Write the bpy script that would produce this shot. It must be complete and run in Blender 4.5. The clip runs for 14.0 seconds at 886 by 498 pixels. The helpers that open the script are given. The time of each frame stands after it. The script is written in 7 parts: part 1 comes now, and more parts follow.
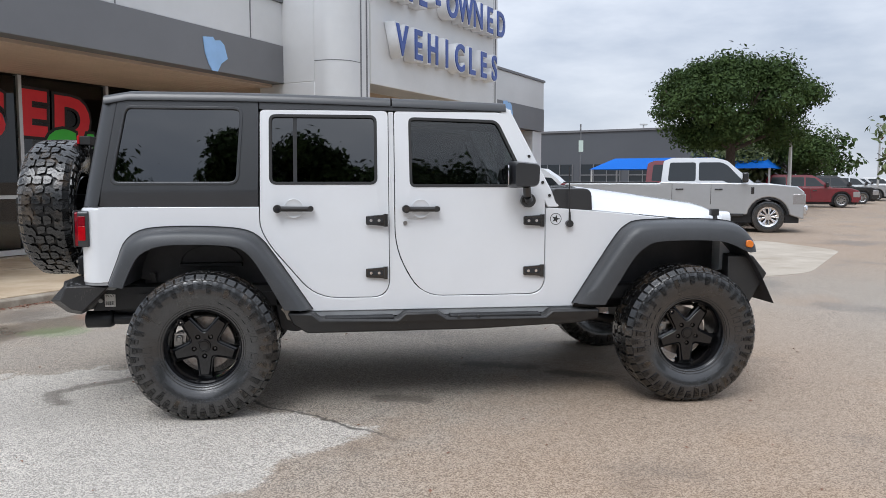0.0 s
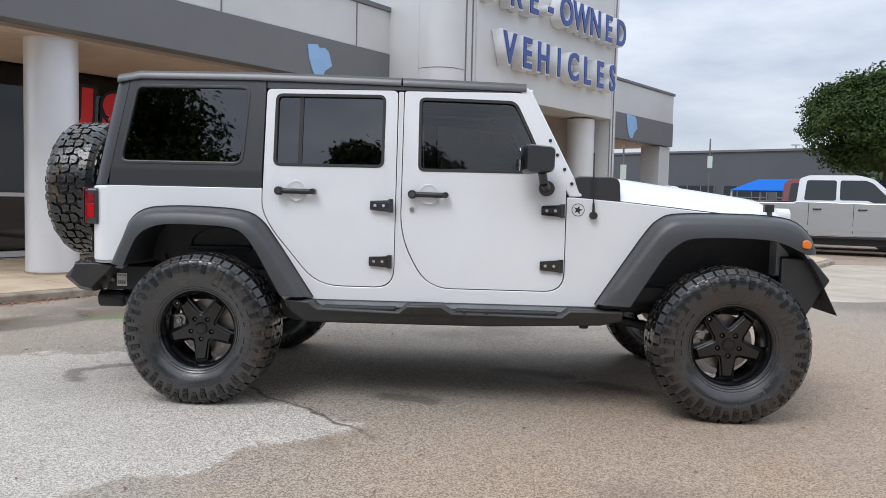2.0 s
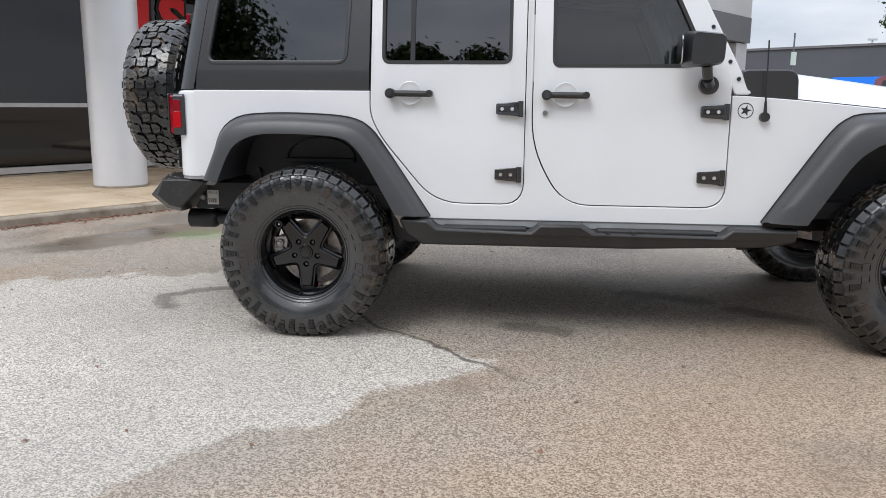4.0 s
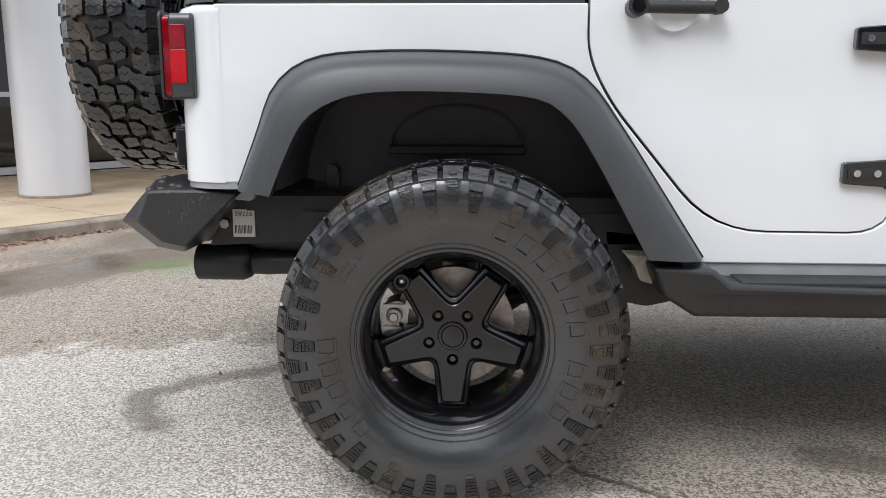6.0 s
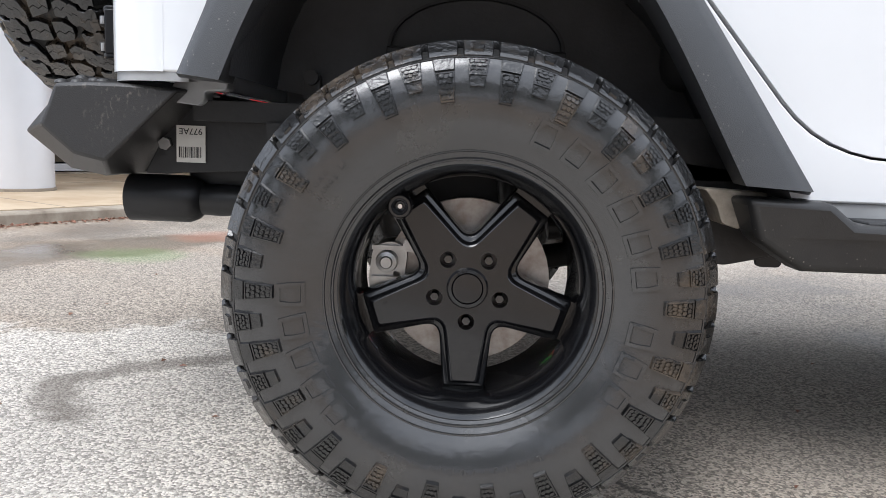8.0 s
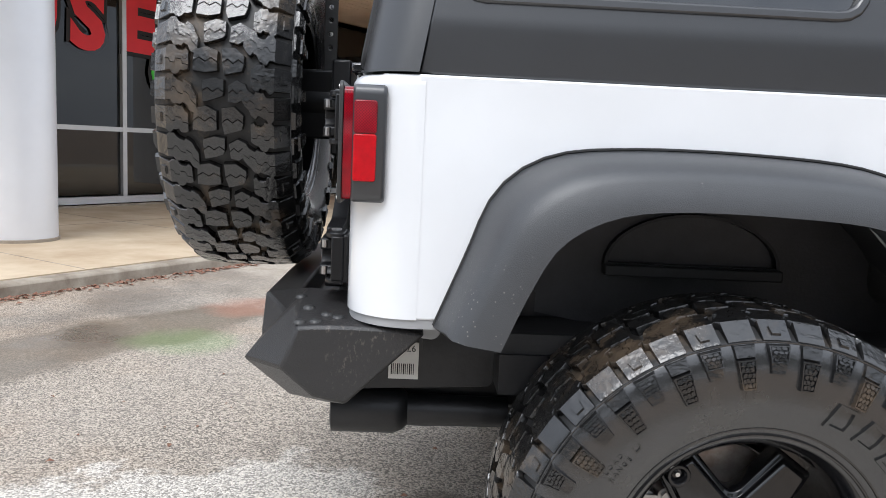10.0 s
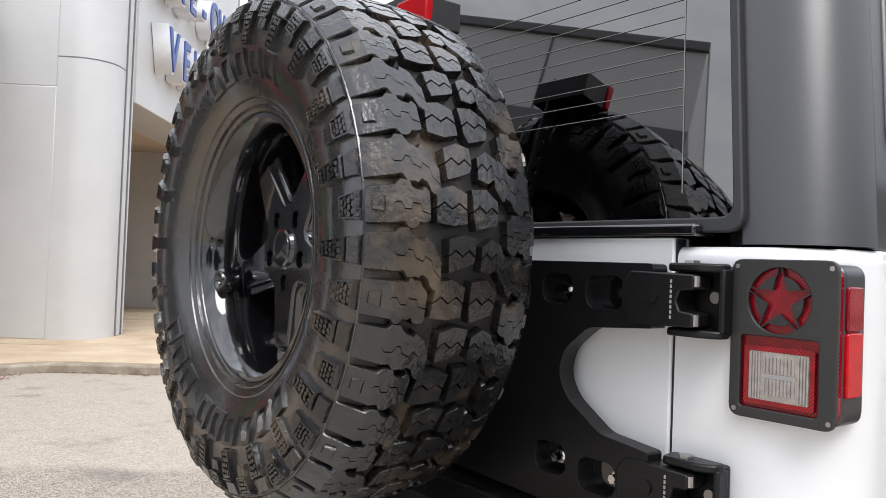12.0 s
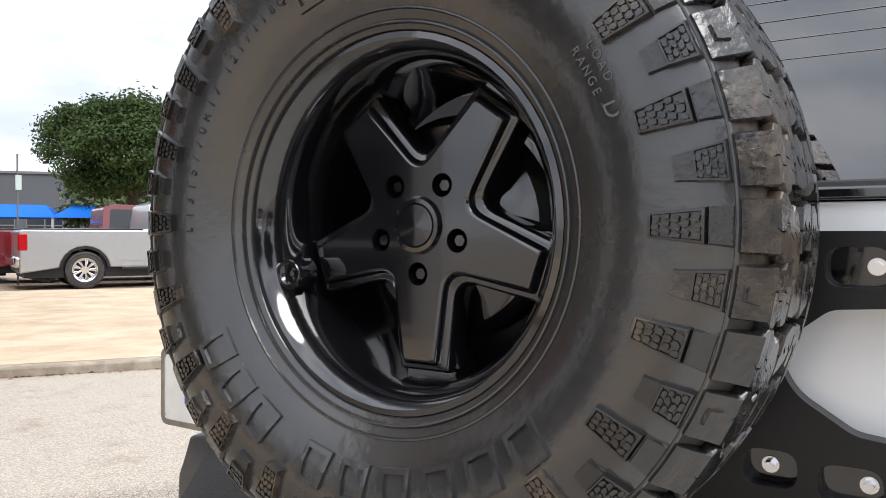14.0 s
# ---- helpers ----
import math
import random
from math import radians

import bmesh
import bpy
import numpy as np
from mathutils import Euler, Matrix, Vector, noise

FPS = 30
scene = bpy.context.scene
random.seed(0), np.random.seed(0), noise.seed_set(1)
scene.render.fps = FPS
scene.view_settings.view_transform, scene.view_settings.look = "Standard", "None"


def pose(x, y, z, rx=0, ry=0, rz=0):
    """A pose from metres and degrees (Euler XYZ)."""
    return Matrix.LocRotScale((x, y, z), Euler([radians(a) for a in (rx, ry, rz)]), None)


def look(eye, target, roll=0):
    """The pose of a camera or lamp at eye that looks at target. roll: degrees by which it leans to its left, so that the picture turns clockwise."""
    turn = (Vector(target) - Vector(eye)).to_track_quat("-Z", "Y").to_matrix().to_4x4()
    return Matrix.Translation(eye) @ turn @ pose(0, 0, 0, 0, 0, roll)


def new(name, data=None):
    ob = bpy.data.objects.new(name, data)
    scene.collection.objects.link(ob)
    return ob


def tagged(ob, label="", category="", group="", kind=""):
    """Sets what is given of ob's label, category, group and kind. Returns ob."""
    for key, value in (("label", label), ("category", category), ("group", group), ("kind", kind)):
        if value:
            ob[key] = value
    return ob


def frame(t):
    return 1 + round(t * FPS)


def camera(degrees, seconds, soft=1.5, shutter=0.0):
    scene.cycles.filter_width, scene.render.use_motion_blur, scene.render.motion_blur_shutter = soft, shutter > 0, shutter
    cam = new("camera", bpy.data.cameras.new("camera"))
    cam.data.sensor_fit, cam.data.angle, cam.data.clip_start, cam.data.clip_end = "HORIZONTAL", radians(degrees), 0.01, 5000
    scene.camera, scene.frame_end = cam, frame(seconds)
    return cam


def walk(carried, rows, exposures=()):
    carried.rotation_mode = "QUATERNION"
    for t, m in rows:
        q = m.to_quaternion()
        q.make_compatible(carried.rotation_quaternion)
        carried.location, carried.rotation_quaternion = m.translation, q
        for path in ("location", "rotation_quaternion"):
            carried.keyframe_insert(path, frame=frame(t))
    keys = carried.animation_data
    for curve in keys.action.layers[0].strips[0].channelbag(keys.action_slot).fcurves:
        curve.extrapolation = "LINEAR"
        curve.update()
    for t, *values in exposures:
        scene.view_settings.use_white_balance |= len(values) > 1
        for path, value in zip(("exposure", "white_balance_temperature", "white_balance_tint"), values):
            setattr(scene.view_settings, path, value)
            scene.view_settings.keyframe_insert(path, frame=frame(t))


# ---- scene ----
cam = camera(59.2, 14.0, soft=0.65)
PATH = [
    (0, (0.811, -5.483, 1.373), (1.066, -3.507, 1.198), 0.0),
    (0.5, (1.145, -5.424, 1.342), (1.26, -3.432, 1.201), 0.6),
    (1, (1.383, -5.284, 1.254), (1.393, -3.288, 1.135), 1.0),
    (1.5, (1.516, -5.214, 1.187), (1.462, -3.218, 1.078), 1.3),
    (2, (1.592, -5.191, 1.181), (1.49, -3.197, 1.053), 1.3),
    (4.5, (0.843, -4.283, 1.146), (0.618, -2.337, 0.74), 0.2),
    (5, (0.533, -3.792, 1.123), (0.314, -1.848, 0.705), -0.1),
    (5.5, (0.297, -3.228, 1.066), (0.114, -1.278, 0.664), -0.0),
    (6, (0.057, -2.739, 0.976), (-0.02, -0.773, 0.616), 0.2),
    (6.5, (0.013, -2.283, 0.755), (-0.029, -0.308, 0.446), 1.0),
    (7, (0.012, -2.195, 0.597), (0.01, -0.21, 0.353), 1.7),
    (9.5, (-0.326, -2.363, 0.992), (-0.431, -0.393, 0.668), 3.1),
    (10, (-0.575, -2.173, 1.1), (-0.501, -0.192, 0.835), 2.7),
    (10.5, (-0.908, -1.975, 1.134), (-0.506, -0.023, 0.964), 2.7),
    (11, (-1.228, -1.747, 1.147), (-0.477, 0.105, 1.089), 3.1),
    (11.5, (-1.451, -1.484, 1.157), (-0.474, 0.261, 1.17), 2.6),
    (12, (-1.684, -1.266, 1.178), (-0.46, 0.315, 1.219), 2.2),
    (12.5, (-1.793, -1.068, 1.182), (-0.415, 0.381, 1.227), 2.0),
    (13, (-1.798, -0.89, 1.18), (-0.3, 0.434, 1.219), 1.6),
    (13.5, (-1.811, -0.757, 1.183), (-0.22, 0.454, 1.19), 1.0),
    (14, (-1.872, -0.575, 1.183), (-0.197, 0.517, 1.151), 0.2),
]
EXPOSURES = [(0, 0.19, 6080, 10), (2, 0.19, 6080, 10), (5, 0.34, 6250, 10), (6, 0.46, 6250, 10), (6.5, 0.66, 6350, 11), (7, 0.86, 6200, 11), (9.5, 0.68, 6100, 10), (10, 0.70, 6150, 10), (10.5, 0.70, 6500, 11), (11, 0.70, 6550, 11), (11.5, 0.70, 6500, 11), (12.5, 0.78, 6400, 11), (14, 0.84, 6400, 11)]
walk(cam, [(t, look(eye, target, roll)) for t, eye, target, roll in PATH],
     EXPOSURES)

# ---------------------------------------------------------------- light
def build_world():
    w = bpy.data.worlds.new("overcast")
    scene.world = w
    w.use_nodes = True
    nt = w.node_tree
    nt.nodes.clear()
    N, L = nt.nodes.new, nt.links.new
    out, bg = N("ShaderNodeOutputWorld"), N("ShaderNodeBackground")
    sky = N("ShaderNodeTexSky")
    sky.sky_type, sky.sun_disc = "NISHITA", False
    sky.sun_elevation, sky.sun_rotation = radians(52), radians(207)
    tc, sep = N("ShaderNodeTexCoord"), N("ShaderNodeSeparateXYZ")
    L(tc.outputs["Generated"], sep.inputs[0])
    mp = N("ShaderNodeMapping")
    mp.inputs["Scale"].default_value = (1.6, 1.6, 5.0)
    L(tc.outputs["Generated"], mp.inputs[0])
    cl = N("ShaderNodeTexNoise")
    cl.inputs["Scale"].default_value, cl.inputs["Detail"].default_value, cl.inputs["Roughness"].default_value = 1.7, 6, 0.55
    L(mp.outputs[0], cl.inputs["Vector"])
    ramp = N("ShaderNodeValToRGB")
    ramp.color_ramp.elements[0].position, ramp.color_ramp.elements[0].color = 0.34, (0.46, 0.50, 0.57, 1)
    ramp.color_ramp.elements[1].position, ramp.color_ramp.elements[1].color = 0.66, (0.83, 0.84, 0.86, 1)
    L(cl.outputs["Fac"], ramp.inputs[0])
    grad = N("ShaderNodeMapRange")
    grad.inputs["From Min"].default_value, grad.inputs["From Max"].default_value = 0.0, 0.9
    grad.inputs["To Min"].default_value, grad.inputs["To Max"].default_value = 1.02, 2.15
    L(sep.outputs["Z"], grad.inputs["Value"])
    mul = N("ShaderNodeVectorMath")
    mul.operation = "SCALE"
    L(ramp.outputs[0], mul.inputs[0])
    L(grad.outputs[0], mul.inputs["Scale"])
    dim = N("ShaderNodeVectorMath")
    dim.operation = "SCALE"
    dim.inputs["Scale"].default_value = 0.10
    L(sky.outputs[0], dim.inputs[0])
    mix = N("ShaderNodeMix")
    mix.data_type = "RGBA"
    mix.inputs["Factor"].default_value = 0.92
    L(dim.outputs[0], mix.inputs["A"])
    L(mul.outputs[0], mix.inputs["B"])
    L(mix.outputs["Result"], bg.inputs[0])
    bg.inputs[1].default_value = 0.86
    L(bg.outputs[0], out.inputs[0])


build_world()
sun = new("sun", bpy.data.lights.new("sun", "SUN"))
sun.data.energy, sun.data.angle, sun.data.color = 1.35, radians(30), (1.0, 0.97, 0.93)
sun.matrix_world = look((0, 0, 20), (7, 13.5, 0))


# ---------------------------------------------------------------- materials
def shade(name, colour=(0.5, 0.5, 0.5), rough=0.5, metal=0.0, coat=0.0, spec=0.5, vary=0.0, scale=8.0, colour2=None,
          bump=0.0, bump_scale=60.0, rough2=None, emit=0.0, dust=0.0):
    """A principled surface with two scales of variation: stains in the colour and fine relief."""
    m = bpy.data.materials.new(name)
    m.use_nodes = True
    nt = m.node_tree
    b = nt.nodes["Principled BSDF"]
    N, L = nt.nodes.new, nt.links.new
    b.inputs["Base Color"].default_value = (*colour, 1)
    b.inputs["Roughness"].default_value, b.inputs["Metallic"].default_value = rough, metal
    b.inputs["Coat Weight"].default_value, b.inputs["Coat Roughness"].default_value = coat, 0.04
    b.inputs["Specular IOR Level"].default_value = spec
    tc = N("ShaderNodeTexCoord")
    if vary or colour2:
        no = N("ShaderNodeTexNoise")
        no.inputs["Scale"].default_value, no.inputs["Detail"].default_value, no.inputs["Roughness"].default_value = scale, 6, 0.62
        L(tc.outputs["Object"], no.inputs["Vector"])
        ra = N("ShaderNodeMapRange")
        ra.inputs["From Min"].default_value, ra.inputs["From Max"].default_value = 0.32, 0.68
        L(no.outputs["Fac"], ra.inputs["Value"])
        mx = N("ShaderNodeMix")
        mx.data_type = "RGBA"
        c2 = colour2 or tuple(c * (1 - vary) for c in colour)
        mx.inputs["A"].default_value, mx.inputs["B"].default_value = (*colour, 1), (*c2, 1)
        L(ra.outputs[0], mx.inputs["Factor"])
        L(mx.outputs["Result"], b.inputs["Base Color"])
        if rough2 is not None:
            rr = N("ShaderNodeMapRange")
            rr.inputs["To Min"].default_value, rr.inputs["To Max"].default_value = rough, rough2
            L(no.outputs["Fac"], rr.inputs["Value"])
            L(rr.outputs[0], b.inputs["Roughness"])
    if dust:
        # pale splashes and specks of dried dirt
        vo, sp, cl, mu, dm = N("ShaderNodeTexVoronoi"), N("ShaderNodeMapRange"), N("ShaderNodeTexNoise"), N("ShaderNodeMath"), N("ShaderNodeMix")
        vo.inputs["Scale"].default_value, cl.inputs["Scale"].default_value, cl.inputs["Detail"].default_value = 95.0, 5.0, 5
        L(tc.outputs["Object"], vo.inputs["Vector"])
        L(tc.outputs["Object"], cl.inputs["Vector"])
        sp.inputs["From Min"].default_value, sp.inputs["From Max"].default_value = 0.17, 0.09
        L(vo.outputs["Distance"], sp.inputs["Value"])
        gate = N("ShaderNodeMapRange")
        gate.inputs["From Min"].default_value, gate.inputs["From Max"].default_value, gate.inputs["To Max"].default_value = 0.50, 0.66, dust
        L(cl.outputs["Fac"], gate.inputs["Value"])
        mu.operation = "MULTIPLY"
        L(sp.outputs[0], mu.inputs[0])
        L(gate.outputs[0], mu.inputs[1])
        dm.data_type = "RGBA"
        dm.inputs["A"].default_value, dm.inputs["B"].default_value = (*colour, 1), (0.36, 0.33, 0.29, 1)
        if b.inputs["Base Color"].links:
            L(b.inputs["Base Color"].links[0].from_socket, dm.inputs["A"])
        L(mu.outputs[0], dm.inputs["Factor"])
        L(dm.outputs["Result"], b.inputs["Base Color"])
    if bump:
        n2 = N("ShaderNodeTexNoise")
        n2.inputs["Scale"].default_value, n2.inputs["Detail"].default_value = bump_scale, 4
        L(tc.outputs["Object"], n2.inputs["Vector"])
        bp = N("ShaderNodeBump")
        bp.inputs["Strength"].default_value, bp.inputs["Distance"].default_value = bump, 0.004
        L(n2.outputs["Fac"], bp.inputs["Height"])
        L(bp.outputs[0], b.inputs["Normal"])
    if emit:
        b.inputs["Emission Color"].default_value, b.inputs["Emission Strength"].default_value = (*colour, 1), emit
    return m


def tinted(name, tint, gloss=1.0, rough=0.015, ior=1.62):
    """Window glass: a tinted see-through sheet under a clear reflection."""
    m = bpy.data.materials.new(name)
    m.use_nodes = True
    nt = m.node_tree
    nt.nodes.clear()
    N, L = nt.nodes.new, nt.links.new
    out, tr, gl, mx, fr = N("ShaderNodeOutputMaterial"), N("ShaderNodeBsdfTransparent"), N("ShaderNodeBsdfGlossy"), N("ShaderNodeMixShader"), N("ShaderNodeFresnel")
    tr.inputs[0].default_value = (*tint, 1)
    gl.inputs["Color"].default_value = (gloss, gloss, gloss, 1)
    gl.inputs["Roughness"].default_value = rough
    fr.inputs["IOR"].default_value = ior
    L(fr.outputs[0], mx.inputs[0])
    L(tr.outputs[0], mx.inputs[1])
    L(gl.outputs[0], mx.inputs[2])
    L(mx.outputs[0], out.inputs[0])
    return m


def asphalt_material():
    """Worn parking-lot asphalt: exposed pale aggregate, a bleached patch with a ragged rim, damp dark zones and tan silt."""
    m = bpy.data.materials.new("asphalt")
    m.use_nodes = True
    nt = m.node_tree
    b = nt.nodes["Principled BSDF"]
    N, L = nt.nodes.new, nt.links.new
    geo = N("ShaderNodeNewGeometry")
    pos = geo.outputs["Position"]

    def noise_fac(scale, detail=4, rough=0.55, off=0.0):
        mp = N("ShaderNodeMapping")
        mp.inputs["Location"].default_value = (off, off * 0.7, 0)
        L(pos, mp.inputs[0])
        n = N("ShaderNodeTexNoise")
        n.inputs["Scale"].default_value, n.inputs["Detail"].default_value, n.inputs["Roughness"].default_value = scale, detail, rough
        L(mp.outputs[0], n.inputs["Vector"])
        return n.outputs["Fac"]

    def calc(op, a, c=None, d=None):
        n = N("ShaderNodeMath")
        n.operation = op
        for i, v in enumerate((a, c, d)):
            if v is None:
                continue
            if isinstance(v, (int, float)):
                n.inputs[i].default_value = v
            else:
                L(v, n.inputs[i])
        return n.outputs[0]

    def ramp(v, lo, hi):
        n = N("ShaderNodeMapRange")
        n.interpolation_type = "SMOOTHSTEP"
        n.inputs["From Min"].default_value, n.inputs["From Max"].default_value = lo, hi
        L(v, n.inputs["Value"])
        return n.outputs[0]

    def blend(f, a, c):
        n = N("ShaderNodeMix")
        n.data_type = "RGBA"
        for key, v in (("A", a), ("B", c)):
            if isinstance(v, tuple):
                n.inputs[key].default_value = (*v, 1)
            else:
                L(v, n.inputs[key])
        L(f, n.inputs["Factor"])
        return n.outputs["Result"]

    sep = N("ShaderNodeSeparateXYZ")
    L(pos, sep.inputs[0])
    x, y = sep.outputs["X"], sep.outputs["Y"]
    rag = calc("MULTIPLY", calc("SUBTRACT", noise_fac(2.2, 6, 0.6), 0.5), 1.1)
    # the bleached patch: three ragged sides
    a = calc("ADD", calc("SUBTRACT", calc("MULTIPLY_ADD", x, 0.42, 0.92), y), rag)
    c = calc("ADD", calc("SUBTRACT", calc("MULTIPLY_ADD", x, -0.93, -0.42), y), rag)
    d = calc("ADD", calc("SUBTRACT", y, calc("MULTIPLY_ADD", x, 1.05, -2.33)), rag)
    inside = calc("MINIMUM", a, calc("MINIMUM", c, d))
    patch = ramp(calc("ADD", inside, calc("MULTIPLY", calc("SUBTRACT", noise_fac(26.0, 4, 0.7, 7.0), 0.5), 0.22)), -0.035, 0.075)
    stone = N("ShaderNodeTexVoronoi")
    stone.inputs["Scale"].default_value = 165.0
    L(pos, stone.inputs["Vector"])
    grain = N("ShaderNodeSeparateColor")
    L(stone.outputs["Color"], grain.inputs[0])
    g = grain.outputs[0]
    fine = noise_fac(380.0, 3)
    speck = ramp(calc("ADD", calc("MULTIPLY", g, 0.75), calc("MULTIPLY", fine, 0.5)), 0.26, 0.98)
    dark = blend(speck, (0.122, 0.105, 0.087), (0.530, 0.457, 0.374))
    pale = blend(speck, (0.255, 0.231, 0.202), (0.778, 0.719, 0.637))
    col = blend(patch, dark, pale)
    # large scale wear
    wear = ramp(noise_fac(0.55, 5, 0.6, 3.0), 0.35, 0.7)
    col = blend(calc("MULTIPLY", wear, 0.35), col, (0.33, 0.30, 0.265))
    silt = calc("MULTIPLY", ramp(noise_fac(0.42, 5, 0.62, 11.0), 0.50, 0.72), 0.62)
    silt = calc("MULTIPLY", silt, calc("SUBTRACT", 1.0, calc("MULTIPLY", patch, 0.85)))
    col = blend(silt, col, blend(speck, (0.22, 0.14, 0.08), (0.44, 0.32, 0.22)))
    tan = calc("MULTIPLY", ramp(calc("SUBTRACT", calc("ADD", x, calc("MULTIPLY", rag, 1.6)), calc("MULTIPLY", y, 0.8)), 1.6, 3.2), ramp(x, 7.0, 3.5))
    tan = calc("MULTIPLY", tan, calc("MULTIPLY", calc("SUBTRACT", 1.0, patch), 0.55))
    col = blend(tan, col, blend(speck, (0.24, 0.155, 0.09), (0.50, 0.36, 0.25)))
    far = calc("MULTIPLY", ramp(calc("ADD", calc("ADD", calc("MULTIPLY", x, 0.6), calc("MULTIPLY", y, 0.4)), calc("MULTIPLY", rag, 3.0)), 5.0, 9.5), 0.6)
    col = blend(far, col, blend(speck, (0.23, 0.150, 0.090), (0.47, 0.345, 0.245)))
    # damp: far from the patch the lot is darker and glossier in blotches
    wet = calc("MULTIPLY", ramp(noise_fac(0.7, 4, 0.55, 23.0), 0.52, 0.68), calc("SUBTRACT", 1.0, patch))
    col = blend(calc("MULTIPLY", wet, 0.45), col, (0.07, 0.06, 0.05))
    # pale concrete drive in front of the entry
    ds = calc("ADD", calc("ADD", calc("MULTIPLY", x, 0.5446), calc("MULTIPLY", y, 0.8387)), calc("MULTIPLY", rag, 0.30))
    dc = calc("ADD", calc("SUBTRACT", calc("MULTIPLY", x, 0.8387), calc("MULTIPLY", y, 0.5446)), calc("MULTIPLY", rag, 0.8))
    drive = calc("MULTIPLY", calc("MULTIPLY", ramp(ds, 2.30, 2.52), ramp(ds, 17.0, 16.0)), ramp(dc, 0.5, -0.3))
    stain = ramp(noise_fac(2.6, 7, 0.68, 31.0), 0.52, 0.74)
    slab = blend(calc("MULTIPLY", stain, 0.7), blend(speck, (0.29, 0.25, 0.205), (0.54, 0.475, 0.395)), (0.21, 0.165, 0.12))
    col = blend(drive, col, slab)
    # puddles by the kerb
    px = calc("ADD", x, 2.15)
    py = calc("SUBTRACT", y, 1.95)
    pu = calc("ADD", calc("MULTIPLY", calc("ADD", calc("MULTIPLY", px, 0.55), calc("MULTIPLY", py, 0.83)), 0.75), 0.0)
    pv = calc("SUBTRACT", calc("MULTIPLY", py, 0.55), calc("MULTIPLY", px, 0.83))
    rr = calc("ADD", calc("MULTIPLY", calc("MULTIPLY", pu, pu), 0.55), calc("MULTIPLY", calc("MULTIPLY", pv, pv), 4.2))
    puddle = ramp(calc("ADD", rr, calc("MULTIPLY", rag, 1.5)), 0.75, 0.25)
    col = blend(calc("MULTIPLY", puddle, 0.6), col, (0.115, 0.092, 0.065))
    # faded utility paint, one red and one green dab
    for ux, uy, tint in ((-1.62, 2.84, (0.42, 0.16, 0.10)), (-1.80, 1.91, (0.16, 0.27, 0.09))):
        dx, dy = calc("SUBTRACT", x, ux), calc("SUBTRACT", y, uy)
        dd = calc("ADD", calc("MULTIPLY", dx, dx), calc("MULTIPLY", dy, dy))
        dab = ramp(calc("ADD", calc("MULTIPLY", dd, 6.0), calc("MULTIPLY", rag, 1.6)), 0.75, 0.0)
        col = blend(calc("MULTIPLY", dab, 0.38), col, tint)
    # a long crack along the rim of the patch, and a damp stain
    cx = ramp(calc("ABSOLUTE", calc("ADD", calc("SUBTRACT", calc("MULTIPLY_ADD", x, -0.98, -0.36), y), calc("MULTIPLY", calc("SUBTRACT", noise_fac(4.0, 5, 0.6, 2.0), 0.5), 0.30))), 0.035, 0.006)
    reach = calc("MULTIPLY", ramp(x, 0.10, 0.22), ramp(x, 1.25, 0.85))
    col = blend(calc("MULTIPLY", calc("MULTIPLY", cx, reach), 0.75), col, (0.045, 0.038, 0.032))

    def near(ax, ay, bx, by):
        """Distance from a short line on the ground."""
        lx, ly = bx - ax, by - ay
        ll = lx * lx + ly * ly
        ux, uy = calc("SUBTRACT", x, ax), calc("SUBTRACT", y, ay)
        k = calc("ADD", calc("MULTIPLY", ux, lx / ll), calc("MULTIPLY", uy, ly / ll))
        k = calc("MINIMUM", calc("MAXIMUM", k, 0.0), 1.0)
        ex, ey = calc("SUBTRACT", ux, calc("MULTIPLY", k, lx)), calc("SUBTRACT", uy, calc("MULTIPLY", k, ly))
        return calc("SQRT", calc("ADD", calc("MULTIPLY", ex, ex), calc("MULTIPLY", ey, ey)))

    st = calc("MINIMUM", calc("MINIMUM", near(-0.92, -0.51, -1.07, -0.26), near(-1.07, -0.26, -0.94, -0.10)), near(-0.94, -0.10, -0.45, 0.16))
    fray = calc("MULTIPLY", calc("SUBTRACT", noise_fac(9.0, 6, 0.65, 5.0), 0.5), 0.16)
    col = blend(calc("MULTIPLY", ramp(calc("ADD", st, fray), 0.085, 0.015), 0.62), col, (0.12, 0.10, 0.08))
    # oil drips where engines have stood
    for ax, ay, bx, by in ((1.75, 0.22, 2.15, 0.06), (2.35, -0.12, 2.62, -0.32), (1.05, -0.62, 1.30, -0.70)):
        col = blend(calc("MULTIPLY", ramp(calc("ADD", near(ax, ay, bx, by), calc("MULTIPLY", fray, 1.3)), 0.14, 0.02), 0.60), col, (0.070, 0.060, 0.050))
    spots = N("ShaderNodeTexVoronoi")
    spots.inputs["Scale"].default_value = 1.7
    L(pos, spots.inputs["Vector"])
    col = blend(calc("MULTIPLY", ramp(calc("ADD", spots.outputs["Distance"], calc("MULTIPLY", fray, 0.35)), 0.040, 0.012), 0.75), col, (0.09, 0.065, 0.045))
    L(col, b.inputs["Base Color"])
    rgh = calc("SUBTRACT", calc("SUBTRACT", 0.82, calc("MULTIPLY", wet, 0.28)), calc("MULTIPLY", puddle, 0.34))
    L(rgh, b.inputs["Roughness"])
    bp = N("ShaderNodeBump")
    bp.inputs["Distance"].default_value = 0.006
    L(calc("MULTIPLY", calc("SUBTRACT", 1.0, puddle), 0.55), bp.inputs["Strength"])
    hgt = calc("ADD", calc("MULTIPLY", stone.outputs["Distance"], -0.9), calc("MULTIPLY", fine, 0.5))
    L(hgt, bp.inputs["Height"])
    L(bp.outputs[0], b.inputs["Normal"])
    return m


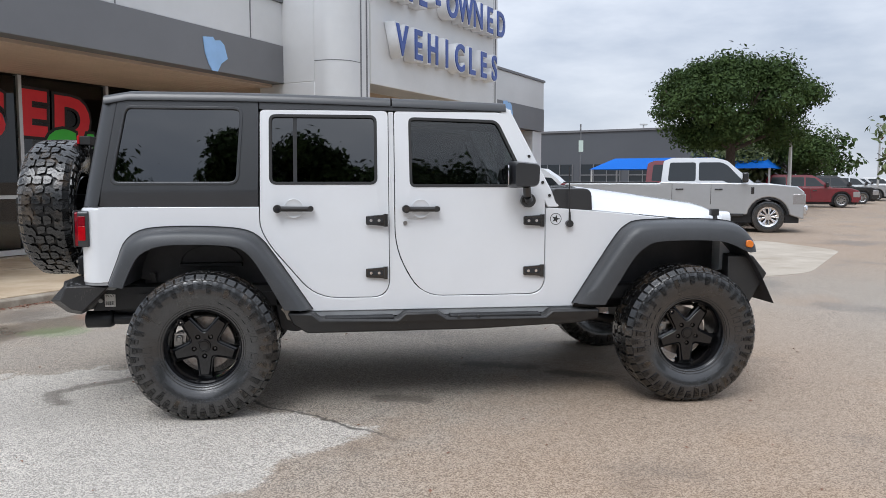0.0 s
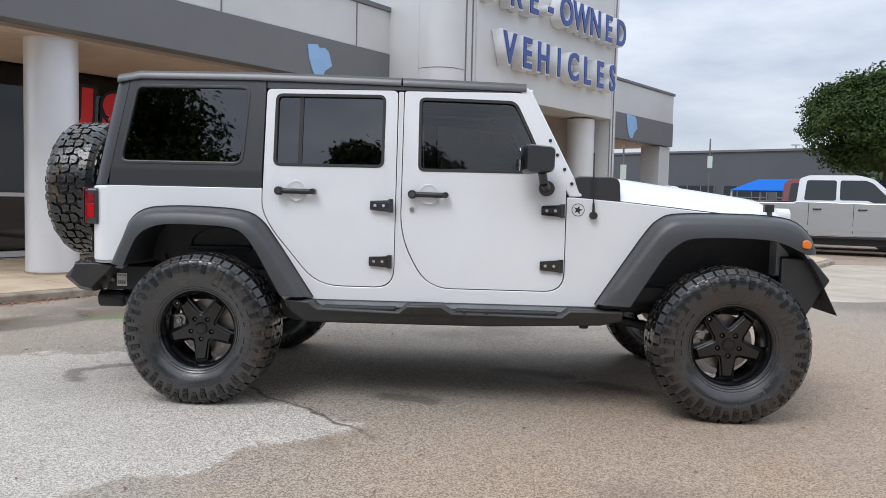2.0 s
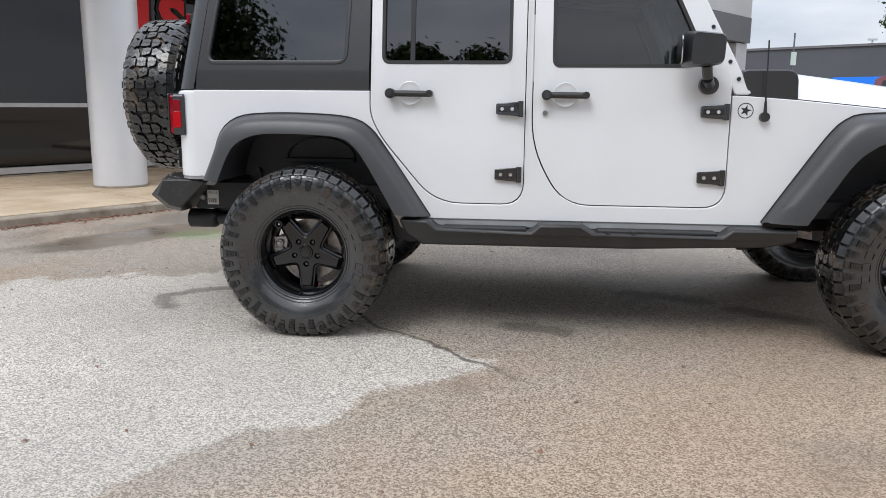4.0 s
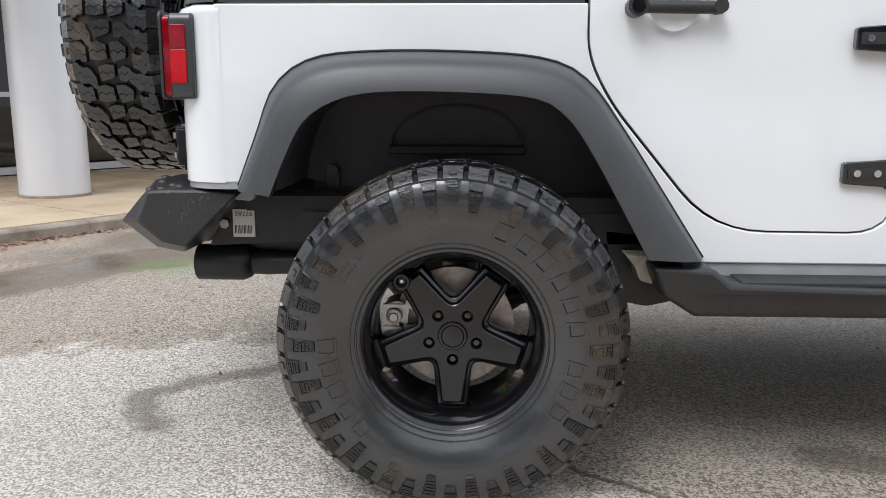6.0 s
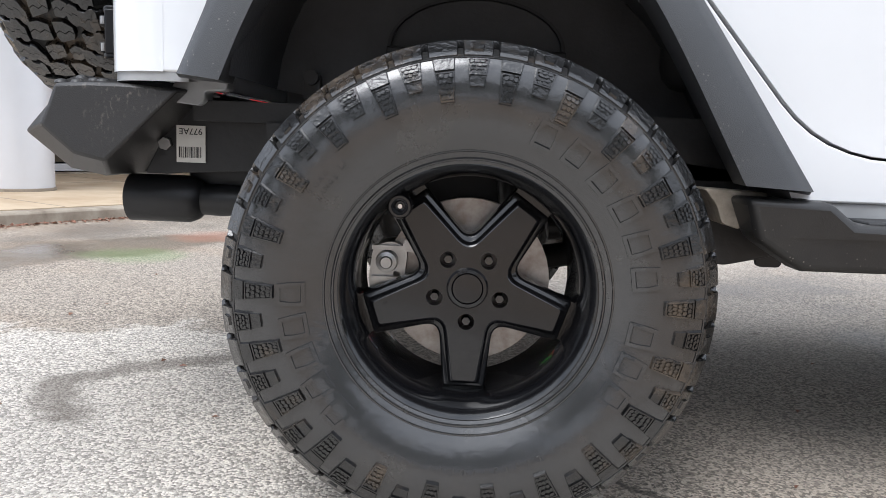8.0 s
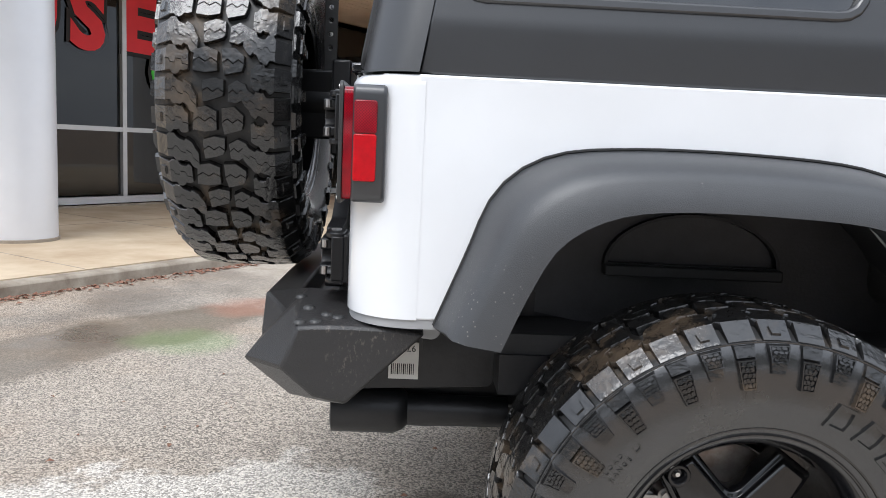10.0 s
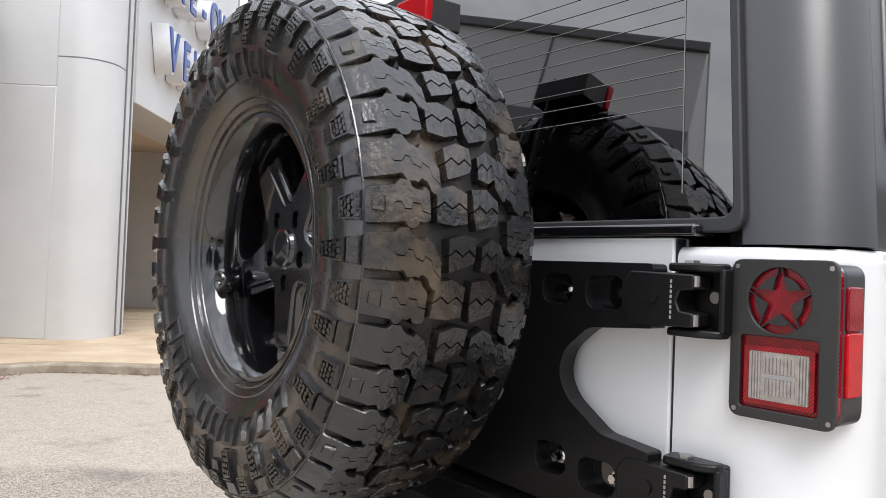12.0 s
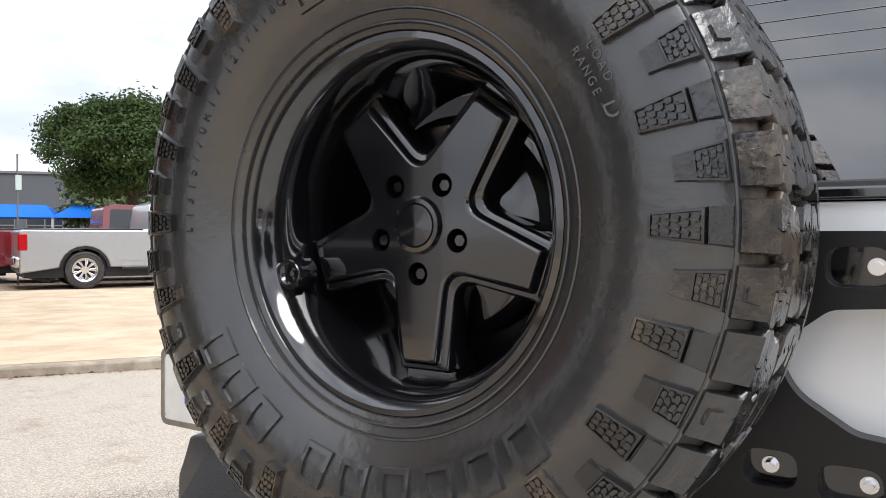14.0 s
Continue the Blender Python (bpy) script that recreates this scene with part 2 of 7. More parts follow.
def tyre_material(name, c, lo, hi, mud, coat, spec, bump, size):
    """Black rubber with brown mud in blotches and a sheen."""
    m = shade(name, c, 0.30, spec=spec, bump=bump, bump_scale=size, coat=coat)
    nt = m.node_tree
    b = nt.nodes["Principled BSDF"]
    N, L = nt.nodes.new, nt.links.new
    tc, no, mr, mx = N("ShaderNodeTexCoord"), N("ShaderNodeTexNoise"), N("ShaderNodeMapRange"), N("ShaderNodeMix")
    no.inputs["Scale"].default_value, no.inputs["Detail"].default_value, no.inputs["Roughness"].default_value = 7.0, 7, 0.66
    b.inputs["Coat Roughness"].default_value = 0.12
    L(b.inputs["Normal"].links[0].from_socket, b.inputs["Coat Normal"])
    L(tc.outputs["Object"], no.inputs["Vector"])
    mr.inputs["From Min"].default_value, mr.inputs["From Max"].default_value = 0.52, 0.66
    mr.inputs["To Max"].default_value = mud
    L(no.outputs["Fac"], mr.inputs["Value"])
    mx.data_type = "RGBA"
    mx.inputs["A"].default_value, mx.inputs["B"].default_value = (*c, 1), (0.175, 0.125, 0.080, 1)
    L(mr.outputs[0], mx.inputs["Factor"])
    L(mx.outputs["Result"], b.inputs["Base Color"])
    rr = N("ShaderNodeMapRange")
    rr.inputs["To Min"].default_value, rr.inputs["To Max"].default_value = lo, hi
    L(no.outputs["Fac"], rr.inputs["Value"])
    L(rr.outputs[0], b.inputs["Roughness"])
    return m


def prism_lens():
    """Red reflector moulded in a grid of small prisms."""
    m = shade("dark_red_reflector", (0.30, 0.003, 0.012), 0.14, coat=0.25, spec=0.3)
    nt = m.node_tree
    N, L = nt.nodes.new, nt.links.new
    tc, ch, no, mr, mx = N("ShaderNodeTexCoord"), N("ShaderNodeTexChecker"), N("ShaderNodeTexNoise"), N("ShaderNodeMapRange"), N("ShaderNodeMix")
    ch.inputs["Scale"].default_value, no.inputs["Scale"].default_value = 400.0, 40.0
    ch.inputs["Color1"].default_value, ch.inputs["Color2"].default_value = (0.13, 0.001, 0.006, 1), (0.36, 0.003, 0.014, 1)
    L(tc.outputs["Object"], ch.inputs["Vector"])
    L(tc.outputs["Object"], no.inputs["Vector"])
    mr.inputs["From Min"].default_value, mr.inputs["From Max"].default_value, mr.inputs["To Max"].default_value = 0.4, 0.65, 0.6
    L(no.outputs["Fac"], mr.inputs["Value"])
    mx.data_type = "RGBA"
    mx.inputs["B"].default_value = (0.12, 0.001, 0.006, 1)
    L(ch.outputs["Color"], mx.inputs["A"])
    L(mr.outputs[0], mx.inputs["Factor"])
    L(mx.outputs["Result"], nt.nodes["Principled BSDF"].inputs["Base Color"])
    return m


def scuffed_steel():
    """Black powder coat with pale scrapes that run along the metal."""
    m = shade("scuffed_powder_coat", (0.020, 0.020, 0.021), 0.40, spec=0.5, bump=0.3, bump_scale=350)
    nt = m.node_tree
    b = nt.nodes["Principled BSDF"]
    N, L = nt.nodes.new, nt.links.new
    tc = N("ShaderNodeTexCoord")
    facs = []
    for scale, stretch, lo, hi in ((120.0, (1.0, 1.0, 0.5), 0.54, 0.68), (7.0, (1.0, 1.0, 1.0), 0.46, 0.66)):
        mp, no, mr = N("ShaderNodeMapping"), N("ShaderNodeTexNoise"), N("ShaderNodeMapRange")
        mp.inputs["Scale"].default_value, mp.inputs["Rotation"].default_value = stretch, (0.0, 0.7, 0.0)
        no.inputs["Scale"].default_value, no.inputs["Detail"].default_value, no.inputs["Roughness"].default_value = scale, 8, 0.7
        mr.inputs["From Min"].default_value, mr.inputs["From Max"].default_value = lo, hi
        L(tc.outputs["Object"], mp.inputs[0])
        L(mp.outputs[0], no.inputs["Vector"])
        L(no.outputs["Fac"], mr.inputs["Value"])
        facs.append(mr.outputs[0])
    mul, mx = N("ShaderNodeMath"), N("ShaderNodeMix")
    mul.operation = "MULTIPLY"
    L(facs[0], mul.inputs[0])
    L(facs[1], mul.inputs[1])
    mx.data_type = "RGBA"
    mx.inputs["A"].default_value, mx.inputs["B"].default_value = (0.022, 0.021, 0.021, 1), (0.15, 0.128, 0.11, 1)
    L(mul.outputs[0], mx.inputs["Factor"])
    L(mx.outputs["Result"], b.inputs["Base Color"])
    return m


M = {
    "asphalt": asphalt_material(),
    "walk": shade("sidewalk_concrete", (0.60, 0.49, 0.35), 0.8, vary=0.35, scale=1.6, colour2=(0.42, 0.31, 0.20), bump=0.3, bump_scale=40),
    "pad": shade("worn_concrete_pad", (0.52, 0.46, 0.38), 0.7, vary=0.3, scale=1.4, colour2=(0.36, 0.30, 0.23), bump=0.3, bump_scale=60),
    "kerb": shade("kerb_concrete", (0.40, 0.35, 0.28), 0.85, vary=0.4, scale=5, colour2=(0.20, 0.16, 0.12), bump=0.4, bump_scale=70),
    "white": shade("white_paint", (0.755, 0.765, 0.78), 0.22, coat=0.7, vary=0.035, scale=3),
    "plastic": shade("textured_black_plastic", (0.030, 0.031, 0.033), 0.55, spec=0.4, bump=0.18, bump_scale=500, vary=0.3, scale=6),
    "flare": shade("faded_flare_plastic", (0.046, 0.048, 0.052), 0.42, spec=0.7, dust=0.35, bump=0.15, bump_scale=600, vary=0.25, scale=5),
    "top": shade("matte_hardtop", (0.021, 0.022, 0.025), 0.33, spec=0.95, bump=0.05, bump_scale=700, vary=0.2, scale=4),
    "powder": shade("powder_coated_steel", (0.020, 0.020, 0.021), 0.42, spec=0.5, dust=0.4, bump=0.10, bump_scale=350, vary=0.5, scale=9, colour2=(0.030, 0.029, 0.028)),
    "scuffed": scuffed_steel(),
    "carrierblack": shade("satin_black_casting", (0.0065, 0.0065, 0.0075), 0.36, spec=0.33, bump=0.10, bump_scale=300, vary=0.3),
    "gloss": shade("gloss_black_rim", (0.006, 0.006, 0.0075), 0.10, coat=1.0, spec=0.6, vary=0.3, scale=12),
    "satin": shade("satin_black_rim", (0.006, 0.006, 0.007), 0.18, coat=0.60, spec=0.35, vary=0.3, scale=12),
    # liner colour raised above the underbody black to lift the wheel-well shade
    "liner": shade("lifted_wheel_liner", (0.060, 0.060, 0.064), 0.5, spec=0.4, bump=0.2, bump_scale=120, vary=0.45, scale=5),
    "under": shade("underbody_black", (0.013, 0.013, 0.0145), 0.42, bump=0.3, bump_scale=40, vary=0.4),
    "rubber": tyre_material("dusty_sidewall_rubber", (0.0180, 0.0180, 0.0185), 0.16, 0.35, 0.06, 0.52, 0.82, 0.16, 60),
    "tread": tyre_material("worn_tread_rubber", (0.0070, 0.0069, 0.0070), 0.16, 0.36, 0.42, 0.45, 0.62, 0.34, 110),
    "groove": tyre_material("muddy_groove_rubber", (0.010, 0.0095, 0.009), 0.32, 0.7, 0.70, 0.0, 0.5, 0.3, 90),
    "sill": shade("grey_primer", (0.36, 0.365, 0.37), 0.4, vary=0.25, scale=9),
    "mud": shade("dried_mud", (0.46, 0.40, 0.33), 0.8, vary=0.5, scale=25, bump=0.5, bump_scale=80),
    "chrome": shade("chrome", (0.75, 0.75, 0.76), 0.12, metal=1.0),
    "steel": shade("brushed_steel", (0.45, 0.44, 0.43), 0.32, metal=1.0, vary=0.3, scale=20),
    "rust": shade("rusty_disc", (0.50, 0.465, 0.44), 0.40, metal=0.7, vary=0.3, scale=30, colour2=(0.30, 0.25, 0.215)),
    "red": shade("red_lens", (0.50, 0.002, 0.008), 0.16, coat=0.12, spec=0.3, vary=0.25, scale=60),
    "darkred": prism_lens(),
    "clearlens": shade("clear_lens", (0.40, 0.385, 0.385), 0.10, metal=0.35, coat=0.8, vary=0.35, scale=80),
    "amber": shade("amber_lens", (0.75, 0.20, 0.02), 0.15, coat=0.5),
    "dark": tinted("dark_tint", (0.016, 0.018, 0.022), ior=2.0),
    "tailglass": tinted("dark_rear_tint", (0.020, 0.022, 0.026), ior=2.3),
    "glass": tinted("door_glass", (0.34, 0.36, 0.36)),
    "seat": shade("seat_cloth", (0.035, 0.034, 0.034), 0.85, vary=0.3, bump=0.3),
    "wire": shade("fired_heater_wire", (0.24, 0.235, 0.23), 0.5),
    "stamp": shade("worn_stamp", (0.30, 0.30, 0.30), 0.5),
    "label": shade("paper_label", (0.72, 0.70, 0.66), 0.6, vary=0.1, scale=30),
    "ink": shade("black_ink", (0.02, 0.02, 0.02), 0.6),
    "panel": shade("pale_metal_panel", (0.63, 0.635, 0.64), 0.38, metal=0.15, vary=0.10, scale=0.8),
    "silver": shade("silver_column", (0.70, 0.71, 0.74), 0.32, metal=0.2, vary=0.06, scale=2),
    "fascia": shade("grey_fascia", (0.165, 0.168, 0.178), 0.48, metal=0.1, vary=0.10, scale=0.9),
    "soffit": shade("tan_soffit", (0.55, 0.430, 0.335), 0.7, vary=0.15, scale=1.2),
    "stucco": shade("beige_wall", (0.50, 0.48, 0.45), 0.8, vary=0.12, scale=1.1, bump=0.2, bump_scale=30),
    "mull": shade("aluminium_mullion", (0.55, 0.56, 0.57), 0.35, metal=0.6, vary=0.1),
    "shop": tinted("shop_glass", (0.10, 0.11, 0.12), ior=1.55),
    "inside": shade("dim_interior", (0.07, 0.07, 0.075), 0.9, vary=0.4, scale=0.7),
    "blue": shade("blue_letter_face", (0.035, 0.075, 0.30), 0.35, vary=0.1),
    "letterside": shade("white_letter_edge", (0.72, 0.73, 0.75), 0.4, vary=0.06),
    "artred": shade("red_window_paint", (0.85, 0.030, 0.045), 0.55, vary=0.15, scale=2),
    "artgreen": shade("green_window_paint", (0.08, 0.66, 0.07), 0.55, vary=0.15, scale=2),
    "artblack": shade("black_window_paint", (0.012, 0.012, 0.014), 0.6),
    "decal": shade("pale_blue_decal", (0.30, 0.50, 0.80), 0.4, vary=0.12, scale=4),
    "canopyblue": shade("blue_canopy", (0.004, 0.13, 0.55), 0.8, spec=0.2, vary=0.1),
    "greybuild": shade("slate_wall", (0.085, 0.092, 0.105), 0.6, vary=0.12, scale=0.3),
    "darkglass": shade("dark_far_glass", (0.02, 0.025, 0.03), 0.1),
    "truck": shade("silver_truck_paint", (0.49, 0.50, 0.515), 0.30, metal=0.6, coat=0.7, vary=0.04),
    "maroon": shade("maroon_paint", (0.16, 0.012, 0.02), 0.25, coat=0.7),
    "black_paint": shade("black_paint", (0.012, 0.012, 0.014), 0.2, coat=0.7),
    "van_white": shade("van_white", (0.78, 0.79, 0.80), 0.3, coat=0.5),
    "bark": shade("bark", (0.075, 0.058, 0.045), 0.9, vary=0.5, scale=10, bump=0.6, bump_scale=30),
    "leaf": shade("oak_leaf", (0.026, 0.048, 0.016), 0.7, spec=0.15, vary=0.5, scale=1.3, colour2=(0.060, 0.095, 0.026)),
    "leaf2": shade("young_leaf", (0.075, 0.105, 0.035), 0.55, vary=0.5, scale=1.3, colour2=(0.12, 0.15, 0.05)),
    "rustleaf": shade("rust_leaf", (0.14, 0.055, 0.035), 0.6, vary=0.5, scale=1.3),
    "litter": shade("dead_leaves", (0.17, 0.062, 0.040), 0.8, vary=0.6, scale=90, colour2=(0.30, 0.17, 0.11)),
    "pole": shade("galvanised_pole", (0.55, 0.55, 0.54), 0.5, metal=0.3),
    "screen": shade("sign_green", (0.55, 0.64, 0.58), 0.5),
}


# ---------------------------------------------------------------- mesh tools
def finish(bm, smooth=0.0):
    me = bpy.data.meshes.new("m")
    bmesh.ops.recalc_face_normals(bm, faces=bm.faces)
    bm.to_mesh(me)
    bm.free()
    if smooth:
        me.shade_smooth()
        me.set_sharp_from_angle(angle=radians(smooth))
    return me


def thing(name, label, category, m=None, kind="", group=""):
    """The empty at a thing's base that carries its parts."""
    ob = new(name)
    ob.empty_display_size = 0.2
    if m is not None:
        ob.matrix_basis = m
    return tagged(ob, label, category, group, kind)


def part(name, bm, mat, parent=None, label="", smooth=35, bevel=0.0, m=None, segs=2):
    """One mesh object under a thing or a part. bm: a bmesh or a mesh to share."""
    me = bm if isinstance(bm, bpy.types.Mesh) else finish(bm, smooth)
    if mat is not None and not me.materials:
        me.materials.append(M[mat])
    ob = new(name, me)
    ob.parent = parent
    if m is not None:
        ob.matrix_basis = m
    if bevel:
        mod = ob.modifiers.new("bevel", "BEVEL")
        mod.width, mod.segments, mod.limit_method, mod.angle_limit = bevel, segs, "ANGLE", radians(35)
        mod.harden_normals = False
    return tagged(ob, label)


def put(bm, verts, faces):
    vs = [bm.verts.new(v) for v in verts]
    for f in faces:
        try:
            bm.faces.new([vs[i] for i in f])
        except ValueError:
            pass
    return vs


def box(bm, x0, x1, y0, y1, z0, z1):
    v = [(x, y, z) for x in (x0, x1) for y in (y0, y1) for z in (z0, z1)]
    return put(bm, v, [(0, 1, 3, 2), (4, 6, 7, 5), (0, 4, 5, 1), (2, 3, 7, 6), (0, 2, 6, 4), (1, 5, 7, 3)])


def boxes(*rows):
    bm = bmesh.new()
    for r in rows:
        box(bm, *r)
    return bm


def plate(outer, holes=(), a=0.0, b=0.1, axis="y", bm=None):
    """A flat shape with holes, drawn in the two other axes and given thickness from a to b."""
    bm = bm or bmesh.new()

    def at(u, v, w):
        return {"x": (w, u, v), "y": (u, w, v), "z": (u, v, w)}[axis]
    edges, loops = [], []
    for loop in (outer, *holes):
        vs = [bm.verts.new(at(u, v, a)) for u, v in loop]
        edges += [bm.edges.new((vs[i], vs[(i + 1) % len(vs)])) for i in range(len(vs))]
        loops.append(vs)
    if not holes:
        fs = [bm.faces.new(loops[0])]
    else:
        r = bmesh.ops.triangle_fill(bm, use_beauty=True, use_dissolve=False, edges=edges)
        fs = [g for g in r["geom"] if isinstance(g, bmesh.types.BMFace)]
    ex = bmesh.ops.extrude_face_region(bm, geom=fs, use_keep_orig=True)
    d = {"x": (b - a, 0, 0), "y": (0, b - a, 0), "z": (0, 0, b - a)}[axis]
    bmesh.ops.translate(bm, verts=[g for g in ex["geom"] if isinstance(g, bmesh.types.BMVert)], vec=d)
    return bm


def soft(points, r, n=4):
    """The polygon with its corners rounded to radius r (or one radius each)."""
    out, k = [], len(points)
    for i in range(k):
        p, a, c = Vector(points[i]), Vector(points[i - 1]), Vector(points[(i + 1) % k])
        rad = r[i] if isinstance(r, (list, tuple)) else r
        u, w = (a - p), (c - p)
        t = min(rad, u.length * 0.45, w.length * 0.45)
        if t < 1e-4:
            out.append(tuple(p))
            continue
        s, e = p + u.normalized() * t, p + w.normalized() * t
        for j in range(n + 1):
            q = j / n
            out.append(tuple(s * (1 - q) ** 2 + p * 2 * q * (1 - q) + e * q * q))
    return out


def rect(u0, u1, v0, v1, r=0.0, n=4):
    pts = [(u0, v0), (u1, v0), (u1, v1), (u0, v1)]
    return soft(pts, r, n) if r else pts


def disc_poly(cu, cv, r, n=20, ang=0.0):
    return [(cu + r * math.cos(ang + 2 * math.pi * i / n), cv + r * math.sin(ang + 2 * math.pi * i / n)) for i in range(n)]


def curve_pts(points, n=24):
    """Points at even steps along a polyline with its corners eased."""
    pts = [Vector(p) for p in points]
    dense = []
    for i in range(len(pts) - 1):
        p0, p1, p2, p3 = pts[max(i - 1, 0)], pts[i], pts[i + 1], pts[min(i + 2, len(pts) - 1)]
        for j in range(12):
            t = j / 12
            dense.append(0.5 * ((2 * p1) + (p2 - p0) * t + (2 * p0 - 5 * p1 + 4 * p2 - p3) * t * t + (3 * p1 - p0 - 3 * p2 + p3) * t ** 3))
    dense.append(pts[-1])
    acc = [0.0]
    for i in range(1, len(dense)):
        acc.append(acc[-1] + (dense[i] - dense[i - 1]).length)
    out = []
    for k in range(n):
        s = acc[-1] * k / (n - 1)
        i = max(1, next((q for q in range(1, len(acc)) if acc[q] >= s - 1e-9), len(acc) - 1))
        f = (s - acc[i - 1]) / max(1e-9, acc[i] - acc[i - 1])
        out.append(dense[i - 1].lerp(dense[i], f))
    return out


def loft(rows, closed=False, caps=False, bm=None):
    """Faces between rows of points of equal count."""
    bm = bm or bmesh.new()
    grid = [[bm.verts.new(p) for p in r] for r in rows]
    n = len(rows[0])
    for i in range(len(grid) - 1):
        for j in range(n if closed else n - 1):
            k = (j + 1) % n
            bm.faces.new((grid[i][j], grid[i][k], grid[i + 1][k], grid[i + 1][j]))
    if caps:
        bm.faces.new(grid[0])
        bm.faces.new(grid[-1][::-1])
    return bm


def lathe(profile, n=48, bm=None, axis="y", centre=(0, 0, 0), close=False):
    """Turn (radius, along) about an axis."""
    rows = []
    for r, w in profile:
        row = []
        for i in range(n):
            a = 2 * math.pi * i / n
            c, s = r * math.cos(a), r * math.sin(a)
            p = {"y": (c, w, s), "x": (w, c, s), "z": (c, s, w)}[axis]
            row.append(tuple(p[k] + centre[k] for k in range(3)))
        rows.append(row)
    if close:
        rows.append(rows[0])
    return loft(rows, closed=True, bm=bm)


def rod(bm, p, q, r, n=10, r2=None):
    p, q = Vector(p), Vector(q)
    d = (q - p).normalized()
    u = d.orthogonal().normalized()
    v = d.cross(u)
    rows = [[tuple(c + (u * math.cos(2 * math.pi * i / n) + v * math.sin(2 * math.pi * i / n)) * rr) for i in range(n)] for c, rr in ((p, r), (q, r if r2 is None else r2))]
    return loft(rows, closed=True, caps=True, bm=bm)


def pipe(bm, points, r, n=8):
    for a, b in zip(points, points[1:]):
        rod(bm, a, b, r, n)
    return bm


def words(text, size, depth, m=None, align="LEFT", spacing=1.0, bold=0.0):
    """Letters as a mesh, lying in the x-y plane and depth thick, with Blender's own font."""
    cu = bpy.data.curves.new("t", "FONT")
    cu.body, cu.size, cu.extrude, cu.align_x, cu.space_character, cu.offset = text, size, depth / 2, align, spacing, bold
    cu.resolution_u = 4
    ob = bpy.data.objects.new("t", cu)
    scene.collection.objects.link(ob)
    dg = bpy.context.evaluated_depsgraph_get()
    me = bpy.data.meshes.new_from_object(ob.evaluated_get(dg))
    bpy.data.objects.remove(ob)
    bpy.data.curves.remove(cu)
    me.materials.clear()
    if m is not None:
        me.transform(m)
    return me


def mirror_y(bm):
    for v in bm.verts:
        v.co.y = -v.co.y
    return bm


def grown(poly, d):
    """The outline moved outwards by d (a loop about its own middle)."""
    n, out = len(poly), []
    area = sum(poly[i][0] * poly[(i + 1) % n][1] - poly[(i + 1) % n][0] * poly[i][1] for i in range(n))
    sg = 1 if area > 0 else -1
    for i in range(n):
        a, p, c = Vector(poly[i - 1]), Vector(poly[i]), Vector(poly[(i + 1) % n])
        t = (c - a)
        t = t.normalized() if t.length > 1e-9 else Vector((1, 0))
        out.append((p.x + sg * t.y * d, p.y - sg * t.x * d))
    return out


# ---------------------------------------------------------------- ground and dealership
WING, TOWER = radians(57.0), radians(54.5)


def frame_of(angle):
    """s along the front, c out towards the lot."""
    return Matrix(((math.cos(angle), math.sin(angle), 0, 0), (math.sin(angle), -math.cos(angle), 0, 0), (0, 0, 1, 0), (0, 0, 0, 1)))


MW, MT = frame_of(WING), frame_of(TOWER)


def shaped(bm, m):
    bmesh.ops.transform(bm, matrix=m, verts=bm.verts)
    return bm


def setting(name, bm, mat, label="", m=None, smooth=30, bevel=0.0, category=""):
    if m is not None:
        shaped(bm, m)
    return tagged(part(name, bm, mat, None, label, smooth, bevel), kind="structure", category=category)


def build_ground():
    bm = bmesh.new()
    xs = [-600, -120, -40, -15, 0, 15, 40, 120, 600]
    vs = [[bm.verts.new((x, y, 0)) for x in xs] for y in xs]
    for i in range(8):
        for k in range(8):
            bm.faces.new((vs[i][k], vs[i][k + 1], vs[i + 1][k + 1], vs[i + 1][k]))
    setting("ground", bm, "asphalt", "worn grey asphalt lot with a bleached patch and damp stains", category="asphalt")
    # raised walk in front of the glass, and the entry slab that juts out under the portico
    walk = soft([(-30, -4.33), (5.6, -4.33), (5.98, -3.9), (5.98, 0.3), (6.9, 1.1), (14.9, 1.1), (15.8, 0.3), (15.8, -3.8), (16.3, -4.33), (26, -4.33), (26, -12), (-30, -12)], [0, 0.5, 0.5, 0.9, 0.9, 0.9, 0.9, 0.5, 0.5, 0, 0, 0], 6)
    setting("sidewalk", plate(walk, (), -0.25, 0.092, "z"), "walk", "tan stained concrete walk and entry slab", MW, category="sidewalk")
    side = next(o for o in scene.objects if o.name == "sidewalk")
    for i in range(9):
        q = -2.6 + i * 1.95 + 0.15 * (i % 2)
        part("walk_joint", shaped(boxes((q - 0.006, q + 0.006, -8.3, -4.36, 0.085, 0.0935)), MW), "kerb", side)
    part("walk_joint", shaped(boxes((-12.0, 5.6, -6.78, -6.768, 0.085, 0.0935)), MW), "kerb", side)
    pad = soft([(7.5, 1.25), (14.5, 1.25), (15.0, 2.6), (13.0, 4.1), (8.6, 3.6), (7.2, 2.5)], 0.5, 6)
    setting("pavement", plate(pad, (), -0.05, 0.004, "z"), "pad", "pale worn concrete patch flush with the lot", MW, category="pavement")
    kerb = grown(walk, 0.15)
    k = plate(kerb, [grown(walk, 0.004)], -0.25, 0.088, "z")
    setting("kerb", k, "kerb", "weathered concrete kerb with dead leaves", MW, bevel=0.02, category="kerb")


build_ground()


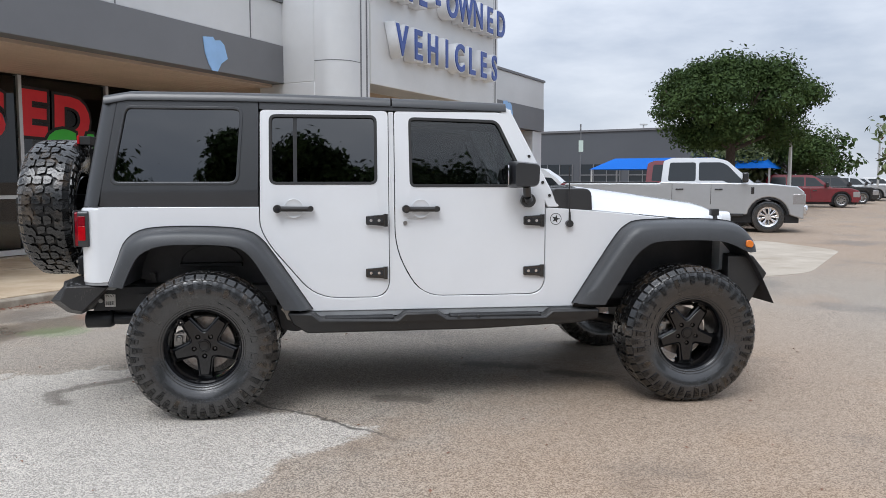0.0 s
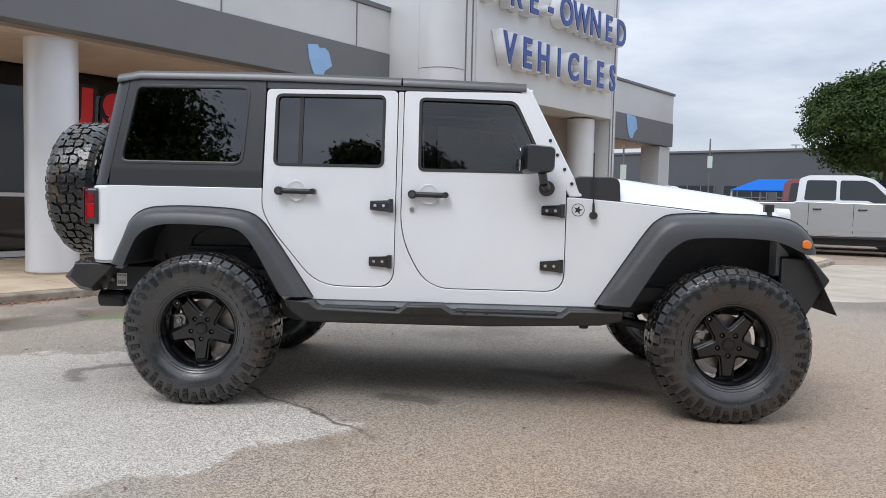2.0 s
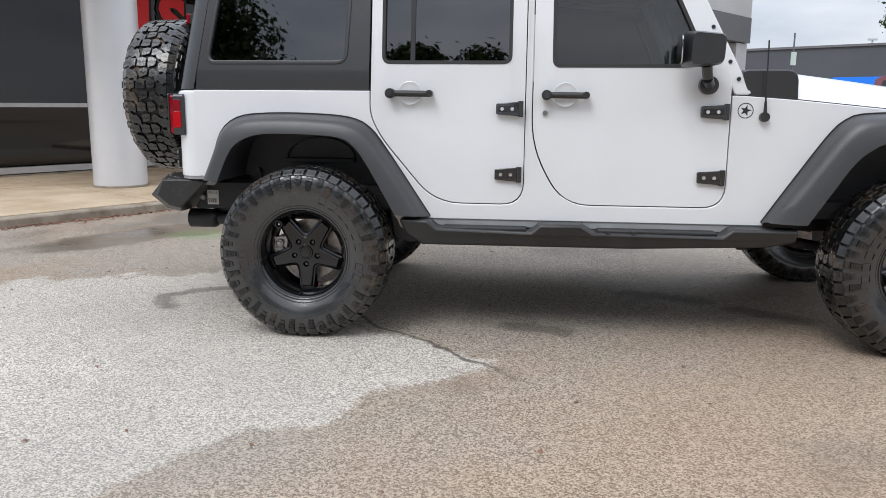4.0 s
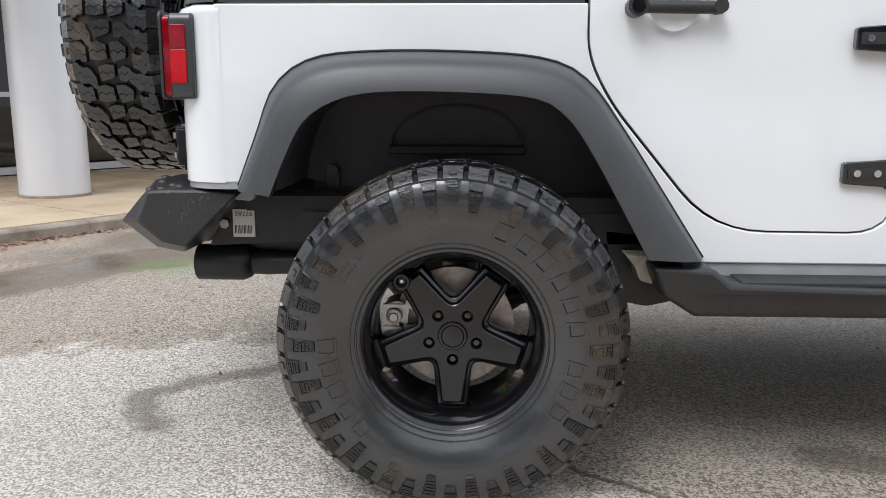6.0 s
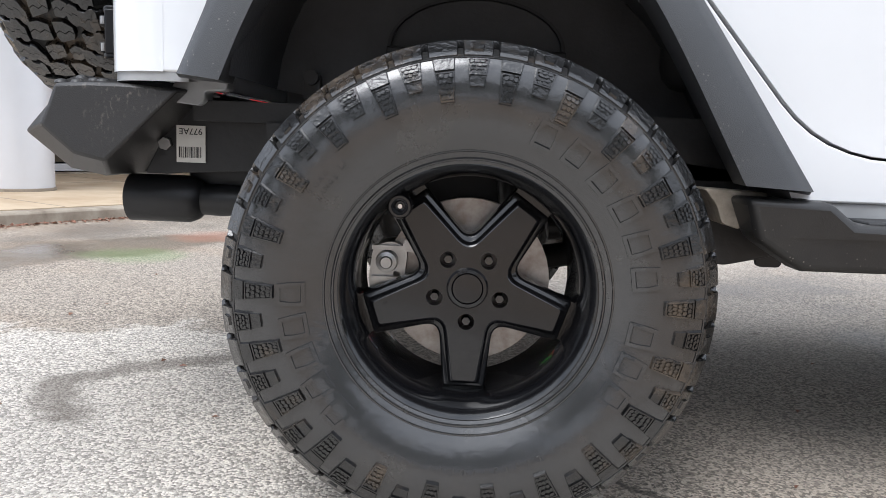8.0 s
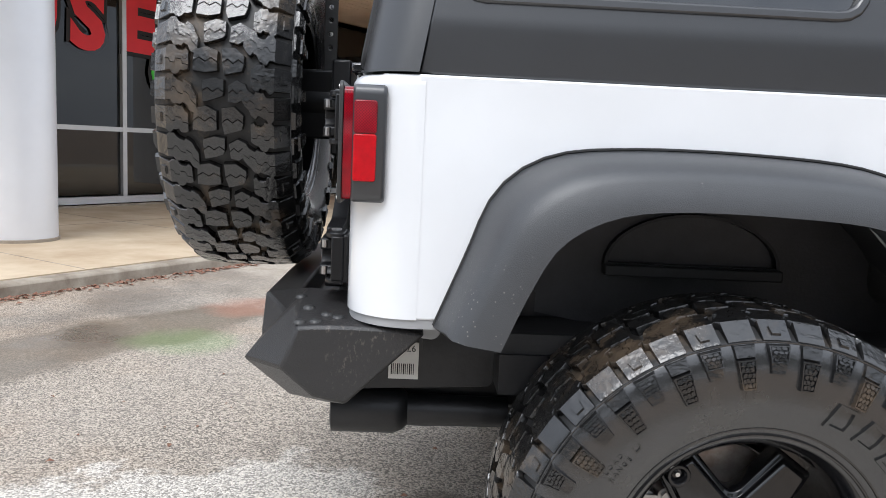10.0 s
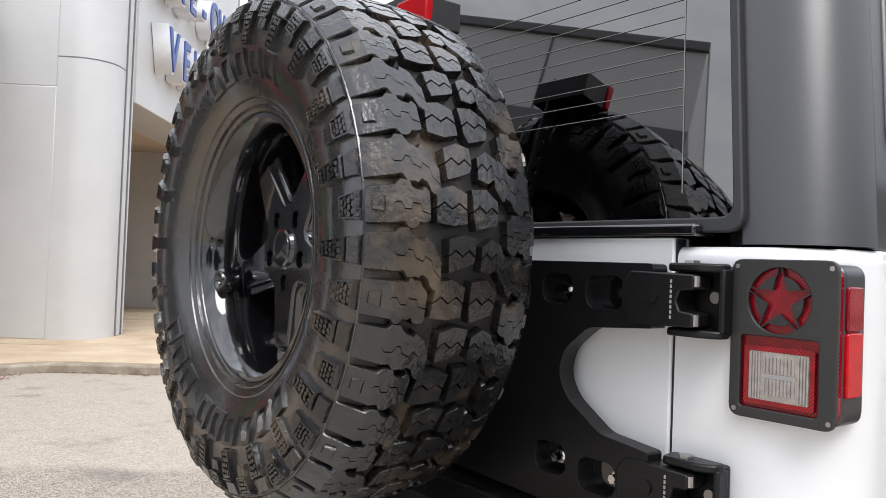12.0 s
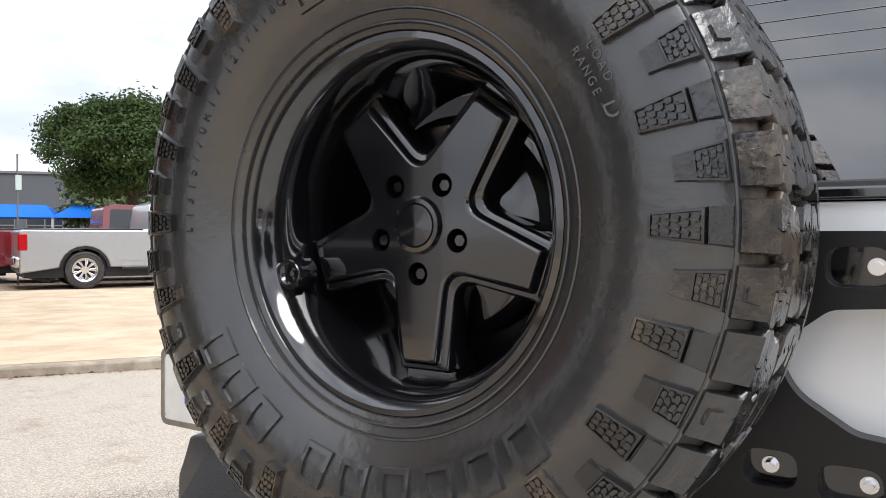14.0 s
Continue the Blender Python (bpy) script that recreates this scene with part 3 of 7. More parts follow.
def pane_wall(b, s0, s1, posts, c, z0, z1, bars):
    """Glass wall: a pane for each bay and storey strip, held in mullions."""
    edges = [s0] + [p for p in posts if s0 < p < s1] + [s1]
    levels = [z0] + list(bars) + [z1]
    win = part("window", shaped(boxes((s0, s1, c - 0.05, c + 0.05, z0 - 0.09, z0)), MW), "mull", b, "aluminium storefront window")
    for e in edges:
        part("mullion", shaped(boxes((e - 0.032, e + 0.032, c - 0.06, c + 0.06, z0, z1)), MW), "mull", win)
    for z in bars:
        for e0, e1 in zip(edges, edges[1:]):
            part("transom", shaped(boxes((e0 + 0.032, e1 - 0.032, c - 0.055, c + 0.055, z - 0.03, z + 0.03)), MW), "mull", win)
    for e0, e1 in zip(edges, edges[1:]):
        for u0, u1 in zip(levels, levels[1:]):
            p = part("pane", shaped(boxes((e0 + 0.03, e1 - 0.03, c - 0.006, c + 0.002, u0 + 0.02, u1 - 0.02)), MW), "shop", win, "dark shop glass")
            p.visible_shadow = False
    return win


def build_dealership():
    b = thing("dealership_building", "grey metal-clad dealership with glass front and silver columns", "building", kind="structure")
    # left wing: parapet, fascia and soffit over the walk
    part("parapet", shaped(boxes((-0.3, 8.45, -9.4, -5.45, 3.87, 4.65)), MW), "panel", b, "pale metal parapet panels", bevel=0.01)
    for i in range(3):
        s = 7.0 - i * 2.95
        part("panel_joint", shaped(boxes((s - 0.012, s + 0.012, -5.452, -5.442, 3.88, 4.63)), MW), "fascia", b)
    part("coping", shaped(boxes((-0.3, 8.45, -9.4, -5.41, 4.65, 4.73)), MW), "fascia", b)
    part("fascia", shaped(boxes((-0.3, 8.43, -5.75, -5.43, 3.18, 3.87)), MW), "fascia", b, "dark grey fascia band", bevel=0.01)
    part("soffit", shaped(boxes((-0.3, 8.43, -8.45, -5.72, 3.14, 3.20)), MW), "soffit", b, "tan soffit boards")
    for i in range(14):
        c = -8.35 + i * 0.19
        part("soffit_board", shaped(boxes((-0.2, 7.9, c, c + 0.178, 3.126, 3.139)), MW), "soffit", b)
    posts = [1.07, 2.84, 4.63, 6.40, 8.22, 10.06]
    pane_wall(b, -0.3, 10.06, posts, -8.4, 0.22, 3.12, (1.10,))
    pane_wall(b, 11.42, 13.0, [], -8.4, 0.22, 3.12, (1.10, 2.65))
    pane_wall(b, 10.06, 11.42, [], -8.4, 2.68, 3.12, ())
    part("window_base", shaped(boxes((-0.3, 13, -8.6, -8.34, 0.0, 0.115)), MW), "kerb", b)
    part("lower_wall", shaped(boxes((-0.6, -0.3, -15.0, -8.35, 0.09, 3.1)), MW), "panel", b)
    # the showroom behind the glass; its dimness is put into the dark colour
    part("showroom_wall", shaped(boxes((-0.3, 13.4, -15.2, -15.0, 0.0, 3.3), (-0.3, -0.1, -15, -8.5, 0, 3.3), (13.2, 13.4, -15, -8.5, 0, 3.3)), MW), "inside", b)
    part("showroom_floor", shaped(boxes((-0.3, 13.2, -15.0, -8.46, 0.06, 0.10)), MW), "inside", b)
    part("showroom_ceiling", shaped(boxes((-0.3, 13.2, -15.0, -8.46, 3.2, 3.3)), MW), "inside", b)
    part("roof", shaped(boxes((-0.3, 13.4, -16, -8.5, 3.9, 4.0)), MW), "fascia", b)
    # entrance door at the end of the glass
    d = part("door", shaped(boxes((10.10, 10.20, -8.44, -8.36, 0.12, 2.58), (11.28, 11.38, -8.44, -8.36, 0.12, 2.58), (10.20, 11.28, -8.44, -8.36, 2.48, 2.58), (10.20, 11.28, -8.44, -8.36, 0.12, 0.32)), MW), "mull", b, "aluminium framed glass door")
    pd = part("pane", shaped(boxes((10.20, 11.28, -8.404, -8.396, 0.32, 2.48)), MW), "shop", d, "dark shop glass")
    pd.visible_shadow = False
    part("push_bar", shaped(boxes((10.22, 11.26, -8.36, -8.32, 1.02, 1.07)), MW), "mull", d)
    for s in (1.83,):
        co = thing("column", "smooth silver round column on the walk", "column", MW @ Matrix.Translation((s, -6.08, 0.0)), kind="structure", group="columns under the canopy")
        part("shaft", lathe([(0.0, 0.085), (0.325, 0.085), (0.325, 3.14), (0.0, 3.14)], 48, axis="z"), "silver", co, smooth=40)
        part("base_ring", lathe([(0.325, 0.088), (0.338, 0.088), (0.338, 0.115), (0.325, 0.12)], 48, axis="z"), "kerb", co)
    # sign tower with its open entry
    T = [("tower_side", (7.66, 8.15, -6.35, -5.05, 0.09, 3.18), "panel"), ("tower_side", (7.66, 8.15, -9.6, -5.05, 3.18, 8.6), "panel"), ("pier", (8.28, 8.58, -5.2, -4.45, 0.09, 8.6), "panel"),
         ("sign_wall", (8.58, 14.15, -5.3, -4.43, 3.20, 8.6), "panel"), ("pier", (14.15, 14.45, -5.2, -4.45, 0.09, 8.6), "panel"),
         ("portico_wall", (13.75, 14.05, -9.5, -5.3, 0.09, 3.4), "stucco"), ("portico_back", (8.05, 13.75, -9.7, -9.4, 0.09, 3.4), "stucco"), ("portico_soffit", (8.05, 14.05, -9.5, -5.30, 3.20, 3.30), "soffit"),
         ("portico_roof", (8.05, 14.05, -9.7, -5.3, 3.9, 4.0), "fascia")]
    for nm, r, mat in T:
        part(nm, shaped(boxes(r), MT), mat, b, bevel=0.012)
    bow = [(7.66, -5.05), (7.66, -4.88)] + [(8.09 - 0.43 * math.cos(radians(a)), -4.88 + 0.43 * math.sin(radians(a))) for a in range(10, 91, 10)] + [(8.27, -4.45), (8.27, -5.05)]
    part("pier", shaped(plate(bow, (), 0.09, 8.6, "z"), MT), "panel", b, "rounded pale metal pier", smooth=40)
    for z in (3.55, 5.9):
        part("panel_joint", shaped(plate(grown(bow, 0.0035), (), z - 0.007, z + 0.007, "z"), MT), "fascia", b, smooth=40)
    for s in (8.275, 8.47, 14.15, 14.30):
        part("reveal", shaped(boxes((s - 0.014, s + 0.014, -4.452, -4.436, 0.10, 8.6)), MT), "fascia", b)
    co = thing("column", "silver round column at the entry", "column", MT @ Matrix.Translation((13.62, -4.95, 0.0)), kind="structure", group="columns under the canopy")
    part("shaft", lathe([(0.0, 0.085), (0.33, 0.085), (0.33, 3.165), (0.0, 3.165)], 40, axis="z"), "silver", co, smooth=40)
    # right wing beyond the tower
    R = [("parapet", (14.45, 21.55, -9.4, -5.9, 3.80, 4.70), "panel"), ("fascia", (14.45, 21.55, -6.2, -5.88, 3.05, 3.80), "fascia"), ("coping", (14.45, 21.6, -9.4, -5.86, 4.70, 4.78), "fascia"),
         ("soffit", (14.45, 21.5, -9.4, -6.2, 3.03, 3.09), "soffit"), ("end_pier", (20.7, 21.5, -6.6, -5.95, 0.09, 3.03), "panel"), ("rear_wall", (14.45, 20.6, -9.6, -9.4, 0.09, 3.0), "darkglass"), ("rear_pier", (18.9, 19.4, -7.6, -7.1, 0.09, 3.0), "panel")]
    for nm, r, mat in R:
        part(nm, shaped(boxes(r), MT), mat, b, bevel=0.01)
    return b


build_dealership()


def sign_letters():
    """Raised channel letters on the tower: a white can, then a blue face."""
    rot = MT @ Matrix(((1, 0, 0, 0), (0, 0, 1, 0), (0, 1, 0, 0), (0, 0, 0, 1)))
    for text, s0, s1, z, h in (("VEHICLES", 9.0, 13.95, 3.82, 0.60), ("PRE-OWNED", 8.50, 14.35, 4.92, 0.60)):
        n = len(text)
        sg = thing("wall_sign", "raised blue letters with white edges reading " + text, "sign", group="lettering on the tower")
        for i, ch in enumerate(text):
            s = s0 + (s1 - s0) * (i + 0.5) / n
            for nm, depth, off, bold, mat in (("letter_can", 0.24, -4.30, 0.046, "letterside"), ("letter_face", 0.03, -4.172, 0.016, "blue")):
                me = words(ch, h * 1.37, depth, align="CENTER", bold=bold)
                me.transform(rot @ Matrix.Translation((s, z, off)) @ Matrix.Diagonal((0.84, 1, 1, 1)))
                me.materials.append(M[mat])
                ob = new(nm, me)
                ob.parent = sg


sign_letters()


def window_art():
    """Painted sale lettering on the inside of the panes."""
    rot = MW @ Matrix(((1, 0, 0, 0), (0, 0, 1, 0), (0, 1, 0, 0), (0, 0, 0, 1)))
    for text, mat, s, z, size, tw, step in (("USED", "artred", 3.36, 2.17, 1.00, -2, 0.755), ("CARS", "artgreen", 5.40, 1.60, 0.90, 2, 0.635)):
        art = thing("window_lettering", ("red" if mat == "artred" else "green") + " brush letters on the shop glass reading " + text, "lettering", group="window paint")
        for i, ch in enumerate(text):
            for nm, off, bold, mm in (("letter_rim", -8.380, 0.10, "artblack"), ("letter", -8.372, 0.05, mat)):
                me = words(ch, size, 0.004, align="CENTER", bold=bold)
                me.transform(rot @ Matrix.Translation((s + i * step, z - 0.05 * (i % 2), off + (0.014 if mat == "artgreen" else 0.0) + 0.0015 * i)) @ Matrix.Rotation(radians(tw), 4, "Z"))
                me.materials.append(M[mm])
                ob = new(nm, me)
                ob.parent = art
    ar = thing("window_arrow", "red painted arrow on the shop glass pointing along the wall", "lettering", group="window paint")
    arrow = soft([(5.72, 1.17), (8.90, 1.15), (9.66, 1.47), (8.55, 1.95), (8.62, 1.62), (5.70, 1.54)], [0.12, 0.03, 0.02, 0.02, 0.02, 0.14])
    part("arrow_rim", shaped(plate(grown(arrow, 0.06), (), -8.384, -8.380, "y"), MW), "artblack", ar)
    part("arrow", shaped(plate(arrow, (), -8.379, -8.374, "y"), MW), "artred", ar)
    for (s, z, c, k, m) in ((6.06, 3.48, -5.428, 1.0, MW), (18.40, 3.50, -5.875, 1.3, MT)):
        pts = [(-0.28, 0.22), (-0.05, 0.25), (0.0, 0.20), (0.12, 0.22), (0.22, 0.16), (0.27, 0.02), (0.30, -0.06), (0.14, -0.16), (0.05, -0.30), (-0.08, -0.30), (-0.16, -0.20), (-0.24, -0.02)]
        st = thing("state_decal", "pale blue state-shaped decal on the grey fascia", "decal", kind="structure", group="fascia decals")
        part("decal_sheet", shaped(plate([(s + u * k, z + v * k) for u, v in pts], (), c, c + 0.012, "y"), m), "decal", st)


window_art()


def leaf_litter():
    """Dead leaves drifted along the kerb, and crumbs scattered over the lot."""
    rnd = random.Random(7)
    verts, faces = [], []
    for k in range(1900):
        if k < 1500:
            p = MW @ Vector((rnd.uniform(-3.0, 6.0), -4.165 + abs(rnd.gauss(0, 0.070)), 0.006))
        elif k < 1700:
            p = MW @ Vector((6.0 - 0.155 - abs(rnd.gauss(0, 0.05)), rnd.uniform(-4.0, 0.6), 0.006))
        else:
            p = Vector((rnd.uniform(-3, 4.5), rnd.uniform(-3.2, 1.5), 0.004))
        s = rnd.uniform(0.010, 0.028) if k < 1700 else rnd.uniform(0.006, 0.016)
        a = rnd.uniform(0, 6.28)
        u, v = Vector((math.cos(a), math.sin(a), rnd.uniform(-.2, .2))) * s, Vector((-math.sin(a), math.cos(a), rnd.uniform(0, .5))) * s * 0.55
        i = len(verts)
        c = Vector((0, 0, s * rnd.uniform(0.1, 0.5)))
        verts += [tuple(p - u), tuple(p - v + c), tuple(p + u), tuple(p + v + c)]
        faces.append((i, i + 1, i + 2, i + 3))
    me = bpy.data.meshes.new("litter")
    me.from_pydata(verts, [], faces)
    ob = part("leaf_litter", me, "litter")
    tagged(ob, "dry brown leaves drifted against the kerb", "leaves", kind="stuff")


leaf_litter()


# ---------------------------------------------------------------- the white off-road vehicle
HALF = 0.80          # half width of the tub at the belt line


def lean(bm):
    """The cabin above the belt leans inwards, and its tail leans forwards."""
    for v in bm.verts:
        h = max(0.0, v.co.z - 1.215)
        v.co.y -= math.copysign(min(abs(v.co.y), 0.135 * h), v.co.y) if abs(v.co.y) > 0.3 else 0.0
        if v.co.x < -0.30:
            v.co.x += 0.17 * h * min(1.0, (-0.30 - v.co.x) / 0.25)
    return bm


def side_plate(s, outer, holes=(), y0=0.755, y1=HALF):
    return lean(plate(outer, holes, s * y0, s * y1, "y"))


REAR_DOOR = soft([(0.334, 1.79), (0.330, 1.10), (0.392, 0.985), (0.652, 0.676), (1.088, 0.674), (1.088, 1.79)], [0.03, 0.10, 0.10, 0.13, 0.11, 0.03], 6)
FRONT_DOOR = soft([(1.127, 1.788), (1.127, 0.955), (1.285, 0.677), (2.048, 0.677), (2.048, 1.31), (1.815, 1.788)], [0.02, 0.16, 0.13, 0.11, 0.08, 0.06], 6)
REAR_PANE = rect(0.392, 1.015, 1.355, 1.758, 0.035)
FRONT_PANE = soft([(1.222, 1.340), (1.875, 1.340), (1.900, 1.435), (1.757, 1.735), (1.218, 1.748)], [0.03, 0.03, 0.05, 0.04, 0.03])
QUARTER_PANE = soft([(-0.530, 1.360), (0.198, 1.360), (0.226, 1.795), (-0.508, 1.795)], 0.045)


# outer skin of the lugs and floor of the grooves: (across from the middle, radius, half width)
SKIN = ((0.0, 0.4360, 0.0), (0.050, 0.4354, 0.053), (0.085, 0.4335, 0.091), (0.108, 0.4300, 0.1165), (0.112, 0.4265, 0.1205), (0.120, 0.4205, 0.1270), (0.134, 0.4125, 0.1370), (0.146, 0.4060, 0.1455), (0.150, 0.4030, 0.1475))
FLOOR = ((0.0, 0.4205, 0.0), (0.050, 0.4200, 0.053), (0.085, 0.4178, 0.090), (0.108, 0.4170, 0.1140), (0.112, 0.4155, 0.1180), (0.120, 0.4120, 0.1250), (0.134, 0.4065, 0.1358), (0.146, 0.4020, 0.1452), (0.150, 0.4000, 0.1470))
WALL = ((0.219, -0.104), (0.226, -0.121), (0.240, -0.128), (0.262, -0.140), (0.295, -0.1545), (0.330, -0.1610), (0.362, -0.1590), (0.385, -0.1535), (0.400, -0.1470))


def along(curve, v):
    """Radius and half width at that reach across a curve."""
    for p, q in zip(curve, curve[1:]):
        if v <= q[0] + 1e-9:
            f = (v - p[0]) / (q[0] - p[0])
            return p[1] + (q[1] - p[1]) * f, p[2] + (q[2] - p[2]) * f
    return curve[-1][1], curve[-1][2]


def wall_at(r):
    """How far out the side wall stands at that radius."""
    for (ra, wa), (rb, wb) in zip(WALL, WALL[1:]):
        if r <= rb:
            return wa + (wb - wa) * (r - ra) / (rb - ra)
    return WALL[-1][1]


def build_tyre():
    """One mesh for the carcass and its blocks; the axle runs along y, the outer face towards -y."""
    bm = bmesh.new()
    rnd = random.Random(5)
    prof = list(WALL) + [(r, -w) for v, r, w in FLOOR[-2::-1]]
    prof += [(r, -w) for r, w in prof[-2::-1]]
    lathe(prof, 88, bm)
    for face in bm.faces:
        face.smooth = True
        if face.calc_center_median().xz.length > 0.4005:
            face.material_index = 2

    def spot(a, v, sgn, lift=0.0, curve=SKIN):
        r, w = along(curve, v)
        return bm.verts.new(((r + lift) * math.cos(a), sgn * (w + (lift * 0.6 if v > 0.11 else 0.0)), (r + lift) * math.sin(a)))

    def block(poly, drop=0.0):
        """A centre block: a polygon of (angle, signed reach across) raised off the groove floor."""
        ca, cv = sum(p[0] for p in poly) / len(poly), sum(p[1] for p in poly) / len(poly)
        rings = []
        for k, curve, lift in ((1.03, FLOOR, -0.003), (1.0, SKIN, -0.0030 - drop), (0.955, SKIN, -drop)):
            row = []
            for a, v in poly:
                aa, vv = ca + (a - ca) * k, cv + (v - cv) * k
                row.append(spot(aa, abs(vv), 1 if vv >= 0 else -1, lift, curve))
            rings.append(row)
        n = len(poly)
        bm.faces.new(rings[-1]).material_index = 1
        for p, q in zip(rings, rings[1:]):
            for i in range(n):
                bm.faces.new((p[i], p[(i + 1) % n], q[(i + 1) % n], q[i])).material_index = 1

    def strip(left, right, vs, sgn, sides=(True, True)):
        """One half of a shoulder lug, skinned from its inner end over the shoulder onto the side wall."""
        rows = []
        for v in vs:
            a0, a1 = left(v), right(v)
            e = 0.0035 if sides[0] else 0.0
            g = 0.0035 if sides[1] else 0.0
            rows.append((spot(a0 - e, v, sgn, -0.003, FLOOR), spot(a0, v, sgn, -0.0022), spot(a0 + e, v, sgn), spot(a1 - g, v, sgn), spot(a1, v, sgn, -0.0022), spot(a1 + g, v, sgn, -0.003, FLOOR)))
        for p, q in zip(rows, rows[1:]):
            for i in range(5):
                bm.faces.new((p[i], p[i + 1], q[i + 1], q[i])).material_index = 1
        for end in (rows[0], rows[-1]):
            bm.faces.new(end).material_index = 1

    def lug(a0, a1, inner, skew, sgn, pad):
        """A shoulder lug cut by a zigzag sipe; its inner end leans along the rim."""
        vs = [inner, inner + 0.006, inner + 0.011, inner + 0.014, inner + 0.019, inner + 0.024, inner + 0.027, 0.078, 0.083, 0.088, 0.093, 0.098, 0.103, 0.108, 0.112, 0.120, 0.134, 0.146, 0.150]
        vs = sorted(v for v in set(vs) if v >= inner)
        mid = (a0 + a1) / 2
        wob = rnd.uniform(-0.006, 0.006)

        def sway(v):
            t = max(0.0, (0.100 - v) / 0.06)
            return skew * t * t

        def narrow(v):
            return 0.22 * max(0.0, 1 - (v - inner) / 0.012) ** 2

        def zig(v):
            if v > 0.109:
                return 0.0
            return 0.010 * (1 if int((v - inner) / 0.0125) % 2 else -1) + wob

        def cut(v):
            return 0.0019 if v < 0.109 else 0.0
        half = (a1 - a0) / 2
        lap, turn = rnd.uniform(0.007, 0.012), rnd.choice((-1, 1))

        def jag(v, ph):
            return lap * turn * (1 if int((v - inner + ph) / 0.016) % 2 else -1) if v < 0.106 else 0.0
        flare = lambda v: (1 - narrow(v)) * (1 + (0.10 if 0.085 < v < 0.104 else 0.0))
        strip(lambda v: mid + sway(v) - half * flare(v) + jag(v, 0.0), lambda v: mid + sway(v) + zig(v) - cut(v), vs, sgn, (True, False))
        strip(lambda v: mid + sway(v) + zig(v) + cut(v), lambda v: mid + sway(v) + half * flare(v) + jag(v, 0.006), vs, sgn, (False, True))
        if pad:
            # a raised tab on the flank
            lo = [spot(mid + da, v, sgn, -0.001) for da, v in ((-0.026, 0.120), (0.026, 0.120), (0.020, 0.141), (-0.020, 0.141))]
            hi = [spot(mid + da, v, sgn, 0.0032) for da, v in ((-0.022, 0.123), (0.022, 0.123), (0.017, 0.139), (-0.017, 0.139))]
            bm.faces.new(hi).material_index = 1
            for q in range(4):
                bm.faces.new((lo[q], lo[(q + 1) % 4], hi[(q + 1) % 4], hi[q])).material_index = 1

    def side_lug(a0, a1, r0, r1, lift, pebble_in):
        """A lug on the side wall: a raised rim round a sunk pebbled field, and a plain block."""
        def at(f, g, h, sgn):
            """f across the lug, g outwards along it, h height over the wall."""
            r = r0 + (r1 - r0) * g
            pinch = 0.15 * (1 - g)
            a = a0 + (a1 - a0) * (pinch + (1 - 2 * pinch) * f)
            return bm.verts.new((r * math.cos(a), sgn * (wall_at(r) - h), r * math.sin(a)))
        split = 0.72 if pebble_in else 0.40
        cell = (0.0, split) if pebble_in else (split, 1.0)
        solid = (split, 1.0) if pebble_in else (0.0, split)
        for sgn in (1, -1):
            g0, g1 = solid
            low = lift * 0.62
            lo = [at(f, g, -0.002, sgn) for f, g in ((0, g0), (1, g0), (1, g1), (0, g1))]
            hi = [at(f, g, low, sgn) for f, g in ((0.07, g0 + 0.03), (0.93, g0 + 0.03), (0.93, g1), (0.07, g1))]
            bm.faces.new(hi).material_index = 1
            for q in range(4):
                bm.faces.new((lo[q], lo[(q + 1) % 4], hi[(q + 1) % 4], hi[q])).material_index = 1
            g0, g1 = cell
            e = 0.055
            lo = [at(f, g, -0.002, sgn) for f, g in ((0, g0), (1, g0), (1, g1), (0, g1))]
            hi = [at(f, g, lift, sgn) for f, g in ((0.05, g0 + 0.02), (0.95, g0 + 0.02), (0.95, g1 - 0.02), (0.05, g1 - 0.02))]
            li = [at(f, g, lift, sgn) for f, g in ((0.11, g0 + e), (0.89, g0 + e), (0.89, g1 - e), (0.11, g1 - e))]
            fl = [at(f, g, lift - 0.0034, sgn) for f, g in ((0.13, g0 + e + 0.01), (0.87, g0 + e + 0.01), (0.87, g1 - e - 0.01), (0.13, g1 - e - 0.01))]
            for q in range(4):
                k = (q + 1) % 4
                bm.faces.new((lo[q], lo[k], hi[k], hi[q])).material_index = 1
                bm.faces.new((hi[q], hi[k], li[k], li[q])).material_index = 1
                bm.faces.new((li[q], li[k], fl[k], fl[q])).material_index = 1
            bm.faces.new(fl).material_index = 1
            rows_n, cols = (5, 3) if pebble_in else (4, 3)
            dg, df = (g1 - g0 - 2 * e) / rows_n * 0.47, 0.74 / cols * 0.47
            for i in range(rows_n):
                for j in range(cols):
                    gg = g0 + e + (g1 - g0 - 2 * e) * (i + 0.5) / rows_n + rnd.uniform(-0.2, 0.2) * dg
                    ff = 0.13 + 0.74 * (j + 0.5 + (0.22 if i % 2 else -0.22)) / cols
                    tw = rnd.uniform(-0.4, 0.4)
                    top, bot = [], []
                    for c, d in ((-1, -0.45), (-0.8, 0.75), (0.2, 1), (1, 0.45), (0.8, -0.75), (-0.2, -1)):
                        f = min(0.87, max(0.13, ff + df * (d + tw * c)))
                        top.append(at(f, gg + dg * c * 0.86, lift - 0.0008, sgn))
                        bot.append(at(f, gg + dg * c, lift - 0.0034, sgn))
                    bm.faces.new(top).material_index = 1
                    for q in range(6):
                        bm.faces.new((bot[q], bot[(q + 1) % 6], top[(q + 1) % 6], top[q])).material_index = 1

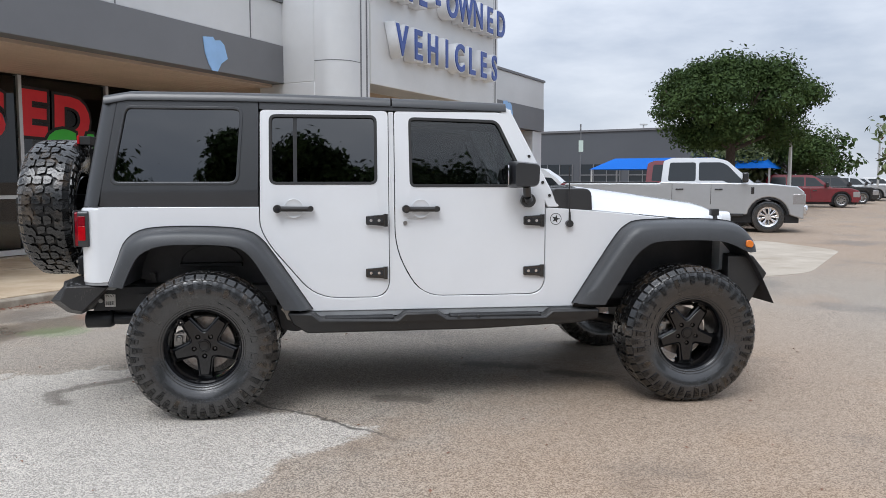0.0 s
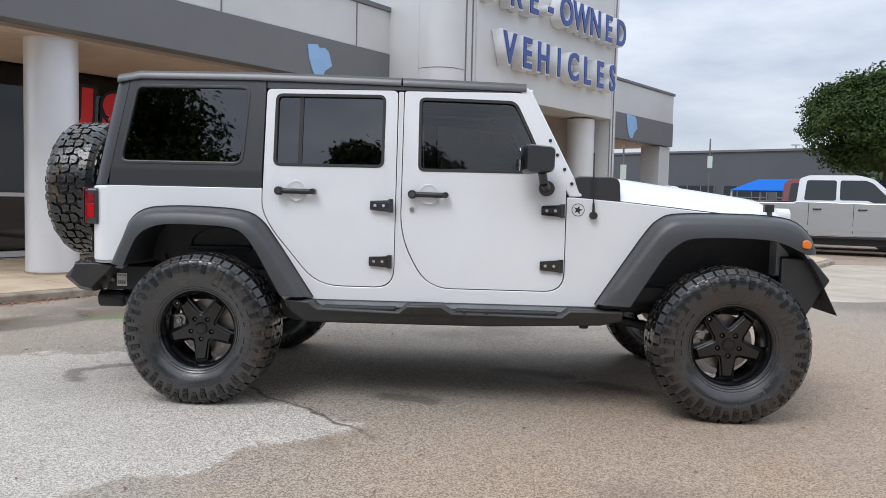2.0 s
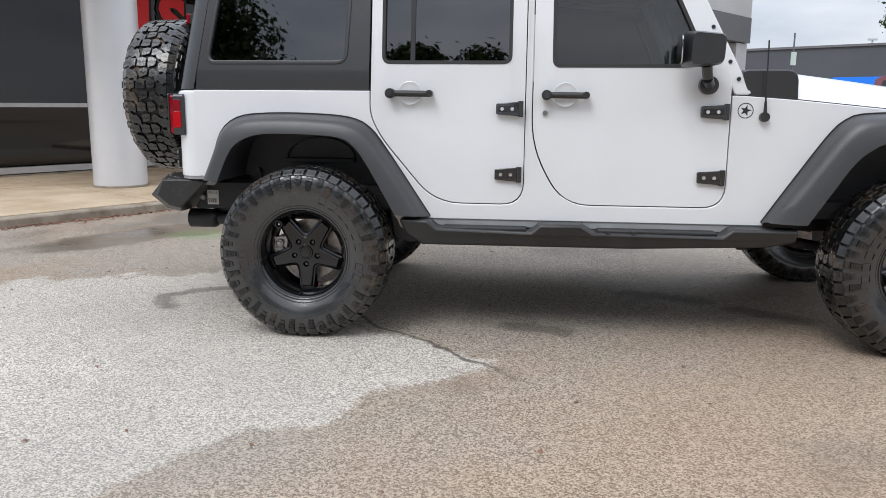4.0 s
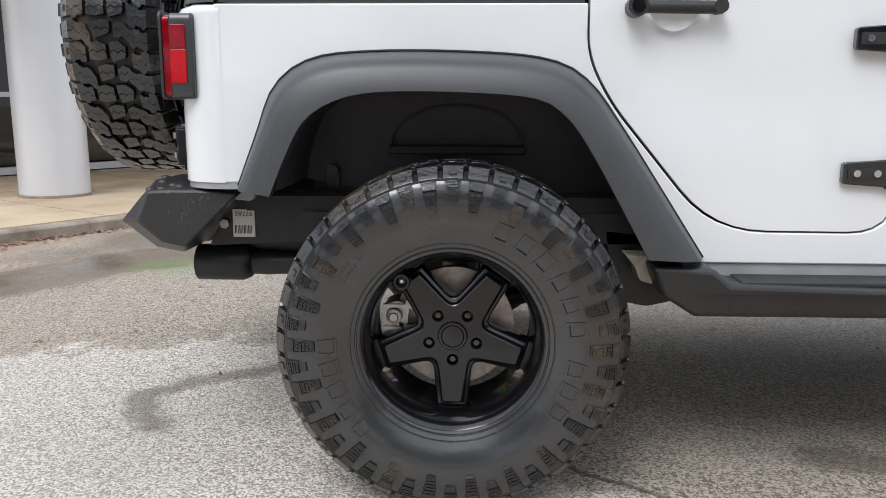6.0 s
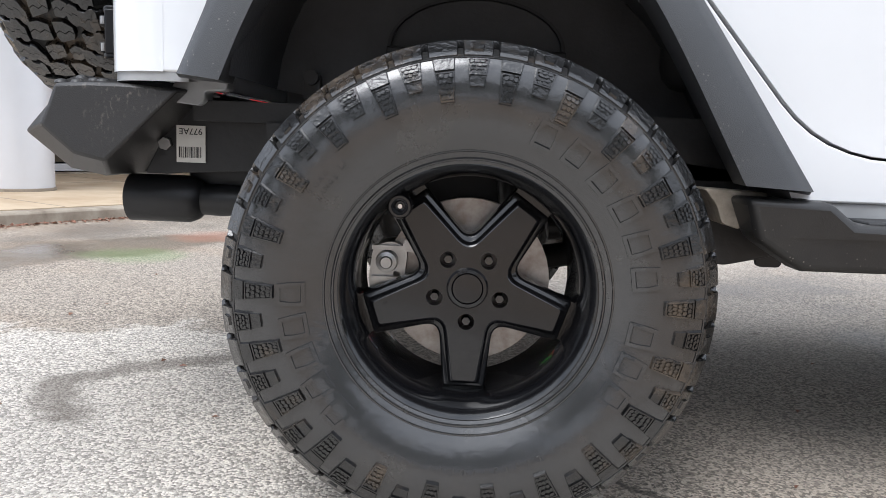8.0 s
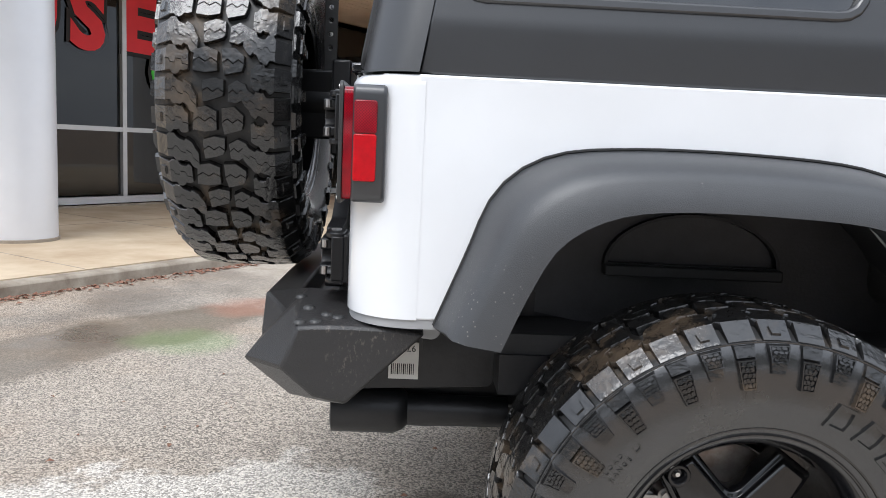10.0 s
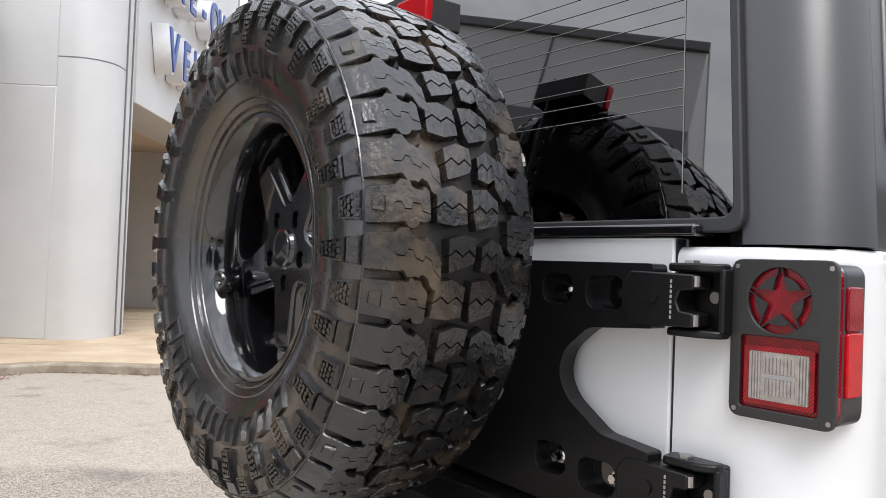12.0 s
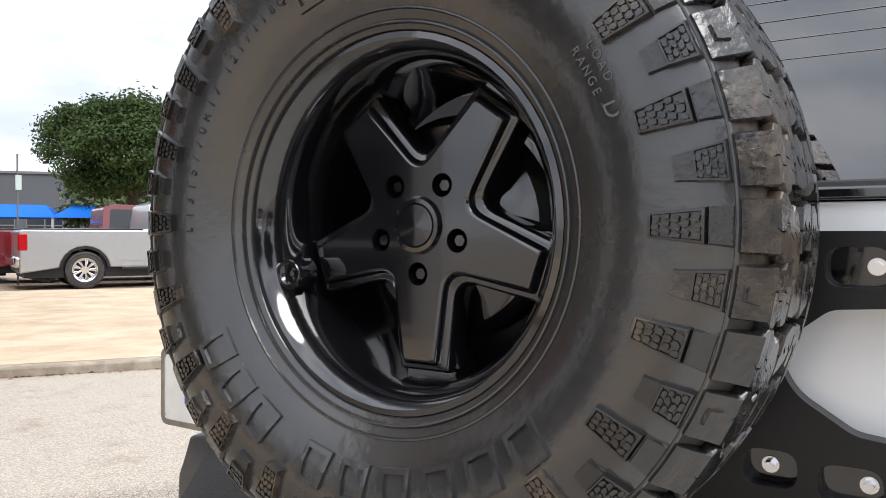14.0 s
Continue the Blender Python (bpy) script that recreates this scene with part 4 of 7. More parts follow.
    def centre(a, pts, n_zig=4):
        """A centre block of corner points (share of the pitch, reach across), cut in two by zigzag sipes that run across it."""
        a0, a1 = min(p[0] for p in pts), max(p[0] for p in pts)
        mid = (a0 + a1) / 2
        lows = [p for p in pts if p[0] < mid]
        highs = [p for p in pts if p[0] >= mid]
        v0, v1 = min(p[1] for p in pts), max(p[1] for p in pts)
        zig = [(mid + (0.07 if q % 2 else -0.07), v0 + (v1 - v0) * (0.01 + 0.98 * q / n_zig)) for q in range(n_zig + 1)]
        jit = lambda p: (a + p[0] * row + rnd.uniform(-0.0025, 0.0025), p[1] + rnd.uniform(-0.0012, 0.0012))
        low = sorted(lows, key=lambda p: p[1])
        high = sorted(highs, key=lambda p: p[1])
        block([jit(p) for p in low] + [(a + (f - 0.016) * row, v) for f, v in zig[::-1]], 0.0006)
        block([(a + (f + 0.016) * row, v) for f, v in zig] + [jit(p) for p in high[::-1]], 0.0)

    row = 2 * math.pi / 44
    for k in range(44):
        a = k * row
        long_lug = k % 2 == 0
        for s in (-1, 1):
            o = a + (0.0 if s < 0 else 0.45 * row)
            is_long = long_lug if s < 0 else not long_lug
            lug(o - 0.425 * row, o + 0.405 * row, 0.046 if is_long else 0.063, (0.55 if is_long else 0.22) * row * s, s, not is_long)
        if k % 2:
            centre(a, [(-0.38, -0.055), (-0.44, -0.030), (-0.36, -0.004), (0.30, -0.004), (0.46, -0.026), (0.36, -0.052)])
            centre(a, [(-0.50, 0.010), (-0.34, 0.045), (-0.30, 0.006), (0.42, 0.004), (0.46, 0.030), (0.20, 0.050)])
        else:
            centre(a, [(-0.42, -0.034), (-0.30, -0.010), (-0.20, 0.006), (0.38, 0.010), (0.44, -0.012), (0.30, -0.036)])
            centre(a, [(-0.36, 0.018), (-0.42, 0.036), (-0.26, 0.050), (0.20, 0.054), (0.36, 0.036), (0.18, 0.018)])
        side_lug(a - 0.36 * row, a + 0.34 * row, *((0.326, 0.3975) if long_lug else (0.350, 0.3975)), 0.0098, long_lug)
    # bead ring, fine ring and the parting rib of the side wall
    for r, h in ((0.2335, 0.004), (0.248, 0.0018), (0.3995, 0.0014)):
        for s in (1, -1):
            w = wall_at(r)
            lathe([(r - 0.0022, s * (w + 0.001)), (r - 0.001, s * (w - h)), (r + 0.001, s * (w - h)), (r + 0.0022, s * (w + 0.001))], 88, bm)
    me = finish(bm)
    me.set_sharp_from_angle(angle=radians(30))
    return me


def ring_words(bm_list, text, radius, wall_y, size, depth, start, step):
    """Letters along a circle on the side wall, one by one; start and step in degrees, clockwise as read from outside."""
    for i, ch in enumerate(text):
        if ch == " ":
            continue
        a = radians(start - step * i)
        me = words(ch, size, depth, align="CENTER")
        m = Matrix(((math.cos(a - math.pi / 2), -math.sin(a - math.pi / 2), 0, radius * math.cos(a)), (0, 0, -1, wall_y),
                    (math.sin(a - math.pi / 2), math.cos(a - math.pi / 2), 0, radius * math.sin(a)), (0, 0, 0, 1)))
        me.transform(m)
        bm_list.append(me)


def joined(meshes):
    bm = bmesh.new()
    for me in meshes:
        bm.from_mesh(me)
        bpy.data.meshes.remove(me)
    return bm


def raised_frame(w, h, depth=0.0048, t=0.0060):
    """A plain raised frame, the size of one letter of the maker's name, that follows the bulge of the side wall."""
    bm = plate([(-w, 0), (w, 0), (w, h * 0.5), (w * 0.9, h), (-w * 0.9, h), (-w, h * 0.5)], [[(-w + t, t), (w - t, t), (w - t, h * 0.5), (w * 0.9 - t, h - t), (-w * 0.9 + t, h - t), (-w + t, h * 0.5)]], 0.002, -depth, "y")
    for v in bm.verts:
        v.co.y += wall_at(0.276 + v.co.z)
    return bm


def star_line(tip, half, notch, r_tip=0.005, r_notch=0.028):
    """The outline of five broad spokes that widen towards the hub."""
    out, rad = [], []
    for k in range(5):
        g = radians(-90 + 72 * k)
        c, s = math.cos(g), math.sin(g)
        for r, t in ((tip, -half), (tip, half)):
            out.append((r * c - t * s, r * s + t * c))
            rad.append(r_tip)
        h = g + radians(36)
        out.append((notch * math.cos(h), notch * math.sin(h)))
        rad.append(r_notch)
    return soft(out, rad, 5)


def star_cast():
    """The star casting: outer flank, a lower border, a rounded step and the raised field with pockets for the nuts."""
    levels = ((0.188, 0.0395, 0.085, -0.008), (0.187, 0.0385, 0.084, -0.034), (0.185, 0.0365, 0.082, -0.0405), (0.182, 0.034, 0.079, -0.043),
              (0.1785, 0.0285, 0.0725, -0.0440), (0.1770, 0.0272, 0.0710, -0.0450), (0.1750, 0.0255, 0.0690, -0.0510), (0.1730, 0.0235, 0.0665, -0.0545), (0.1700, 0.0205, 0.0630, -0.0560))
    rows = [[(u, y, v) for u, v in star_line(tip, half, notch)] for tip, half, notch, y in levels]
    bm = loft(rows, closed=True)
    holes = [disc_poly(0.0615 * math.cos(radians(-90 + 72 * k)), 0.0615 * math.sin(radians(-90 + 72 * k)), 0.0150, 16) for k in range(5)]
    plate([(u, v) for u, y, v in rows[-1]], holes, -0.0560, -0.024, "y", bm)
    return bm


WHEEL = {}


def cast_caliper():
    """A cast brake caliper: arched bridge with ribs, two piston bosses, bracket ears and bolt heads."""
    out = soft([(-0.176, -0.058), (-0.140, -0.066), (-0.112, -0.052), (-0.118, 0.000), (-0.112, 0.056), (-0.140, 0.072), (-0.176, 0.062), (-0.184, 0.002)], 0.012, 3)
    bm = plate(out, [soft([(-0.138, -0.012), (-0.126, -0.010), (-0.126, 0.014), (-0.138, 0.016)], 0.003, 2)], 0.006, 0.085, "y")
    for z in (-0.028, 0.034):
        lathe([(0.0, -0.020), (0.010, -0.020), (0.012, -0.016), (0.019, -0.014), (0.021, 0.0), (0.021, 0.02)], 16, bm, "y", (-0.150, 0, z))
    for z in (-0.055, 0.002, 0.060):
        box(bm, -0.178, -0.118, -0.004, 0.010, z - 0.004, z + 0.004)
    for z in (-0.060, 0.066):
        rod(bm, (-0.108, -0.006, z), (-0.108, 0.04, z), 0.013, 12)
        rod(bm, (-0.108, -0.016, z), (-0.108, -0.006, z), 0.009, 6)
    return bm


def wheel_meshes():
    WHEEL["tyre"] = build_tyre()
    rimp = [(0.2015, 0.125), (0.207, 0.120), (0.207, -0.060), (0.2085, -0.092), (0.216, -0.108), (0.2275, -0.113), (0.2285, -0.119), (0.221, -0.1205), (0.2145, -0.114), (0.203, -0.095), (0.1985, -0.055), (0.1965, 0.02), (0.2015, 0.125)]
    WHEEL["rim"] = finish(lathe(rimp, 64), 40)
    WHEEL["face"] = finish(star_cast(), 40)
    WHEEL["tip"] = finish(boxes((-0.037, 0.037, -0.024, 0.03, -0.203, -0.168)), 30)
    WHEEL["cap"] = finish(lathe([(0.0, -0.0630), (0.026, -0.0625), (0.0275, -0.060), (0.0285, -0.0625), (0.034, -0.062), (0.0375, -0.056), (0.0375, -0.02), (0.0, -0.02)], 32), 30)
    WHEEL["nut"] = finish(lathe([(0.0, -0.050), (0.0075, -0.050), (0.0085, -0.047), (0.0095, -0.022), (0.0, -0.022)], 6), 20)
    WHEEL["disc"] = finish(lathe([(0.0, 0.005), (0.07, 0.005), (0.075, 0.035), (0.155, 0.035), (0.155, 0.060), (0.0, 0.060)], 40), 30)
    WHEEL["back"] = finish(lathe([(0.0, 0.0), (0.085, 0.0), (0.105, 0.012), (0.135, 0.016), (0.150, 0.030), (0.152, 0.060), (0.0, 0.060)], 40), 30)
    WHEEL["caliper"] = finish(cast_caliper(), 30)
    WHEEL["valve"] = finish(lathe([(0.0, -0.090), (0.008, -0.091), (0.0105, -0.100), (0.0145, -0.1045), (0.0185, -0.1045), (0.0215, -0.100), (0.0215, -0.070), (0.0, -0.070)], 32), 40)
    WHEEL["stem"] = finish(lathe([(0.0, -0.097), (0.0040, -0.097), (0.0045, -0.095), (0.0045, -0.088), (0.0, -0.088)], 12), 30)
    # side wall writing
    small = []
    ring_words(small, "LT315/70R17", 0.300, -0.1562, 0.020, 0.003, 296, 3.6)
    ring_words(small, "121/118Q", 0.300, -0.1562, 0.017, 0.003, 254, 3.2)
    ring_words(small, "LOAD", 0.312, -0.1582, 0.0125, 0.0032, 147, 2.2)
    ring_words(small, "RANGE", 0.296, -0.1553, 0.0125, 0.0032, 148, 2.2)
    ring_words(small, "D", 0.300, -0.1562, 0.024, 0.0032, 135, 3)
    WHEEL["small"] = finish(joined(small))
    WHEEL["frame"] = finish(raised_frame(0.0200, 0.046))


def wall_place(radius, deg):
    """Where a mark stands upright on the outer side wall at that angle."""
    a = radians(deg)
    c, q = math.cos(a), math.sin(a)
    return Matrix(((q, 0, c, radius * c), (0, 1, 0, 0), (-c, 0, q, radius * q), (0, 0, 0, 1)))


def wheel(parent, m, finish_name, spare=False, spin=0.0):
    """Rim with tyre, star face, nuts, cap and brake, as one part of the vehicle."""
    def shared(key, mat):
        me = WHEEL[key].copy() if key in ("rim", "face", "cap", "valve", "tip") else WHEEL[key]
        if not me.materials:
            me.materials.append(M[mat])
            if key == "tyre":
                me.materials.append(M["tread"])
                me.materials.append(M["groove"])
        elif key != "tyre":
            me.materials[0] = M[mat]
        return me
    w = part("spare_wheel" if spare else "wheel", shared("rim", finish_name), finish_name, parent, "deep black alloy rim", m=m)
    size = 1.020 if spare else 0.985
    r = pose(0, 0, 0, 0, spin, 0) @ Matrix.Diagonal((size, 1, size, 1))
    part("tyre", shared("tyre", "rubber"), "rubber", w, "muddy black all-terrain tyre with chunky lugs", m=r)
    tagged(part("size_lettering", shared("small", "rubber"), "rubber", w, "raised rubber size lettering", m=r), kind="stuff")
    mark = shared("frame", "rubber")
    for count, start, step in ((5, 224, 10.8), (6, 67, 11.6), (3, -10, 11.0)):
        for k in range(count):
            part("side_wall_mark", mark, "rubber", w, "raised letter-sized frame", m=r @ wall_place(0.276, start - step * k))
    part("spoke_star", shared("face", finish_name), finish_name, w, "black five-spoke star with a raised field")
    tip = shared("tip", finish_name)
    for k in range(5):
        part("spoke_foot", tip, finish_name, w, m=pose(0, 0, 0, 0, 72 * k, 0))
    part("centre_cap", shared("cap", finish_name), finish_name, w)
    for k in range(5):
        a = radians(-90 + 72 * k)
        part("lug_nut", shared("nut", "gloss"), None, w, m=Matrix.Translation((0.0615 * math.cos(a), 0, 0.0615 * math.sin(a))))
    va = radians(130 if not spare else 200)
    part("valve", shared("valve", finish_name), finish_name, w, m=Matrix.Translation((0.189 * math.cos(va), 0, 0.189 * math.sin(va))))
    part("valve_stem", shared("stem", "chrome"), "chrome", w, m=Matrix.Translation((0.189 * math.cos(va), 0, 0.189 * math.sin(va))))
    if spare:
        part("backing_plate", shared("back", "gloss"), "gloss", w, "black carrier plate")
    else:
        part("brake_disc", shared("disc", "rust"), "rust", w, "grey steel brake disc")
        part("caliper", shared("caliper", "steel"), "steel", w, "bare metal brake caliper")
    return w


def flare(parent, s, body_edge, crest, lip, label):
    """A wheel-arch flare lofted from the body edge over its crest to the lip and back inside."""
    n = 40
    B, C, Lp = (curve_pts([(x, z) for x, z in q], n) for q in (body_edge, crest, lip))
    rows = []
    for b, c, l in zip(B, C, Lp):
        mid = (b * 0.35 + c * 0.65)
        rows.append([(b.x, s * 0.790, b.y), (b.x, s * 0.806, b.y), (mid.x, s * 0.868, mid.y + 0.004), (c.x, s * 0.902, c.y), (c.x * 0.7 + l.x * 0.3, s * 0.921, c.y * 0.7 + l.y * 0.3),
                     (l.x, s * 0.926, l.y), (l.x, s * 0.915, l.y), (l.x * 0.8 + c.x * 0.2, s * 0.79, l.y * 0.8 + c.y * 0.2)])
    bm = loft(rows)
    for end in (rows[0], rows[-1]):
        vs = [bm.verts.new(p) for p in end]
        bm.faces.new(vs)
    fl = part("wheel_arch_flare", bm, "flare", parent, label, smooth=50)
    # thin black tube drawn in place of the dark gap between flare and body
    rings = []
    for i, b in enumerate(B):
        t = (B[min(i + 1, n - 1)] - B[max(i - 1, 0)]).normalized()
        rings.append([(b.x - t.y * 0.0028 * math.cos(q * math.pi / 3), s * (0.8035 + 0.0030 * math.sin(q * math.pi / 3)), b.y + 0.003 + t.x * 0.0028 * math.cos(q * math.pi / 3)) for q in range(6)])
    seam = loft(rings, closed=True, caps=True)
    part("flare_gap_line", seam, "ink", fl, "black line for the shaded gap along the flare's body edge")
    return fl


def door(parent, s, outline, pane, pane_mat, name):
    d = part(name, side_plate(s, outline, [pane], 0.765, HALF), "white", parent, "white door with black window seal", bevel=0.006)
    lo = grown(pane, 0.007)
    part("window_seal", side_plate(s, lo, [grown(pane, -0.010)], 0.777, HALF + 0.002), "ink", d, "black rubber seal", bevel=0.001)
    part("window_glass", side_plate(s, grown(pane, 0.006), (), 0.779, 0.783), pane_mat, d, "tinted window glass")
    return d


def handle(parent, s, x0, x1, z):
    h = bmesh.new()
    y = s * (HALF + 0.030)
    pipe(h, [(x0 + 0.02, y, z), (x1 - 0.01, y - s * 0.004, z - 0.002)], 0.0155, 12)
    rod(h, (x0 + 0.022, s * HALF, z), (x0 + 0.022, s * (HALF + 0.050), z), 0.024, 16)
    rod(h, (x1 - 0.016, s * HALF, z), (x1 - 0.016, s * (HALF + 0.042), z), 0.017, 12)
    ob = part("door_handle", h, "powder", parent, "black pull handle with push button", smooth=40)
    b = bmesh.new()
    rod(b, (x0 + 0.022, s * (HALF + 0.048), z), (x0 + 0.022, s * (HALF + 0.055), z), 0.016, 16)
    part("push_button", b, "gloss", ob)
    cup = lathe([(0.0, 0.0), (0.030, 0.0), (0.050, -0.0012), (0.055, -0.0035), (0.0575, -0.002)], 28)
    bmesh.ops.transform(cup, matrix=Matrix.Translation(((x0 + x1) / 2, s * (HALF + 0.0045), z + 0.002)) @ Matrix.Diagonal((1, -s, 1, 1)), verts=cup.verts)
    part("finger_cup", cup, "white", ob, "shallow round white finger cup")


def hinge(parent, s, x, z):
    """A two-bolt exterior hinge: tapered leaf on the door and a knuckle at the gap."""
    leaf = plate(soft([(x - 0.070, z - 0.026), (x + 0.040, z - 0.034), (x + 0.040, z + 0.034), (x - 0.070, z + 0.026)], 0.006, 2), (), s * (HALF - 0.002), s * (HALF + 0.018), "y")
    h = part("hinge", leaf, "gloss", parent, "black steel door hinge", bevel=0.003)
    k = bmesh.new()
    rod(k, (x + 0.048, s * (HALF + 0.010), z - 0.038), (x + 0.048, s * (HALF + 0.010), z + 0.038), 0.014, 12)
    part("hinge_pin", k, "gloss", h)
    f = plate(rect(x - 0.060, x + 0.032, z - 0.014, z + 0.014, 0.004, 2), (), s * (HALF + 0.016), s * (HALF + 0.0205), "y")
    part("bolt_pad", f, "plastic", h)
    for dx in (-0.040, 0.008):
        b = bmesh.new()
        rod(b, (x + dx, s * (HALF + 0.018), z), (x + dx, s * (HALF + 0.026), z), 0.0088, 12)
        part("hinge_bolt", b, "chrome", h, "bright torx bolt")


def build_suv():
    j = thing("off_road_suv", "white four-door off-road vehicle with black hardtop on big muddy tyres", "car")
    wheel_meshes()
    for s in (-1, 1):
        flip = Matrix.Identity(4) if s < 0 else Matrix.Rotation(math.pi, 4, "Z")
        for x in (0.009, 2.949):
            wheel(j, Matrix.Translation((x, s * 0.830, 0.4195)) @ flip, "satin", spin=(0 if x < 1 else 37) + (11 if s > 0 else 0))
        # --- tub side with the wheel arches and door openings cut out of it
        tub = [(-0.58, 0.785), (-0.47, 0.785), (-0.40, 0.965), (-0.30, 1.035), (0.0, 1.05), (0.24, 1.01), (0.33, 0.92), (0.585, 0.592),
               (2.235, 0.592), (2.29, 0.70), (2.56, 1.045), (2.64, 1.06), (3.20, 1.06), (3.262, 1.02), (3.262, 1.098), (2.36, 1.186), (2.10, 1.205), (2.054, 1.205)]
        low_f = [p for p in FRONT_DOOR if p[1] <= 1.206]
        low_r = [p for p in REAR_DOOR if p[1] <= 1.216]
        tub += [(x + 0.005, z - 0.005) if x > 1.8 else ((x - 0.005, z - 0.004) if x < 1.3 else (x, z - 0.005)) for x, z in low_f[::-1]]
        tub += [(1.122, 1.785), (1.093, 1.785)]
        tub += [(x + 0.004, z - 0.005) if x > 0.9 else ((x - 0.005, z - 0.004) if x < 0.7 else (x, z - 0.005)) for x, z in low_r[::-1]]
        tub += [(0.325, 1.219), (-0.58, 1.219)]
        part("body_side", side_plate(s, tub, (), 0.755, HALF), "white", j, "white painted body side", bevel=0.004)
        # rounded rear corner, from the side round to the tailgate
        plan = [(-0.566, HALF + 0.0004), (-0.578, HALF + 0.0004)] + [(-0.58 - 0.12 * math.sin(radians(a)), HALF - 0.12 + 0.12 * math.cos(radians(a))) for a in range(10, 91, 10)] + [(-0.70, 0.565)]
        rows = []
        for z, k in ((0.785, 0.0), (0.80, 0.0), (1.196, 0.0), (1.205, 0.0), (1.213, -0.004), (1.219, -0.012)):
            rows.append([(x - (k if x < -0.65 else 0), s * (y + (k if y > 0.7 else 0)), z) for x, y in plan])
        inner = [[(x + 0.04, s * (y - 0.04), z) for x, y in plan] for z in (1.219, 0.785)]
        part("rear_corner", loft(rows + inner + [rows[0]]), "white", j, "white rounded rear corner", smooth=60)
        lip = [(-0.52, HALF - 0.004)] + [(x + 0.004, y - 0.004) for x, y in plan]
        part("seam_lip", loft([[(x, s * y, z) for x, y in lip] for z in (0.790, 0.768)] + [[(x + 0.012, s * (y - 0.012), z) for x, y in lip] for z in (0.768, 0.790)]), "sill", j, "bare grey pinch seam under the body corner", smooth=60)
        fl = "grey-black textured plastic flare"
        flare(j, s, [(-0.535, 0.775), (-0.485, 0.90), (-0.435, 1.02), (-0.345, 1.085), (-0.20, 1.104), (0.02, 1.104), (0.22, 1.088), (0.325, 1.04), (0.42, 0.92), (0.63, 0.605)],
              [(-0.505, 0.775), (-0.445, 0.91), (-0.395, 1.005), (-0.315, 1.058), (-0.19, 1.076), (0.02, 1.076), (0.21, 1.060), (0.31, 1.012), (0.40, 0.90), (0.595, 0.615)],
              [(-0.425, 0.765), (-0.38, 0.87), (-0.335, 0.945), (-0.26, 0.99), (-0.16, 1.008), (0.02, 1.008), (0.19, 0.995), (0.265, 0.955), (0.335, 0.86), (0.47, 0.622)], fl)
        flare(j, s, [(2.225, 0.61), (2.36, 0.82), (2.50, 1.03), (2.57, 1.098), (2.66, 1.125), (2.95, 1.132), (3.20, 1.122), (3.32, 1.085), (3.40, 1.0), (3.415, 0.935)],
              [(2.245, 0.62), (2.385, 0.82), (2.52, 1.01), (2.585, 1.075), (2.67, 1.10), (2.95, 1.105), (3.19, 1.095), (3.295, 1.062), (3.365, 0.99), (3.385, 0.93)],
              [(2.40, 0.615), (2.49, 0.76), (2.58, 0.90), (2.65, 0.965), (2.73, 0.998), (2.95, 1.006), (3.13, 0.998), (3.22, 0.975), (3.285, 0.945), (3.335, 0.925)], fl)
        lamp = plate(soft([(3.300, 0.962), (3.344, 0.955), (3.352, 0.985), (3.330, 1.006), (3.302, 1.002)], 0.013), (), s * 0.905, s * 0.934, "y")
        part("side_marker", lamp, "amber", j, "amber side marker lamp", bevel=0.005)
        # --- doors
        for outline, pane, mat, nm in ((REAR_DOOR, REAR_PANE, "dark", "rear_door"), (FRONT_DOOR, FRONT_PANE, "glass", "front_door")):
            d = door(j, s, outline, pane, mat, nm)
            if nm == "rear_door":
                part("window_divider", side_plate(s, rect(0.525, 0.547, 1.35, 1.763), (), 0.779, 0.792), "plastic", d)
                handle(d, s, 0.412, 0.642, 1.207)
                hinge(d, s, 1.020, 1.136), hinge(d, s, 1.018, 0.820)
            else:
                handle(d, s, 1.168, 1.392, 1.203)
                hinge(d, s, 1.982, 1.129), hinge(d, s, 1.982, 0.820)
                k = bmesh.new()
                rod(k, (1.186, s * (HALF - 0.01), 1.118), (1.186, s * (HALF + 0.004), 1.118), 0.0125, 16)
                part("door_lock", k, "steel", d, "round keyhole")
                # mirror on its arm
                mb = bmesh.new()
                sec = soft([(0.0, 0.0), (0.165, 0.012), (0.170, 0.150), (0.005, 0.165)], 0.03, 4)
                rows = []
                for f, g in ((0.0, 0.86), (0.02, 0.97), (0.06, 1.0), (0.12, 0.97), (0.15, 0.86)):
                    rows.append([(1.785 + 0.085 + (u - 0.085) * g + 0.02 * f / 0.15, s * (0.855 + f), 1.405 + (v - 0.08) * g) for u, v in sec])
                mir = part("mirror", loft(rows, closed=True, caps=True, bm=mb), "top", d, "black door mirror on a thick arm", smooth=50)
                ab = bmesh.new()
                pipe(ab, [(1.905, s * 0.91, 1.335), (1.915, s * 0.895, 1.28), (1.935, s * 0.85, 1.255), (1.938, s * 0.79, 1.252)], 0.024, 12)
                rod(ab, (1.938, s * 0.792, 1.252), (1.938, s * 0.834, 1.252), 0.043, 24)
                part("mirror_arm", ab, "top", mir)
                face = plate(soft([(0.88, 1.345), (0.99, 1.345), (0.99, 1.465), (0.88, 1.465)], 0.02), (), 1.776, 1.781, "x")
                for v in face.verts:
                    v.co.y *= s
                part("mirror_glass", face, "chrome", mir, "mirror glass")
        # --- hardtop side with its quarter window
        hs = [(-0.58, 1.2205), (0.320, 1.2205), (0.326, 1.858), (-0.58, 1.858)]
        ht = plate(hs, [QUARTER_PANE], s * 0.755, s * (HALF - 0.004), "y")
